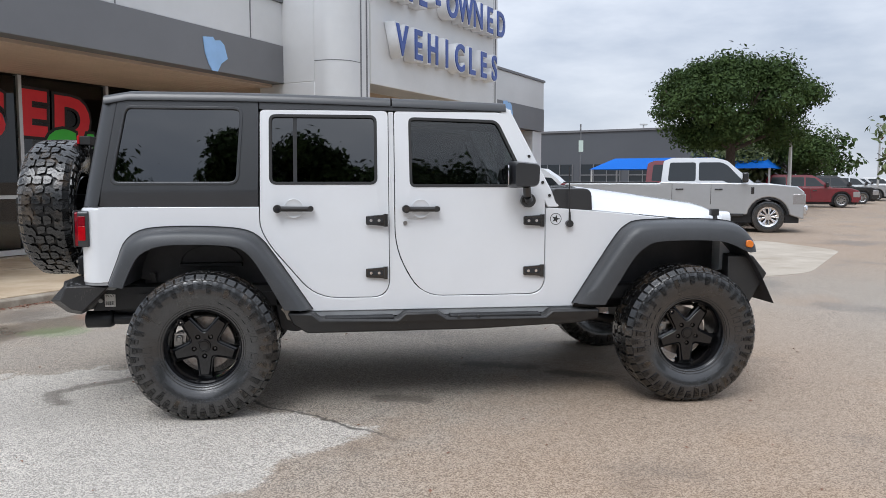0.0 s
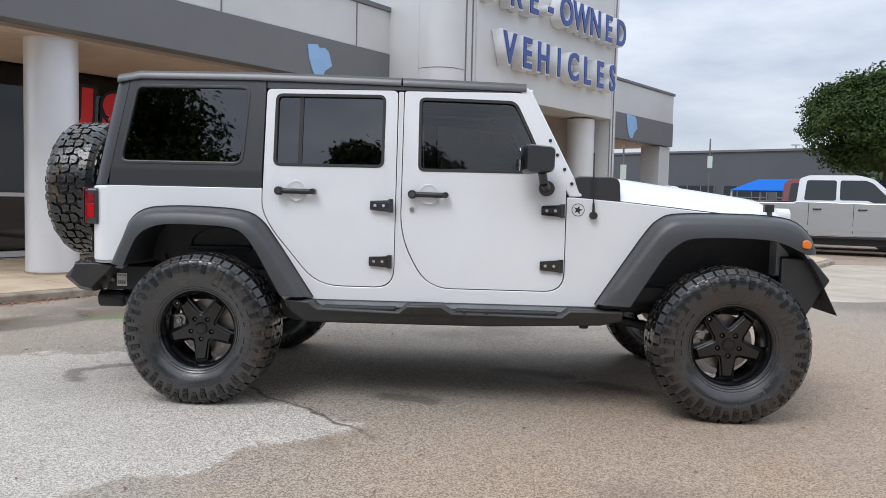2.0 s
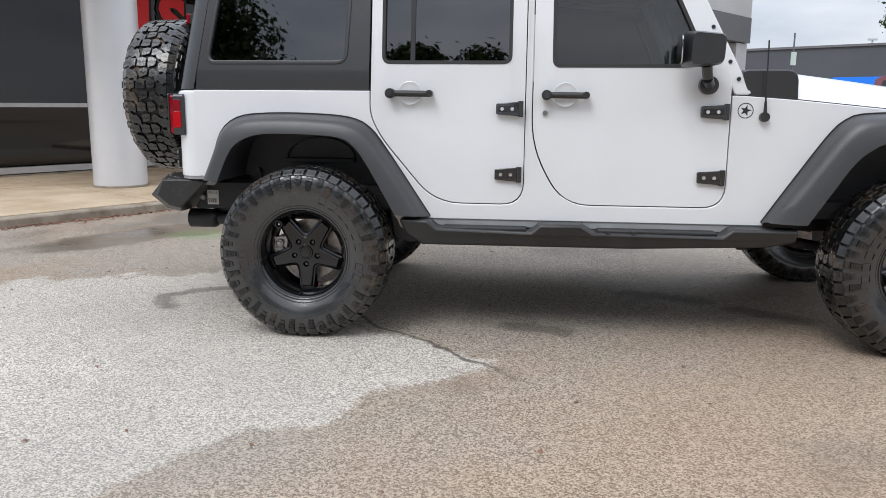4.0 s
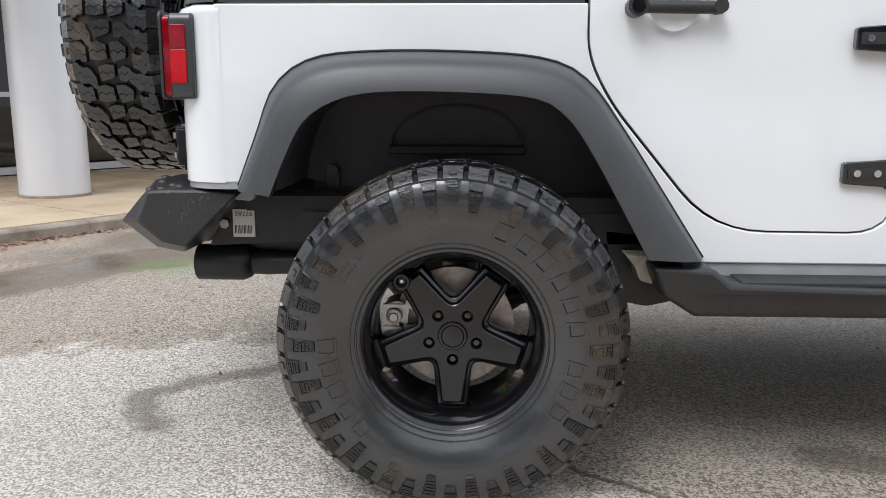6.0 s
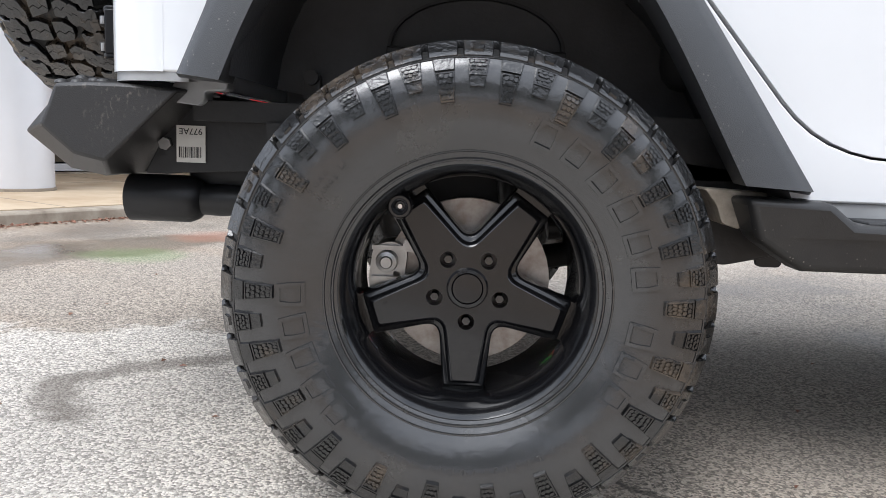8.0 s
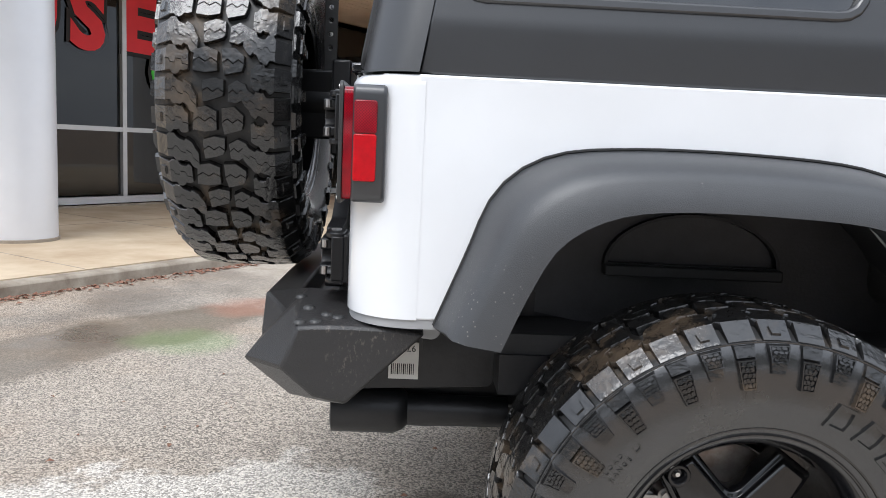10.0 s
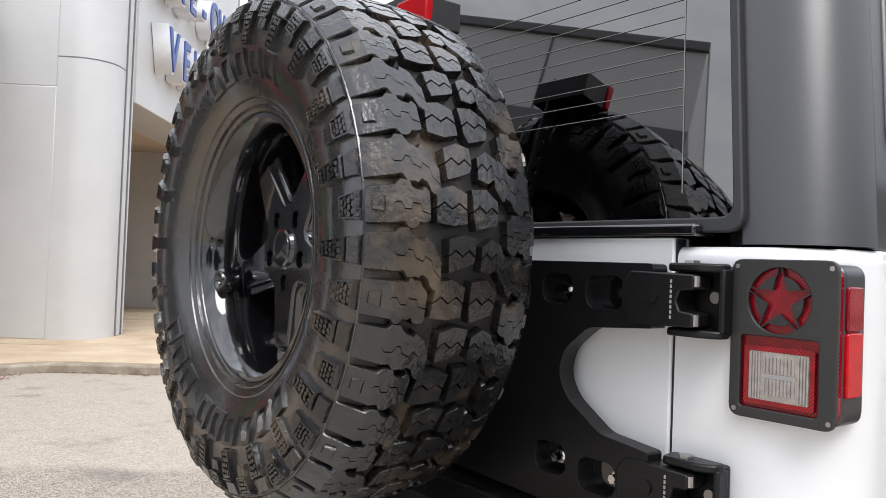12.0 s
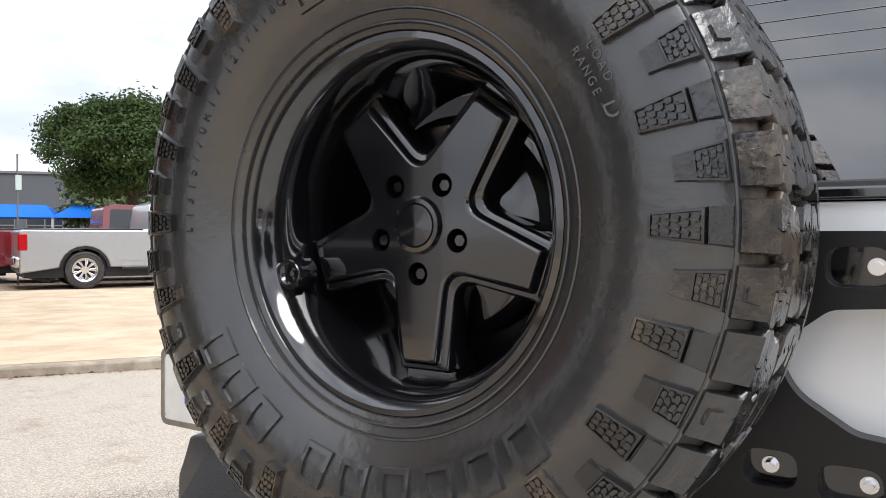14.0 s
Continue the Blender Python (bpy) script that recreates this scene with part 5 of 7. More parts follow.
        for i in range(7):
            bmesh.ops.bisect_plane(ht, geom=ht.verts[:] + ht.edges[:] + ht.faces[:], plane_co=(0, 0, 1.240 + 0.014 * i), plane_no=(0, 0, 1))
        lean(ht)
        for v in ht.verts:
            if v.co.z < 1.31 and abs(v.co.y) > 0.77:
                # the lowest band stands upright
                v.co.y = s * (HALF - 0.0168 - 0.20 * (1.31 - v.co.z) ** 2)
        part("hardtop_side", ht, "top", j, "matte black hardtop side", bevel=0.004)
        part("quarter_seal", side_plate(s, grown(QUARTER_PANE, 0.014), [grown(QUARTER_PANE, -0.006)], 0.779, HALF + 0.001), "top", j, bevel=0.005)
        part("quarter_window", side_plate(s, grown(QUARTER_PANE, 0.004), (), 0.780, 0.785), "dark", j, "dark tinted quarter window")
        plan = [(-0.58, HALF - 0.004)] + [(-0.58 - 0.105 * math.sin(radians(a)), HALF - 0.109 + 0.105 * math.cos(radians(a))) for a in range(10, 91, 10)] + [(-0.685, 0.66)]
        rows = [[(x, s * y, z) for x, y in plan] for z in (1.223, 1.40, 1.60, 1.862)]
        inner = [[(x + 0.05, s * (y - 0.05), z) for x, y in plan] for z in (1.862, 1.223)]
        part("hardtop_corner", lean(loft(rows + inner + [rows[0]])), "top", j, "matte black hardtop corner", smooth=60)
        rail = side_plate(s, [(0.330, 1.7935), (1.790, 1.7920), (1.790, 1.7970), (1.10, 1.8200), (0.330, 1.8420)], (), 0.765, HALF - 0.005)
        part("roof_rail", rail, "top", j, "black roof edge over the doors", bevel=0.002)
        # --- windscreen post with its row of bolts
        post = [(2.065, 1.21), (2.145, 1.21), (1.845, 1.80), (1.805, 1.83), (1.78, 1.80)]
        pl = side_plate(s, soft(post, [0.01, 0.02, 0.03, 0.02, 0.01]), (), 0.71, HALF - 0.004)
        p = part("windscreen_post", pl, "white", j, "white windscreen frame post", bevel=0.006)
        for f in (0.10, 0.24, 0.38, 0.52):
            b = bmesh.new()
            cx, cz = 2.108 - 0.295 * f, 1.225 + 0.57 * f
            cy = s * (HALF - 0.004 - 0.135 * max(0, cz - 1.215))
            rod(b, (cx, cy, cz), (cx, cy + s * 0.006, cz), 0.0095, 10)
            part("post_bolt", b, "powder", p)
        # --- cowl cover, antenna, star badge
        cow = plate(soft([(2.125, 1.205), (2.352, 1.188), (2.345, 1.325), (2.09, 1.325)], [0.005, 0.01, 0.05, 0.03]), (), s * 0.60, s * (HALF - 0.006), "y")
        part("cowl_cover", cow, "top", j, "black plastic cowl corner", bevel=0.02, segs=3)
        a = bmesh.new()
        badge_y = s * (HALF + 0.0015)
        if s < 0:
            rod(a, (2.20, s * 0.797, 1.108), (2.20, s * 0.83, 1.108), 0.022, 18)
            rod(a, (2.20, s * 0.823, 1.11), (2.198, s * 0.823, 1.18), 0.009, 10, 0.006)
            rod(a, (2.198, s * 0.823, 1.18), (2.192, s * 0.823, 1.455), 0.0042, 8, 0.0036)
            part("antenna", a, "powder", j, "black whip antenna")
            ring = plate(disc_poly(2.117, 1.137, 0.036, 28), [disc_poly(2.117, 1.137, 0.0325, 28)], s * HALF, badge_y, "y")
            bd = part("star_badge", ring, "ink", j, "black star in a ring")
            st = [(2.117 + r * math.sin(math.pi * i / 5 + 0.25), 1.137 + r * math.cos(math.pi * i / 5 + 0.25)) for i, r in enumerate((0.027, 0.0105) * 5)]
            part("star", plate(st, (), s * HALF, badge_y, "y"), "ink", bd)
        # --- rock slider
        beam = [(0.485, 0.60), (0.63, 0.598), (0.675, 0.562), (1.13, 0.552), (1.175, 0.590), (1.37, 0.592), (1.43, 0.556), (2.03, 0.552), (2.075, 0.588), (2.375, 0.588),
                (2.365, 0.53), (2.25, 0.500), (1.62, 0.476), (0.60, 0.472), (0.515, 0.525)]
        sl = plate(beam, (), s * 0.79, s * 0.905, "y")
        for v in sl.verts:
            if abs(v.co.y) > 0.85 and v.co.z < 0.527:
                v.co.y = s * 0.88
        rs = part("rock_slider", sl, "powder", j, "black angular rock slider step", bevel=0.014, segs=3)
        for x0, x1 in ((0.70, 1.11), (1.45, 2.01)):
            part("step_pad", boxes((x0, x1, s * 0.80, s * 0.890, 0.552, 0.566)), "plastic", rs, bevel=0.004)
        for x in (1.50, 1.62):
            b = bmesh.new()
            rod(b, (x, s * 0.885, 0.56), (x, s * 0.909, 0.56), 0.008, 10)
            part("step_bolt", b, "powder", rs)
        part("sill", boxes((0.60, 2.24, s * 0.75, s * 0.793, 0.555, 0.594)), "sill", j, "grey painted sill", bevel=0.004)
        # --- inner wheel housings
        for cx in (0.0, 2.947):
            ln = curve_pts([(cx - 0.415, 0.775), (cx - 0.385, 0.90)] + [(cx - 0.30, 1.0), (cx, 1.035), (cx + 0.28, 1.0), (cx + 0.42, 0.86), (cx + 0.56, 0.60)] if cx == 0.0 else [(cx - 0.53, 0.62), (cx - 0.46, 0.86), (cx - 0.30, 1.0), (cx, 1.035), (cx + 0.28, 1.0), (cx + 0.42, 0.86), (cx + 0.56, 0.60)], 22)
            rows = [[(p.x, s * y, p.y) for y in (0.915 if cx else 0.90, 0.78, 0.55)] for p in ln]
            hb = loft(rows)
            back = [bm_p for bm_p in ln]
            vs = [hb.verts.new((p.x, s * 0.55, p.y)) for p in back]
            hb.faces.new(vs)
            housing = part("wheel_housing", hb, "liner", j, "black wheel-well liner", smooth=50)
            if cx == 0.0:
                arc = [(0.010 + 0.188 * math.cos(math.pi * i / 16), 0.868 + 0.112 * math.sin(math.pi * i / 16)) for i in range(17)]
                arc_in = [(0.010 + 0.180 * math.cos(math.pi * i / 16), 0.872 + 0.102 * math.sin(math.pi * i / 16)) for i in range(17)]
                part("liner_pocket", plate(arc, [arc_in], s * 0.552, s * 0.572, "y"), "plastic", housing)
                part("liner_shelf", boxes((-0.178, 0.198, s * 0.552, s * 0.590, 0.846, 0.870)), "plastic", housing, bevel=0.004)
                b = bmesh.new()
                rod(b, (-0.335, s * 0.552, 0.800), (-0.335, s * 0.590, 0.800), 0.016, 12)
                box(b, -0.352, -0.318, s * 0.552, s * 0.575, 0.755, 0.805)
                part("liner_lug", b, "under", housing)
        # --- taillight on the corner with its star guard
        x0, x1 = -0.704, -0.632
        tl = part("taillight", plate(soft([(0.665, 0.992), (0.805, 0.992), (0.805, 1.198), (0.665, 1.198)], 0.018), (), x0 + 0.012, x1, "x") if s > 0 else mirror_y(plate(soft([(0.665, 0.992), (0.805, 0.992), (0.805, 1.198), (0.665, 1.198)], 0.018), (), x0 + 0.012, x1, "x")), "top", j, "boxy taillight with black star guard", bevel=0.006)
        part("side_lens", plate(rect(-0.688, -0.648, 1.030, 1.112, 0.004, 2), (), s * 0.800, s * 0.8095, "y"), "red", tl, "red side lens", bevel=0.002)
        part("side_reflector", plate(rect(-0.688, -0.648, 1.113, 1.170, 0.004, 2), (), s * 0.800, s * 0.8092, "y"), "darkred", tl, "dark red prismatic reflector", bevel=0.002)
        def rear(poly, holes, a0, a1):
            bm = plate(poly, holes, a0, a1, "x")
            return bm if s > 0 else mirror_y(bm)
        part("red_body", rear(rect(0.668, 0.803, 0.997, 1.193, 0.014), (), x0 - 0.002, x0 + 0.014), "darkred", tl, "dark red rear lens")
        cy, cz = 0.731, 1.148
        ringp = disc_poly(cy, cz, 0.0435, 40)
        guard_holes = [rect(0.678, 0.785, 1.004, 1.100, 0.005), ringp]
        part("guard", rear(rect(0.663, 0.808, 0.990, 1.202, 0.016), guard_holes, x0 - 0.010, x0 - 0.003), "powder", tl, "black steel guard with star cutout", bevel=0.002)
        def polar(r, deg):
            return (cy + r * math.sin(radians(deg)), cz + r * math.cos(radians(deg)))
        for i in range(5):
            g = 72 * i
            segment = [polar(0.0165, g + 36)] + [polar(0.0325, g + d) for d in (9, 16, 24, 32, 40, 48, 56, 63)]
            part("guard_segment", rear(segment, (), x0 - 0.009, x0 - 0.0035), "powder", tl, "black steel piece between the star's arms")
            for d in (9.5, 62.5):
                (u0, v0), (u1, v1) = polar(0.0315, g + d), polar(0.0450, g + d - (7 if d < 30 else -7))
                du, dv = (v1 - v0) * 0.05, (u0 - u1) * 0.05
                part("guard_bridge", rear([(u0 - du, v0 - dv), (u1 - du, v1 - dv), (u1 + du, v1 + dv), (u0 + du, v0 + dv)], (), x0 - 0.009, x0 - 0.0035), "powder", tl)
        part("lens_border", rear(rect(0.683, 0.780, 1.009, 1.087, 0.005), [rect(0.690, 0.773, 1.016, 1.080, 0.003)], x0 - 0.0075, x0 - 0.001), "darkred", tl, "rose red lens border", bevel=0.002)
        part("reverse_lens", rear(rect(0.689, 0.774, 1.015, 1.081, 0.003), (), x0 - 0.0065, x0 - 0.001), "clearlens", tl, "clear ribbed reversing lens")
        for i in range(4):
            for y in (0.6925 + i * 0.0040, 0.7580 + i * 0.0040):
                part("lens_rib", rear(rect(y, y + 0.0022, 1.017, 1.079), (), x0 - 0.0082, x0 - 0.006), "clearlens", tl)
        for i in range(9):
            for z in (1.024, 1.0315, 1.039, 1.0525, 1.060, 1.0675):
                part("lens_flute", rear(rect(0.7105 + i * 0.0050, 0.7138 + i * 0.0050, z, z + 0.0058), (), x0 - 0.0080, x0 - 0.006), "clearlens", tl)
        part("bulb_shade", rear(rect(0.7100, 0.7545, 1.0458, 1.0510), (), x0 - 0.0074, x0 - 0.006), "stamp", tl, "dark bar behind the lens")
        for yy, zz in ((0.672, 1.192), (0.80, 1.192), (0.672, 1.0), (0.80, 1.0)):
            b = bmesh.new()
            rod(b, (x0 - 0.0115, s * yy, zz), (x0 - 0.006, s * yy, zz), 0.0034, 8)
            part("guard_screw", b, "steel", tl)
    # ---------------- middle of the vehicle
    tg = part("tailgate", boxes((-0.705, -0.665, -0.5610, 0.561, 0.79, 1.232)), "white", j, "white tailgate", bevel=0.003, segs=2)
    part("tailgate_gap", boxes((-0.7000, -0.680, -0.5648, -0.5612, 0.79, 1.23)), "under", tg)
    part("tailgate_ledge", boxes((-0.713, -0.66, -0.60, 0.60, 1.234, 1.252)), "gloss", tg, bevel=0.004)
    gl = lean(plate(soft([(-0.655, 1.252), (0.655, 1.252), (0.64, 1.80), (-0.64, 1.80)], 0.03), (), -0.694, -0.688, "x"))
    part("rear_glass", gl, "tailglass", j, "dark tinted rear window")
    part("rear_glass_frame", lean(plate(soft([(-0.668, 1.240), (0.668, 1.240), (0.655, 1.82), (-0.655, 1.82)], 0.03), [soft([(-0.652, 1.262), (0.652, 1.262), (0.640, 1.795), (-0.640, 1.795)], 0.025)], -0.697, -0.68, "x")), "plastic", j, "black window rim", bevel=0.003)
    rg = next(o for o in j.children if o.name.startswith("rear_glass") and "frame" not in o.name)
    for i in range(9):
        part("heater_wire", lean(boxes((-0.6955, -0.6945, -0.565, 0.565, 1.440 + i * 0.030, 1.4408 + i * 0.030))), "wire", rg)
    for y in (-0.566, 0.566):
        part("heater_wire", lean(boxes((-0.6955, -0.6945, y - 0.0004, y + 0.0004, 1.30, 1.685))), "wire", rg)
    # tailgate hinge carrier
    c_out = soft([(-0.565, 1.192), (0.10, 1.192), (0.24, 1.14), (0.24, 0.90), (0.10, 0.815), (-0.565, 0.795), (-0.565, 0.920), (-0.475, 0.930), (-0.405, 0.975), (-0.385, 1.01), (-0.395, 1.05), (-0.445, 1.090), (-0.565, 1.098)],
                 [0.01, 0.05, 0.05, 0.05, 0.05, 0.01, 0.005, 0.012, 0.02, 0.02, 0.02, 0.012, 0.005])
    slots = [rect(-0.410, -0.343, 1.123, 1.172, 0.022), rect(-0.513, -0.438, 1.120, 1.172, 0.022), rect(-0.408, -0.338, 0.848, 0.898, 0.022), rect(-0.508, -0.433, 0.838, 0.890, 0.022)]
    car = part("spare_carrier", plate(c_out, slots, -0.757, -0.724, "x"), "carrierblack", j, "black steel spare wheel carrier", bevel=0.010, segs=2)
    for u0, u1, v0, v1 in ((-0.410, -0.343, 1.123, 1.172), (-0.513, -0.438, 1.120, 1.172), (-0.408, -0.338, 0.848, 0.898), (-0.508, -0.433, 0.838, 0.890)):
        part("slot_back", boxes((-0.728, -0.716, u0 - 0.012, u1 + 0.012, v0 - 0.012, v1 + 0.012)), "gloss", car)
    for y, z in ((-0.374, 1.148), (-0.496, 1.146), (-0.370, 0.871), (-0.490, 0.863)):
        b = bmesh.new()
        rod(b, (-0.724, y, z), (-0.744, y, z), 0.0080, 6, 0.0072)
        rod(b, (-0.724, y, z), (-0.730, y, z), 0.0115, 16)
        part("carrier_bolt", b, "chrome", car, "bright hex bolt")
    for z in (1.145, 0.872):
        hb = boxes((-0.714, -0.702, -0.664, -0.572, z - 0.050, z + 0.046))
        hh = part("tailgate_hinge", hb, "carrierblack", j, "heavy black tailgate hinge with open knuckle", bevel=0.004)
        for nm, z0, z1 in (("upper_ear", z + 0.037, z + 0.049), ("lower_ear", z - 0.054, z - 0.043)):
            part(nm, plate(soft([(-0.750, -0.640), (-0.752, -0.584), (-0.712, -0.576), (-0.712, -0.664), (-0.736, -0.664)], 0.010), (), z0, z1, "z"), "carrierblack", hh, bevel=0.003)
        part("hinge_wing", boxes((-0.736, -0.712, -0.666, -0.656, z - 0.046, z + 0.042)), "carrierblack", hh, bevel=0.003)
        ab = part("arm_block", plate(soft([(-0.512, z - 0.020), (-0.528, z - 0.042), (-0.634, z - 0.040), (-0.634, z - 0.020), (-0.612, z - 0.018), (-0.606, z - 0.004), (-0.612, z + 0.010), (-0.634, z + 0.012), (-0.634, z + 0.033), (-0.528, z + 0.036), (-0.512, z + 0.018)], 0.003, 2), (), -0.761, -0.718, "x"), "carrierblack", hh, "black arm end with a round notch", bevel=0.003)
        for nm, p, q, r, n in (("hinge_screw", (-0.713, -0.643, z + 0.002), (-0.722, -0.643, z + 0.002), 0.0085, 12), ("hinge_bolt", (-0.732, -0.612, z + 0.048), (-0.732, -0.612, z + 0.053), 0.011, 6), ("pin_end", (-0.752, -0.632, z + 0.016), (-0.752, -0.632, z + 0.031), 0.0065, 10), ("pin_end", (-0.752, -0.632, z - 0.038), (-0.752, -0.632, z - 0.022), 0.0065, 10)):
            b = bmesh.new()
            rod(b, p, q, r, n)
            part(nm, b, "steel", hh, "bright steel fastener")
        b = bmesh.new()
        rod(b, (-0.760, -0.566, z), (-0.764, -0.566, z), 0.0105, 20)
        part("hinge_plug", b, "carrierblack", hh)
        for i in range(8):
            part("stamped_mark", boxes((-0.7620, -0.7605, -0.6000, -0.5972, z - 0.030 + i * 0.0072, z - 0.0252 + i * 0.0072)), "stamp", hh, "small pale stamped mark")
    # spare mount and the wheel on it
    mt = bmesh.new()
    rod(mt, (-0.74, -0.02, 1.195), (-0.965, -0.02, 1.195), 0.062, 24)
    box(mt, -0.80, -0.752, -0.16, 0.12, 1.06, 1.30)
    box(mt, -0.95, -0.80, -0.075, 0.035, 1.10, 1.28)
    part("spare_mount", mt, "carrierblack", car, "black stepped spare wheel mount", bevel=0.006)
    wheel(j, Matrix.Translation((-1.008, -0.010, 1.197)) @ Matrix.Rotation(radians(-90), 4, "Z"), "gloss", spare=True, spin=115)
    holes = [disc_poly(-0.818, 1.34 + 0.035 * i, 0.0065, 8) for i in range(9)]
    st = plate([(-0.835, 1.20), (-0.800, 1.20), (-0.800, 1.66), (-0.835, 1.66)], holes, -0.050, -0.044, "y")
    box(st, -0.868, -0.800, -0.150, 0.000, 1.604, 1.658)
    tb = part("high_brake_light", st, "powder", j, "black drilled bar with red brake light above the spare wheel", bevel=0.002)
    part("brake_lens", boxes((-0.882, -0.866, -0.155, -0.060, 1.606, 1.662)), "red", tb, "red lens", bevel=0.004)
    # roof: rear shell and two front panels
    for x0, x1, nm in ((-0.548, 1.105, "roof_shell"), (1.115, 1.815, "roof_panel")):
        rows = []
        for i in range(13):
            x = x0 + (x1 - x0) * i / 12
            drop = 0.035 * max(0.0, (x - 0.2) / 1.6) ** 1.3 + (0.02 if i in (0,) and nm == "roof_shell" else 0)
            row = []
            for y, dz in ((-0.725, -0.03), (-0.722, 0.0), (-0.705, 0.018), (-0.64, 0.028), (-0.3, 0.036), (0, 0.038), (0.3, 0.036), (0.64, 0.028), (0.705, 0.018), (0.722, 0.0), (0.725, -0.03), (0.60, -0.035), (-0.60, -0.035)):
                row.append((x, y, 1.868 + dz - drop * 1.25))
            rows.append(row)
        part(nm, loft(rows, closed=True, caps=True), "top", j, "matte black hardtop roof", smooth=50)
    part("windscreen_header", boxes((1.775, 1.855, -0.705, 0.705, 1.77, 1.81)), "white", j, bevel=0.01)
    ws = loft([[(2.085, y, 1.235) for y in (-0.69, 0.69)], [(1.83, y, 1.79) for y in (-0.65, 0.65)]])
    part("windscreen", ws, "glass", j, "clear windscreen")
    # bonnet
    rows = []
    for i in range(15):
        t = i / 14
        x = 2.345 + t * 0.93
        half = 0.79 - 0.085 * t
        edge = 1.192 - 0.088 * t
        crown = 0.040 * (1 - t) ** 0.8 + 0.112
        if t > 0.93:
            crown *= 0.75
        row = []
        for k in range(17):
            u = -1 + 2 * k / 16
            row.append((x, u * half, edge + crown * (1 - abs(u) ** 5.0) * (0.80 + 0.20 * math.cos(u * 1.2))))
        rows.append(row)
    hood = loft(rows)
    fr = [hood.verts.new((3.30, p[1], 1.04)) for p in rows[-1]]
    last = [hood.verts.new(p) for p in rows[-1]]
    for k in range(16):
        hood.faces.new((last[k], last[k + 1], fr[k + 1], fr[k]))
    part("bonnet", hood, "white", j, "white bonnet with a raised middle", smooth=60)
    for s in (-1, 1):
        lt = bmesh.new()
        rod(lt, (3.185, s * 0.722, 1.175), (3.20, s * 0.738, 1.075), 0.015, 10)
        box(lt, 3.160, 3.212, s * 0.705, s * 0.742, 1.148, 1.192)
        part("bonnet_latch", lt, "powder", j, "black rubber bonnet latch", bevel=0.008)
    # front: grille, headlamps, bumper
    gr = plate(soft([(-0.66, 0.78), (0.66, 0.78), (0.66, 1.17), (-0.66, 1.17)], 0.05), [rect(-0.24 + i * 0.074, -0.19 + i * 0.074, 0.86, 1.10, 0.012) for i in range(7)] + [disc_poly(-0.45, 1.0, 0.105), disc_poly(0.45, 1.0, 0.105)], 3.265, 3.335, "x")
    part("grille", gr, "white", j, "white slotted grille", bevel=0.008)
    for s in (-1, 1):
        part("headlamp", lathe([(0.0, 3.325), (0.06, 3.32), (0.098, 3.30), (0.10, 3.26), (0.0, 3.26)], 28, axis="x", centre=(0, s * 0.45, 1.0)), "clearlens", j, "round clear headlamp")
    fb = [(3.22, 0.640), (3.362, 0.585), (3.484, 0.785), (3.386, 0.900), (3.22, 0.900)]
    bmf = bmesh.new()
    rows = [[(x + dx, y, z) for x, z in fb] for y, dx in ((-0.86, 0.0), (-0.55, 0.10), (0.0, 0.13), (0.55, 0.10), (0.86, 0.0))]
    part("front_bumper", loft(rows, closed=True, caps=True, bm=bmf), "powder", j, "black angular steel front bumper", smooth=20, bevel=0.008)
    # rear bumper: faceted steel, with ends wrapped under the quarters
    rbs = [(-0.902, 0.667), (-0.850, 0.727), (-0.800, 0.780), (-0.76, 0.779), (-0.72, 0.777), (-0.66, 0.775), (-0.60, 0.772), (-0.548, 0.762), (-0.732, 0.580), (-0.810, 0.595)]
    ends = [(-0.812, 0.680), (-0.798, 0.715), (-0.784, 0.757), (-0.755, 0.760), (-0.715, 0.762), (-0.66, 0.762), (-0.60, 0.760), (-0.548, 0.752), (-0.690, 0.615), (-0.750, 0.628)]
    mid = [(-0.915, 0.655), (-0.905, 0.752), (-0.825, 0.762), (-0.812, 0.715), (-0.755, 0.712), (-0.742, 0.772), (-0.64, 0.778), (-0.62, 0.760), (-0.70, 0.575), (-0.84, 0.570)]
    rows = [[(x, y, z) for x, z in sec] for y, sec in ((-0.775, ends), (-0.665, rbs), (-0.50, rbs), (-0.42, mid), (0.42, mid), (0.50, rbs), (0.665, rbs), (0.775, ends))]
    rb = part("rear_bumper", loft(rows, closed=True, caps=True), "scuffed", j, "black faceted steel rear bumper with scuffs", smooth=15, bevel=0.006)
    for bx, by, bz in ((-0.773, -0.685, 0.776), (-0.781, -0.752, 0.763), (-0.752, -0.748, 0.764), (-0.735, -0.712, 0.770), (-0.712, -0.726, 0.768), (-0.800, -0.60, 0.780)):
        part("bumper_bolt", lathe([(0.0, 0.0055), (0.006, 0.0048), (0.0115, 0.0022), (0.013, -0.003)], 16, axis="z", centre=(bx, by, bz)), "powder", rb, "domed black bolt head", smooth=60)
    hk = lathe([(0.030, -0.009), (0.030, 0.009), (0.018, 0.009), (0.018, -0.009)], 20, axis="y", centre=(-0.893, 0.37, 0.605), close=True)
    part("tow_ring", hk, "powder", rb, "black recovery ring")
    # number plate on its bracket beside the spare wheel, its writing as plain bars
    np_ = part("plate_bracket", boxes((-0.838, -0.70, 0.60, 0.66, 0.83, 0.92), (-0.842, -0.834, 0.475, 0.785, 0.797, 0.953)), "powder", j, "black plate bracket", bevel=0.004)
    part("number_plate", plate(rect(0.478, 0.782, 0.800, 0.950, 0.018), (), -0.8455, -0.8425, "x"), "label", np_, "white number plate", bevel=0.0008)
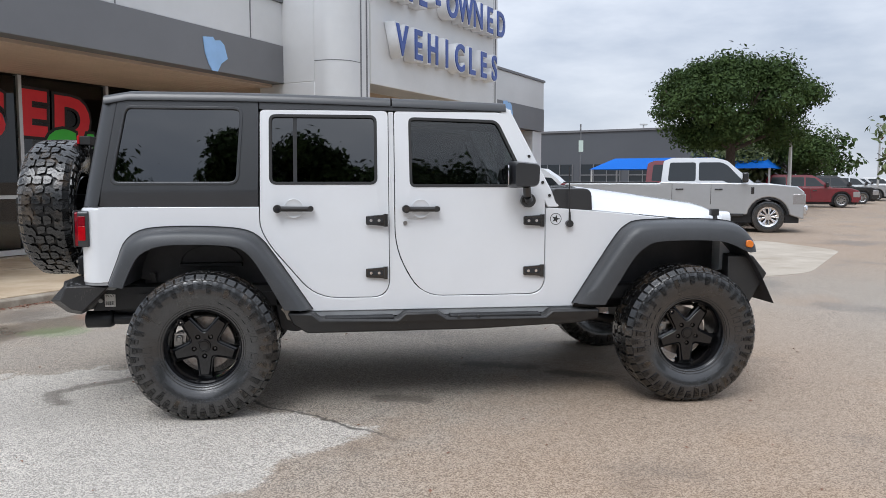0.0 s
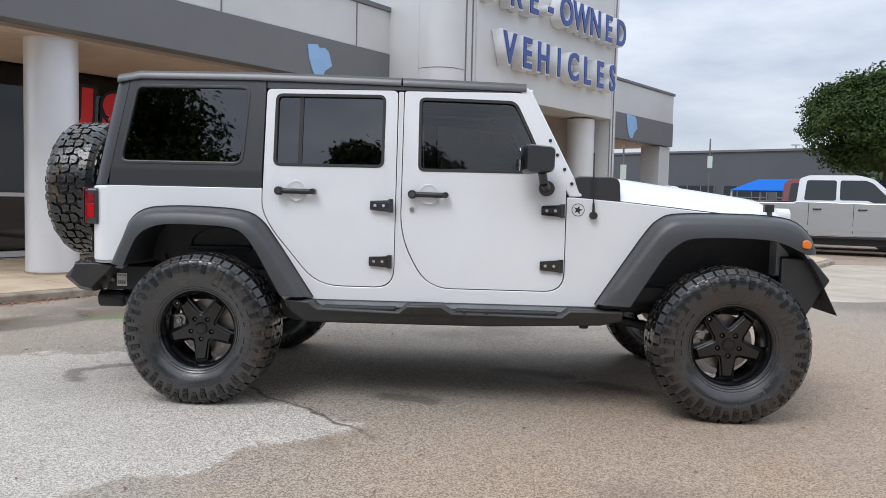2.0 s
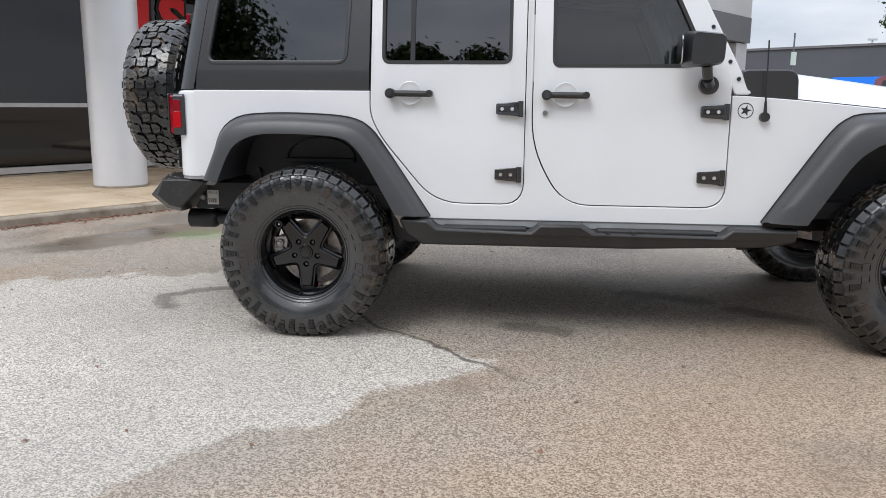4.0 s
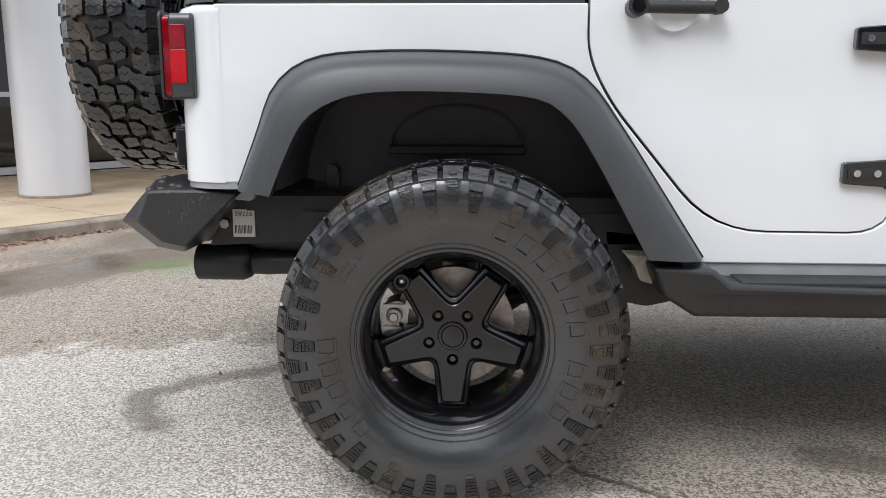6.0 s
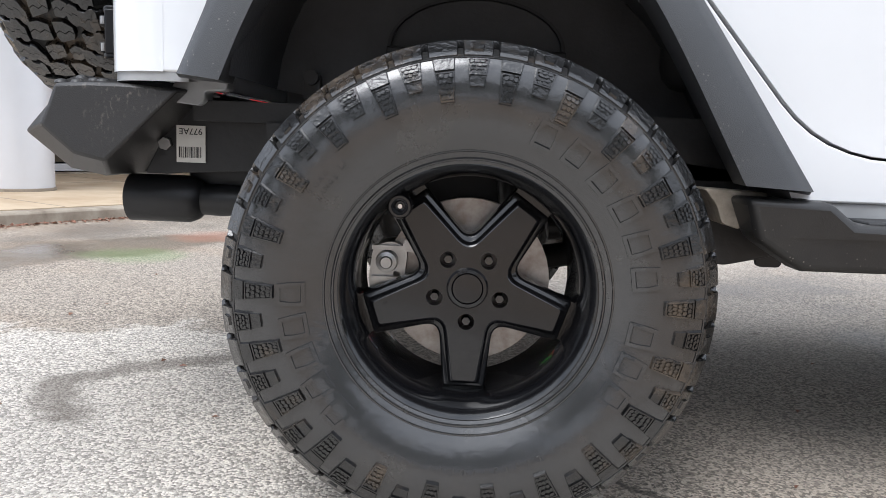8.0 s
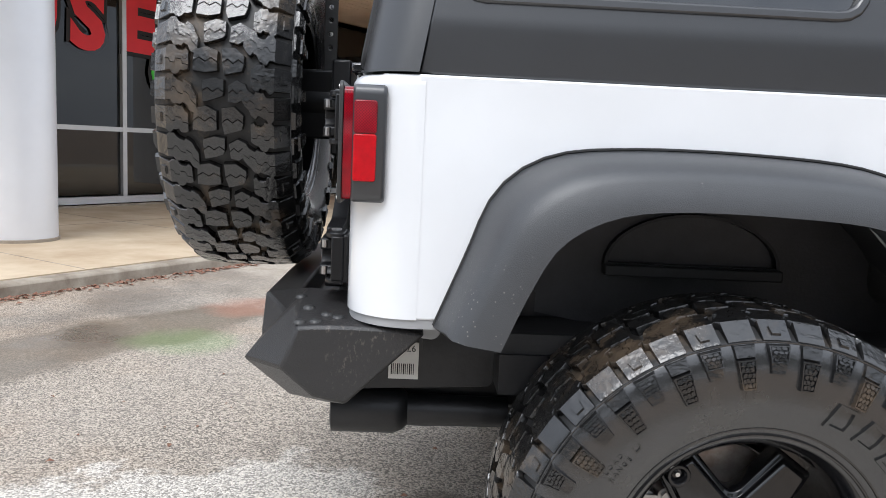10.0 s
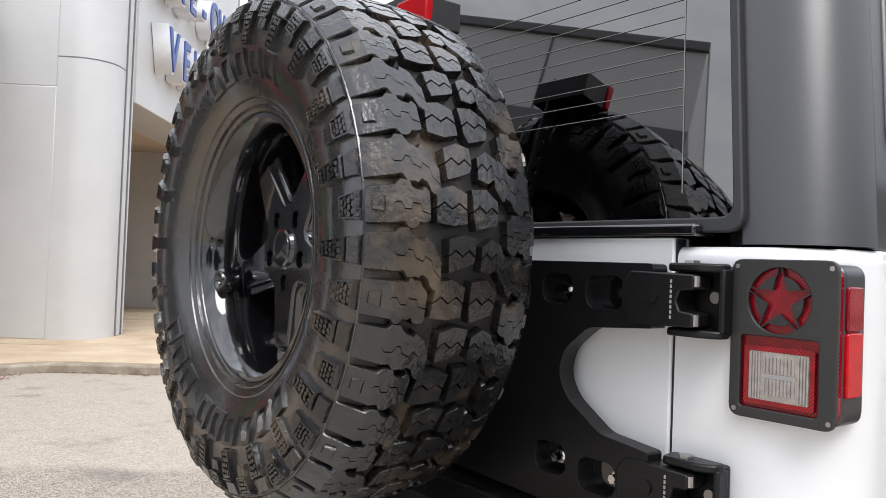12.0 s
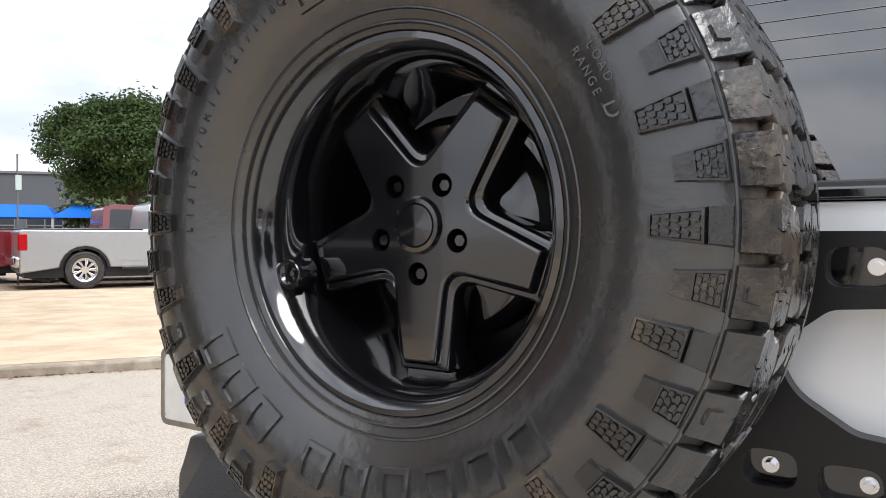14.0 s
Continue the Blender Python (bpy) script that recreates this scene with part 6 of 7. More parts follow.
    part("plate_rim", plate(rect(0.474, 0.786, 0.796, 0.954, 0.020), [rect(0.486, 0.774, 0.808, 0.942, 0.014)], -0.8475, -0.8425, "x"), "steel", np_, "thin bright plate surround", bevel=0.001)
    for i in range(6):
        part("plate_bar", boxes((-0.8468, -0.8452, 0.505 + i * 0.037, 0.527 + i * 0.037, 0.845, 0.905)), "blue", np_, "dark blue bar")
    # frame rails, axles, exhaust, floor
    for s in (-1, 1):
        ch = boxes((-0.62, 3.25, s * 0.40, s * 0.52, 0.53, 0.68))
        part("frame_rail", ch, "under", j, bevel=0.01)
        part("rail_bracket", plate(soft([(-0.69, 0.585), (-0.40, 0.60), (-0.36, 0.735), (-0.60, 0.755)], 0.01), (), s * 0.565, s * 0.59, "y"), "under", j, bevel=0.004)
    part("floor_pan", boxes((-0.40, 3.15, -0.70, 0.70, 0.62, 0.70), (-0.40, 0.9, -0.52, 0.52, 0.70, 0.86)), "under", j, "black floor pan")
    def bar(nm, p, q, r, n=12, lab=""):
        b2 = bmesh.new()
        rod(b2, p, q, r, n)
        return part(nm, b2, "under", j, lab)
    for x in (0.009, 2.949):
        a2 = bar("axle", (x, -0.80, 0.4195), (x, 0.80, 0.4195), 0.045, 14, "black solid axle")
        b2 = bmesh.new()
        rod(b2, (x - 0.14, 0.05, 0.4195), (x + 0.16, 0.05, 0.4195), 0.13, 18)
        part("differential", b2, "under", a2)
    for s in (-1, 1):
        for x in (0.02, 2.90):
            bar("spring", (x, s * 0.44, 0.45), (x, s * 0.44, 0.80), 0.055)
            bar("shock_absorber", (x + 0.10, s * 0.56, 0.40), (x + 0.03, s * 0.50, 0.92), 0.026)
        bar("control_arm", (0.05, s * 0.48, 0.40), (0.95, s * 0.42, 0.55), 0.028)
        bar("control_arm", (2.90, s * 0.48, 0.40), (2.10, s * 0.42, 0.52), 0.028)
        br = plate(soft([(-0.598, 0.735), (-0.530, 0.728), (-0.518, 0.738), (-0.518, 0.757), (-0.475, 0.759), (-0.470, 0.784), (-0.570, 0.786)], 0.008), (), s * 0.66, s * 0.715, "y")
        part("body_mount", br, "sill", j, "bare grey body mount bracket", bevel=0.004)
        br = plate(soft([(0.440, 0.610), (0.560, 0.605), (0.545, 0.585), (0.512, 0.572), (0.512, 0.535), (0.478, 0.545), (0.465, 0.580)], 0.008), (), s * 0.72, s * 0.80, "y")
        part("slider_mount", br, "mud", j, "muddy slider bracket", bevel=0.004)
    for s in (-1, 1):
        part("slider_end_plate", plate(soft([(0.40, 0.66), (0.58, 0.64), (0.62, 0.475), (0.52, 0.452), (0.43, 0.470)], 0.015), (), s * 0.655, s * 0.70, "y"), "under", j, "black slider end bracket", bevel=0.006)
        part("frame_skirt", boxes((0.42, 2.30, s * 0.47, s * 0.60, 0.458, 0.535)), "under", j, "black frame member behind the step", bevel=0.008)
        for x in (0.60, 1.05, 1.60, 2.15):
            part("slider_leg", plate(soft([(x, 0.545), (x + 0.09, 0.545), (x + 0.07, 0.44), (x + 0.02, 0.44)], 0.01), [disc_poly(x + 0.045, 0.475, 0.011, 12)], s * 0.600, s * 0.612, "y"), "under", j, "black step bracket")
    bar("drive_shaft", (0.25, 0.05, 0.44), (1.5, 0.05, 0.56), 0.04)
    part("skid_plate", boxes((1.10, 2.15, -0.35, 0.35, 0.45, 0.62)), "under", j, bevel=0.02)
    ex = bmesh.new()
    lathe([(0.0, -0.715), (0.044, -0.715), (0.046, -0.738), (0.052, -0.735), (0.052, -0.605), (0.044, -0.585), (0.034, -0.575), (0.036, -0.535), (0.034, -0.50), (0.032, -0.36), (0.0, -0.36)], 24, ex, "x", (0.0, -0.545, 0.530))
    part("exhaust_pipe", ex, "under", j, "sooty black exhaust tip")
    lb = part("frame_label", boxes((-0.618, -0.556, -0.5945, -0.5905, 0.612, 0.690)), "label", j, "white barcode label with printed code")
    bars = [(-0.613 + i * 0.0042, -0.613 + i * 0.0042 + (0.0016 if i % 3 else 0.0028), -0.5952, -0.5943, 0.622, 0.645) for i in range(12)]
    part("barcode", boxes(*bars), "ink", lb)
    part("label_print", words("977AE", 0.019, 0.0006, pose(-0.562, -0.5950, 0.684, 90, 180, 0)), "ink", lb)
    b = bmesh.new()
    rod(b, (-0.640, -0.585, 0.650), (-0.640, -0.605, 0.650), 0.014, 6)
    part("bracket_bolt", b, "steel", j, "yellowish zinc bolt")
    # cabin
    part("dashboard", boxes((1.78, 2.08, -0.64, 0.64, 0.98, 1.25)), "seat", j, "black dashboard", bevel=0.03, segs=3)
    part("cabin_floor", boxes((-0.55, 2.05, -0.69, 0.69, 0.70, 0.74)), "seat", j)
    for x in (1.15, 0.42):
        for y in (-0.37, 0.37):
            se = part("car_seat", boxes((x - 0.02, x + 0.48, y - 0.24, y + 0.24, 0.80, 0.98)), "seat", j, "dark cloth seat", bevel=0.05, segs=3)
            bk = boxes((x - 0.10, x + 0.04, y - 0.23, y + 0.23, 0.95, 1.52))
            for v in bk.verts:
                v.co.x -= 0.20 * (v.co.z - 0.95)
            part("seat_back", bk, "seat", se, bevel=0.05, segs=3)
            part("head_rest", boxes((x - 0.26, x - 0.15, y - 0.12, y + 0.12, 1.55, 1.72)), "seat", se, bevel=0.04, segs=3)
    sw = lathe([(0.19, -0.012), (0.19, 0.012), (0.165, 0.012), (0.165, -0.012)], 28, axis="x", close=True)
    part("steering_wheel", sw, "seat", j, m=pose(1.66, 0.37, 1.17, 0, 25, 0))
    rb2 = bmesh.new()
    for y in (-0.58, 0.58):
        pipe(rb2, [(1.80, y, 1.70), (1.05, y, 1.76), (0.35, y, 1.76), (-0.30, y, 1.72), (-0.45, y, 1.20)], 0.030, 10)
        pipe(rb2, [(1.08, y * 1.08, 0.80), (1.05, y, 1.76)], 0.034, 10)
    pipe(rb2, [(1.05, -0.58, 1.76), (1.05, 0.58, 1.76)], 0.030, 10)
    part("roll_bar", rb2, "seat", j, "padded black roll bar")
    return j


build_suv()


# ---------------------------------------------------------------- parked vehicles
def car_wheel(parent, x, y, r, w, rim):
    s = -1 if y < 0 else 1
    prof = [(r * 0.62, -w / 2 + 0.02), (r * 0.80, -w / 2), (r * 0.95, -w / 2 + 0.015), (r, -w / 2 + 0.05), (r, w / 2 - 0.05), (r * 0.95, w / 2 - 0.015), (r * 0.80, w / 2), (r * 0.62, w / 2 - 0.02)]
    t = part("wheel", lathe(prof, 36, centre=(x, y, r)), "rubber", parent, "black road tyre", smooth=40)
    face = y + s * (w / 2 - 0.03)
    rb = lathe([(r * 0.63, face + s * 0.01), (r * 0.58, face - s * 0.015), (r * 0.55, face - s * 0.09), (0.0, face - s * 0.09)], 32, centre=(x, 0, r))
    part("rim", rb, rim, t, "bright alloy rim", smooth=40)
    sp = bmesh.new()
    for k in range(9):
        for off in (-0.10, 0.10):
            a = 2 * math.pi * k / 9
            rod(sp, (x + r * 0.16 * math.cos(a), face - s * 0.02, r + r * 0.16 * math.sin(a)), (x + r * 0.57 * math.cos(a + off), face - s * 0.015, r + r * 0.57 * math.sin(a + off)), r * 0.045, 6, r * 0.060)
    rod(sp, (x, face - s * 0.05, r), (x, face + s * 0.005, r), r * 0.20, 16)
    lathe([(r * 0.50, face - s * 0.02), (r * 0.56, face + s * 0.004), (r * 0.63, face + s * 0.012), (r * 0.64, face - s * 0.02)], 32, sp, "y", (x, 0, r))
    part("spokes", sp, rim, t)


def parked_car(name, label, m, paint, body, cab, panes, wheelbase, r, half, cab_half, rim="chrome", bed=None, tw=0.27):
    """A parked vehicle: a side profile with cut wheel arches, a tapered cabin, panes, lamps, bumpers and wheels."""
    v = thing(name, label, "truck" if "truck" in name else ("van" if "van" in name else "car"), m, group="parked vehicles")

    def arch(cx):
        return [(cx + (r + 0.10) * math.cos(a), r + (r + 0.10) * math.sin(a)) for a in [math.pi * (1.06 - 1.12 * i / 12) for i in range(13)]]
    low = 0.36 if r > 0.36 else 0.26
    outline = [(body[0][0], low)] + [p for p in arch(0.0) if p[1] > low] + [p for p in arch(wheelbase) if p[1] > low] + [(body[-1][0], low)] + list(body[::-1])
    bm = plate(outline, (), -half, half, "y")
    part("body", bm, paint, v, "", smooth=30, bevel=0.035, m=None)
    part("underbody", boxes((body[0][0] + 0.1, body[-1][0] - 0.1, -half + 0.12, half - 0.12, low - 0.10, 0.75 if bed is None else 0.70)), "under", v)
    # cabin: tapered upwards
    zb = min(z for x, z in cab)
    zt = max(z for x, z in cab)
    cb = plate(soft(cab, 0.06, 3), (), -1, 1, "y")
    for q in cb.verts:
        f = (q.co.z - zb) / (zt - zb)
        q.co.y *= half - 0.02 - (half - 0.02 - cab_half) * f
    part("cabin", cb, paint, v, bevel=0.02)
    for pane in panes:
        for s in (-1, 1):
            pb = plate(soft(pane, 0.055, 3), (), 0.0, 1.0, "y")
            for q in pb.verts:
                f = (q.co.z - zb) / (zt - zb)
                q.co.y = s * (half - 0.02 - (half - 0.02 - cab_half) * f + (0.006 if q.co.y > 0.5 else -0.02))
            part("side_window", pb, "darkglass", v, "dark side window")
    fx = max(cab, key=lambda p: p[0])
    top = max((p for p in cab if p[1] > zt - 0.02), key=lambda p: p[0])
    ws = loft([[(fx[0] + 0.012, y, fx[1] + 0.03) for y in (-half + 0.10, half - 0.10)], [(top[0] + 0.025, y, top[1] - 0.05) for y in (-cab_half + 0.06, cab_half - 0.06)]])
    part("windscreen", ws, "darkglass", v)
    for cx in (0.0, wheelbase):
        for s in (-1, 1):
            car_wheel(v, cx, s * (half - tw / 2 - 0.01), r, tw, rim)
            lip = [(p[0], p[1]) for p in arch(cx) if p[1] > low]
            inner = [(cx + (p[0] - cx) * 0.90, r + (p[1] - r) * 0.90) for p in lip]
            part("arch_shadow", plate(lip + inner[::-1], (), s * (half - 0.30), s * (half - 0.02), "y"), "under", v)
    x1 = body[-1][0]
    x0 = body[0][0]
    part("front_bumper", boxes((x1 - 0.25, x1 + 0.10, -half + 0.03, half - 0.03, low + 0.10, low + 0.38)), "chrome" if "truck" in name else paint, v, bevel=0.05)
    part("rear_bumper", boxes((x0 - 0.10, x0 + 0.15, -half + 0.03, half - 0.03, low + 0.12, low + 0.36)), "chrome" if "truck" in name else paint, v, bevel=0.05)
    zf = body[-1][1]
    part("grille", boxes((x1 - 0.05, x1 + 0.03, -half * 0.62, half * 0.62, low + 0.40, zf - 0.06)), "black_paint", v, bevel=0.02)
    for i in range(3):
        z = low + 0.46 + i * (zf - low - 0.58) / 3
        part("grille_bar", boxes((x1 + 0.02, x1 + 0.06, -half * 0.60, half * 0.60, z, z + 0.05)), "chrome", v)
    for s in (-1, 1):
        part("headlight", boxes((x1 - 0.28, x1 + 0.035, s * half * 0.64, s * (half + 0.006), zf - 0.33, zf - 0.05)), "clearlens", v, "clear headlight", bevel=0.02)
        zt2 = body[0][1]
        part("taillight", boxes((x0 - 0.02, x0 + 0.16, s * (half - 0.14), s * (half + 0.006), zt2 - 0.42, zt2 - 0.06)), "red", v, "red taillight", bevel=0.02)
        mx = fx[0] - 0.28
        part("mirror", boxes((mx - 0.06, mx + 0.09, s * (half + 0.06), s * (half + 0.27), zb + 0.05, zb + 0.30)), "black_paint", v, bevel=0.03)
    for hx in (wheelbase - 1.35, wheelbase - 2.35):
        for s in (-1, 1):
            part("door_handle", boxes((hx, hx + 0.20, s * (half - 0.01), s * (half + 0.03), zb - 0.16, zb - 0.12)), "black_paint", v, bevel=0.008)
            part("door_gap", boxes((hx - 0.10, hx - 0.088, s * (half - 0.01), s * (half + 0.002), low + 0.20, zb)), "black_paint", v)
    return v


def pickup(name, label, m, paint):
    body = [(-1.28, 1.27), (-1.20, 1.30), (1.28, 1.30), (1.32, 1.34), (3.55, 1.30), (4.05, 1.30), (4.75, 1.22), (4.92, 1.08)]
    cab = [(1.32, 1.28), (3.72, 1.28), (3.02, 1.90), (2.70, 1.985), (1.60, 1.985), (1.38, 1.90)]
    panes = [[(1.50, 1.36), (2.22, 1.36), (2.22, 1.86), (1.55, 1.86)], [(2.30, 1.37), (2.92, 1.37), (3.02, 1.315), (3.46, 1.315), (3.02, 1.79), (2.86, 1.86), (2.30, 1.86)]]
    v = parked_car(name, label, m, paint, body, cab, panes, 4.06, 0.42, 1.0, 0.80)
    for s in (-1, 1):
        part("bed_rail", boxes((-1.20, 1.22, s * 0.90, s * 0.99, 1.30, 1.335)), "black_paint", v, bevel=0.01)
        part("running_board", boxes((0.75, 3.45, s * 0.90, s * 1.02, 0.42, 0.50)), "black_paint", v, bevel=0.02)
        part("fender_vent", boxes((3.62, 3.70, s * 0.99, s * 1.012, 1.02, 1.20)), "black_paint", v, "black fender vent", bevel=0.008)
        part("lower_trim", boxes((0.62, 3.50, s * 0.995, s * 1.008, 0.62, 0.74)), "truck", v)
    return v


def sport_utility(name, label, m, paint):
    body = [(-0.85, 0.95), (-0.80, 1.02), (2.25, 1.02), (3.25, 0.98), (3.60, 0.86)]
    cab = [(-0.84, 1.0), (2.35, 1.0), (1.72, 1.50), (1.40, 1.66), (-0.45, 1.68), (-0.72, 1.56)]
    panes = [[(-0.60, 1.08), (0.18, 1.08), (0.18, 1.54), (-0.48, 1.54)], [(0.26, 1.08), (1.05, 1.08), (1.05, 1.54), (0.26, 1.54)], [(1.12, 1.08), (2.0, 1.08), (1.55, 1.50), (1.12, 1.54)]]
    return parked_car(name, label, m, paint, body, cab, panes, 2.80, 0.36, 0.93, 0.72, "steel", tw=0.24)


def cargo_van(name, label, m):
    body = [(-0.95, 1.30), (-0.90, 1.36), (2.2, 1.36), (3.55, 1.30), (4.05, 1.16), (4.25, 0.98)]
    cab = [(-0.95, 1.30), (3.60, 1.30), (2.75, 2.05), (2.20, 2.42), (-0.70, 2.50), (-0.92, 2.35)]
    panes = [[(2.0, 1.42), (3.20, 1.42), (2.62, 1.98), (2.0, 2.02)]]
    v = parked_car(name, label, m, "van_white", body, cab, panes, 3.30, 0.36, 1.0, 0.86, "steel", tw=0.24)
    for s in (-1, 1):
        part("side_stripe", plate([(-0.6, 0.75), (2.6, 0.62), (2.9, 0.80), (1.6, 1.05), (-0.6, 1.28)], (), s * 0.99, s * 1.006, "y"), "artred", v, "red livery patch")
        part("side_stripe", plate([(-0.6, 0.55), (2.8, 0.50), (2.6, 0.61), (-0.6, 0.74)], (), s * 0.99, s * 1.006, "y"), "blue", v, "blue livery patch")
        part("livery_bar", plate([(-0.5, 1.40), (1.5, 1.40), (1.5, 1.62), (-0.5, 1.62)], (), s * 0.955, s * 0.99, "y"), "blue", v, "blue lettering block")
    return v


YAW = -23.3
pickup("pickup_truck", "silver four-door pickup truck parked in front of the oak", pose(8.58, 16.28, 0, 0, 0, YAW), "truck")
pickup("pickup_truck", "maroon pickup truck parked behind the silver one", pose(9.25, 19.05, 0, 0, 0, YAW), "maroon")
cargo_van("cargo_van", "small white van with red and blue livery behind the pickups", pose(6.4, 21.95, 0, 0, 0, YAW) @ Matrix.Scale(0.74, 4))
for k, (x, y, paint, lab) in enumerate(((23.6, 33.0, "maroon", "maroon sport utility parked in the far row"), (28.6, 38.4, "black_paint", "black sport utility parked in the far row"), (34.8, 45.6, "truck", "silver sport utility parked in the far row"), (45.0, 59.0, "truck", "silver sport utility far down the row"), (50.5, 64.0, "van_white", "white sport utility far down the row"))):
    sport_utility("parked_suv", lab, pose(x, y, 0, 0, 0, YAW), paint)


# the row across the lot, mirrored in the shop glass
for x, y, paint, lab in ((-9.5, -10.5, "truck", "silver sport utility parked across the lot"), (-5.6, -13.0, "black_paint", "black sport utility parked across the lot"), (-1.2, -15.5, "van_white", "white sport utility parked across the lot")):
    sport_utility("parked_suv", lab, pose(x, y, 0, 0, 0, 57), paint)


# ---------------------------------------------------------------- trees
def tree(name, label, at, height, spread, trunk_h, leaf="leaf", seed=1, count=7000, size=0.16, group="trees", lobe_count=40):
    """Tapered trunk, forking limbs and a ragged crown of many small leaf clumps."""
    rnd = random.Random(seed)
    t = thing(name, label, "tree", Matrix.Translation(at), group=group)
    bm = bmesh.new()
    r0 = height * 0.035
    pts = [Vector((0, 0, 0)), Vector((rnd.uniform(-.08, .08), rnd.uniform(-.08, .08), trunk_h * 0.5)), Vector((rnd.uniform(-.15, .15), rnd.uniform(-.15, .15), trunk_h))]
    for i in range(2):
        rod(bm, pts[i], pts[i + 1], r0 * (1.15 - 0.2 * i), 10, r0 * (0.95 - 0.2 * i))
    tips = []
    for k in range(8):
        a = 2 * math.pi * k / 8 + rnd.uniform(-0.3, 0.3)
        rise = rnd.uniform(0.25, 0.75)
        p = pts[-1] - Vector((0, 0, rnd.uniform(0, trunk_h * 0.25)))
        d = Vector((math.cos(a), math.sin(a), rise)).normalized()
        q = p + d * spread * 0.28
        e = q + (d + Vector((rnd.uniform(-.3, .3), rnd.uniform(-.3, .3), 0.35))).normalized() * spread * 0.22
        rod(bm, p, q, r0 * 0.45, 7, r0 * 0.28)
        rod(bm, q, e, r0 * 0.28, 6, r0 * 0.10)
        tips += [q, e]
        for j in range(2):
            f = q + (d + Vector((rnd.uniform(-.8, .8), rnd.uniform(-.8, .8), rnd.uniform(0, .6)))).normalized() * spread * 0.2
            rod(bm, q, f, r0 * 0.16, 5, r0 * 0.06)
            tips.append(f)
    part("trunk", bm, "bark", t, "dark bark trunk with forking limbs")
    cz, rz = (height + trunk_h * 0.75) / 2, (height - trunk_h * 0.75) / 2
    lobes = []
    for k in range(lobe_count):
        a, u = rnd.uniform(0, 2 * math.pi), rnd.uniform(-0.85, 1.0)
        w = math.sqrt(max(0.0, 1 - (u * 0.88) ** 2)) * rnd.uniform(0.35, 0.93)
        big = rnd.uniform(0.75, 1.3) * spread * 0.52 / math.sqrt(lobe_count) * 1.85
        lobes.append((Vector((math.cos(a) * w * spread / 2, math.sin(a) * w * spread / 2, cz + u * rz * 0.84)), big))
    verts, faces = [], []
    for k in range(count):
        c, r = lobes[rnd.randrange(len(lobes))]
        d = Vector((rnd.gauss(0, 1), rnd.gauss(0, 1), rnd.gauss(0, 1))).normalized()
        p = c + Vector((d.x, d.y, d.z * 0.70)) * r * rnd.uniform(0.25, 1.15) ** 0.7
        if rnd.random() < 0.06:
            p += d * r * 0.35
        n = (d + Vector((rnd.gauss(0, .7), rnd.gauss(0, .7), rnd.gauss(0.35, .6)))).normalized()
        u = n.orthogonal().normalized()
        u.rotate(Matrix.Rotation(rnd.uniform(0, 6.28), 3, n))
        v = n.cross(u)
        s = size * rnd.uniform(0.55, 1.35)
        i = len(verts)
        verts += [tuple(p - u * s), tuple(p - v * s * 0.5 + n * s * 0.15), tuple(p + u * s), tuple(p + v * s * 0.5 + n * s * 0.15)]
        faces.append((i, i + 1, i + 2, i + 3))
    me = bpy.data.meshes.new("crown")
    me.from_pydata(verts, [], faces)
    tagged(part("crown", me, leaf, t, "dense ragged leaf crown"), kind="stuff")
    return t


tree("oak_tree", "big dense dark green live oak behind the pickup trucks", (18.0, 27.6, 0), 6.75, 7.3, 3.5, seed=4, count=60000, size=0.080, lobe_count=95)
tree("oak_tree", "small yellow-green tree beside the big oak", (21.6, 34.6, 0), 4.6, 5.2, 1.6, "leaf2", 9, 6000, 0.15)
tree("oak_tree", "dark oak further along the parking row", (24.6, 33.6, 0), 4.3, 4.4, 1.9, "leaf", 12, 12000, 0.09)
for k, (x, y, h, w, lf) in enumerate(((40, 42, 6.0, 8, "leaf2"), (52, 50, 6.5, 9, "leaf"), (60, 66, 7, 10, "rustleaf"), (72, 64, 7, 11, "rustleaf"), (86, 80, 8, 12, "leaf2"), (100, 86, 9, 13, "leaf"), (46, 66, 6, 9, "leaf"))):
    tree("far_tree", "leafy tree at the far edge of the lot", (x, y, 0), h, w, h * 0.3, lf, 30 + k, 2600, 0.30)
# oaks along the street behind the camera, seen in the window reflections
for k, (x, y, h, w) in enumerate(((-10.0, -20, 10.0, 8.6), (-1.0, -20, 8.7, 4.8), (3.6, -21, 7.4, 6.0), (9.5, -20, 7.2, 8.0), (17, -23, 8, 10), (-20, -17, 8, 10), (22, -12, 5.5, 7.5), (30, -6, 6, 8))):
    tree("street_oak", "street oak across the lot", (x, y, 0), h, w, h * 0.33, "leaf", 50 + k, 34000 if k < 4 else 14000, 0.13 if k < 4 else 0.16)


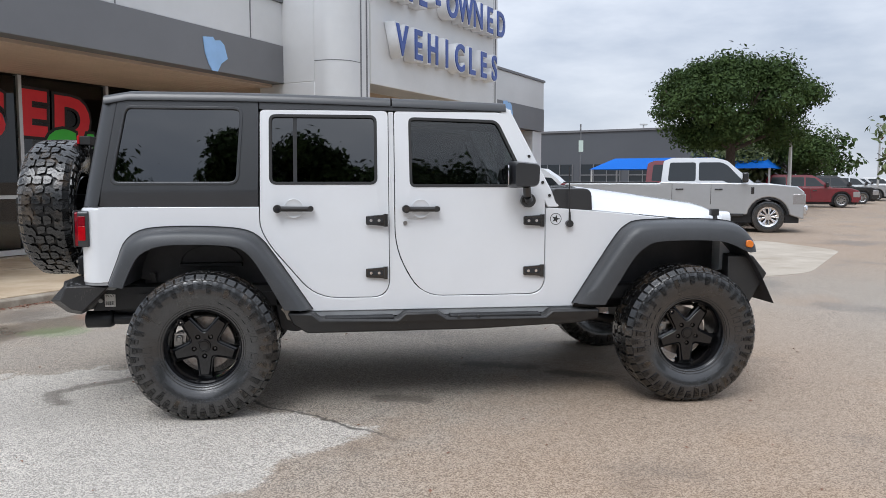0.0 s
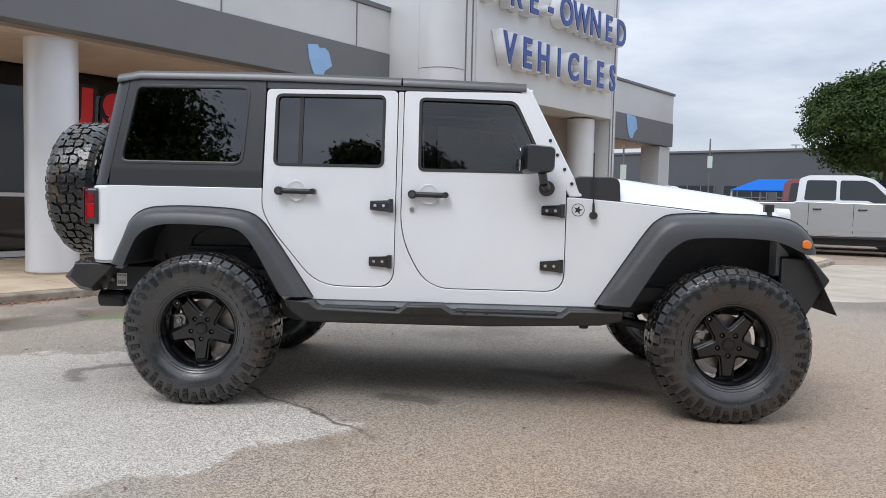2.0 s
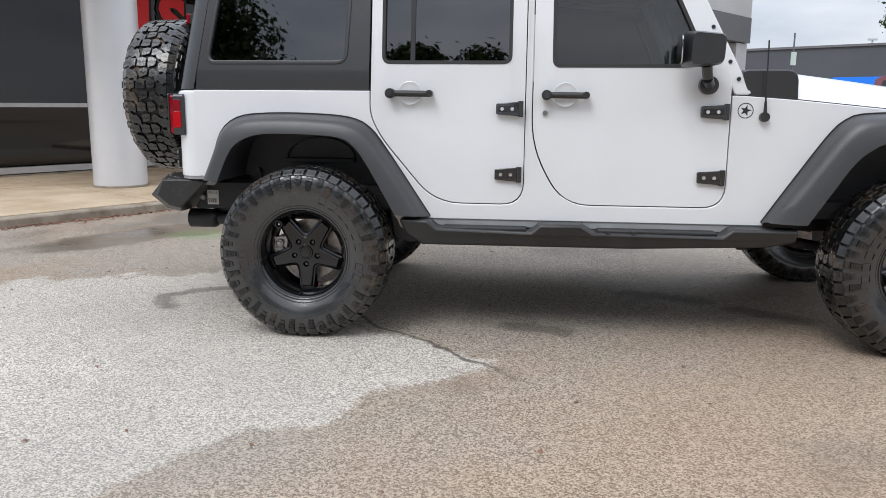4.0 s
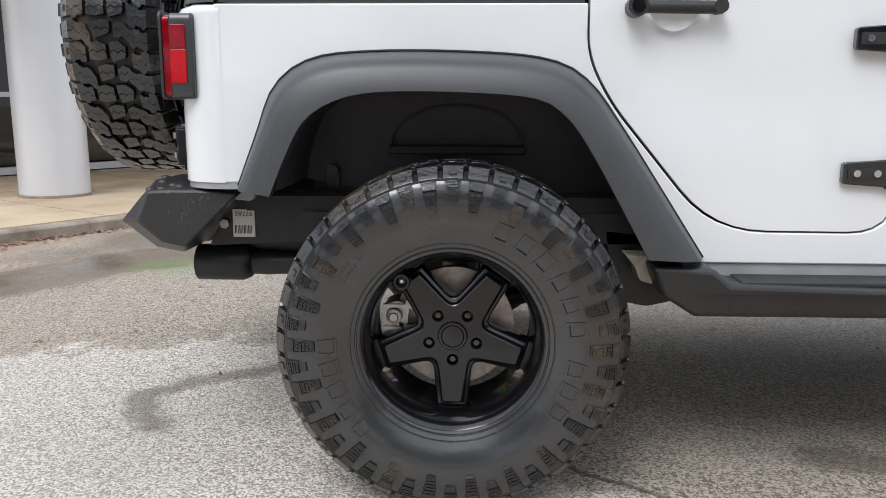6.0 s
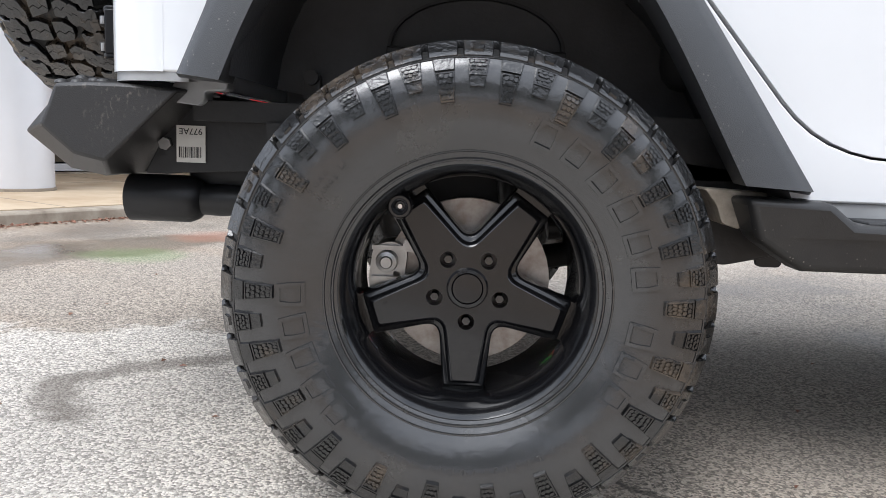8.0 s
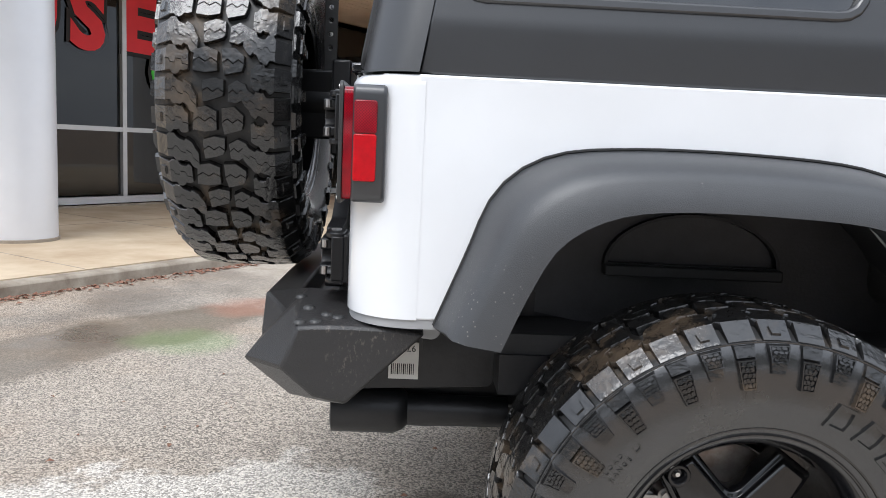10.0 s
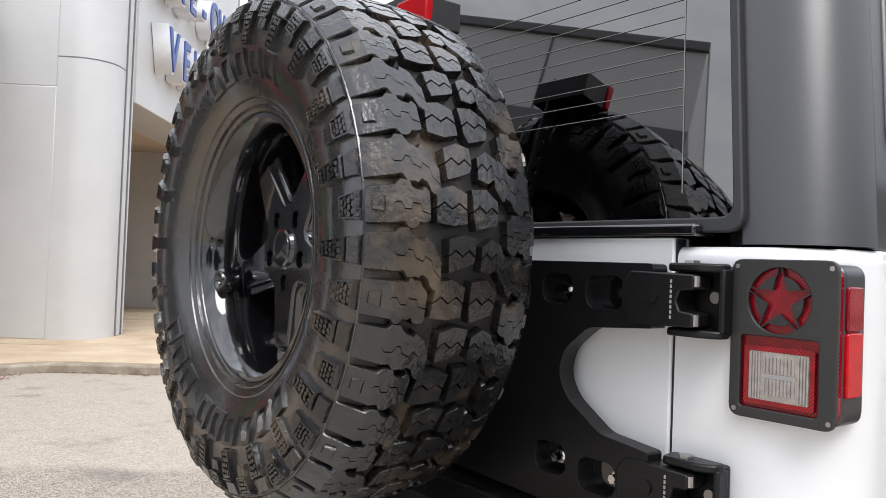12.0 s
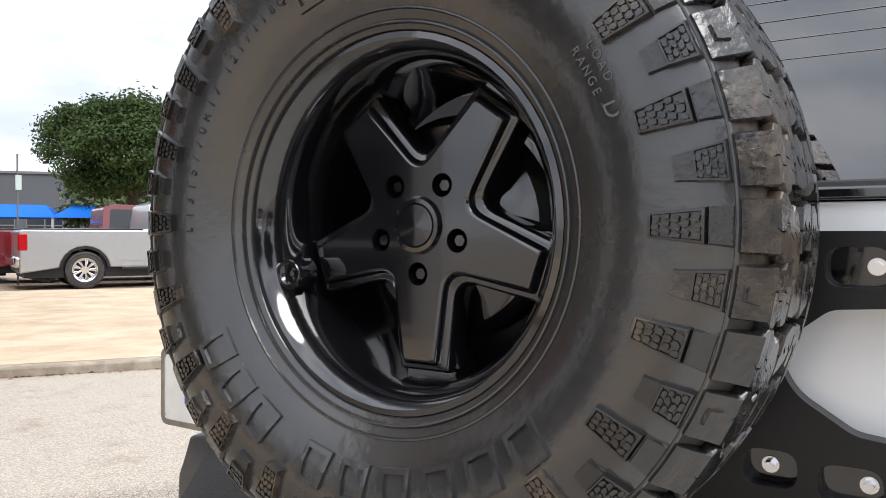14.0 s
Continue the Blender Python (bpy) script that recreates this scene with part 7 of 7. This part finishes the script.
# ---------------------------------------------------------------- far building, canopies, poles
def far_side():
    a, b = Vector((6.0, 63.5)), Vector((29.2, 44.94))
    d = (b - a)
    ang = math.atan2(d.y, d.x)
    m = Matrix.Translation((a.x, a.y, 0)) @ Matrix.Rotation(ang, 4, "Z")
    n = thing("far_building", "long slate-grey showroom with dark windows across the lot", "building", m, kind="structure")
    L = d.length
    part("wall", boxes((0, L, 0, 14, 0.0, 5.05)), "greybuild", n)
    part("coping", boxes((-0.1, L + 0.1, -0.12, 14, 5.05, 5.2)), "fascia", n)
    for i in range(9):
        x0 = 1.5 + i * 3.8
        if x0 + 3 > L:
            break
        w = part("window", boxes((x0, x0 + 3.2, -0.04, 0.3, 0.3, 2.6)), "darkglass", n, "dark window bay")
        for k in range(4):
            part("frame", boxes((x0 + k * 1.045, x0 + k * 1.045 + 0.07, -0.10, -0.03, 0.3, 2.6)), "fascia", w)
        part("frame", boxes((x0, x0 + 3.2, -0.10, -0.03, 1.75, 1.83)), "fascia", w)
    for x, y in ((17.6, 36.6), (21.2, 33.8)):
        c = thing("shade_canopy", "bright blue fabric shade canopy on posts", "canopy", pose(x, y, 0, 0, 0, math.degrees(ang)), group="blue canopies")
        top = loft([[(-2.4, -2.2, 1.98), (2.4, -2.2, 1.98)], [(-1.7, 0, 2.62), (1.7, 0, 2.62)], [(-2.4, 2.2, 1.98), (2.4, 2.2, 1.98)]])
        put(top, [(-2.4, -2.2, 1.98), (-1.7, 0, 2.62), (-2.4, 2.2, 1.98), (2.4, -2.2, 1.98), (1.7, 0, 2.62), (2.4, 2.2, 1.98)], [(0, 1, 2), (3, 4, 5)])
        part("fabric", top, "canopyblue", c, smooth=0)
        for px in (-2.3, 2.3):
            for py in (-2.1, 2.1):
                b2 = bmesh.new()
                rod(b2, (px, py, 0), (px, py, 2.0), 0.05, 8)
                part("post", b2, "pole", c)
    for x, y, h in ((20.8, 27.5, 4.2), (41, 49, 5.5), (26.0, 58.0, 6)):
        p = thing("light_pole", "pale steel light pole in the lot", "pole", Matrix.Translation((x, y, 0)), group="poles")
        b2 = bmesh.new()
        rod(b2, (0, 0, 0), (0, 0, h), 0.09, 10, 0.06)
        part("shaft", b2, "pole", p)
        part("lamp_head", boxes((-0.3, 0.3, -0.12, 0.12, h, h + 0.12)), "pole", p)
    for x, y, h in ((8.1, 17.95, 3.1), (4.9, 13.8, 2.6)):
        p = thing("sign_post", "thin weathered post with a small pale sign", "sign", Matrix.Translation((x, y, 0)), group="poles")
        b2 = bmesh.new()
        rod(b2, (0, 0, 0), (0, 0, h), 0.022, 8)
        part("post", b2, "fascia", p)
        part("sign_plate", boxes((-0.07, 0.07, -0.05, -0.035, h - 0.85, h - 0.50)), "screen", p)


far_side()
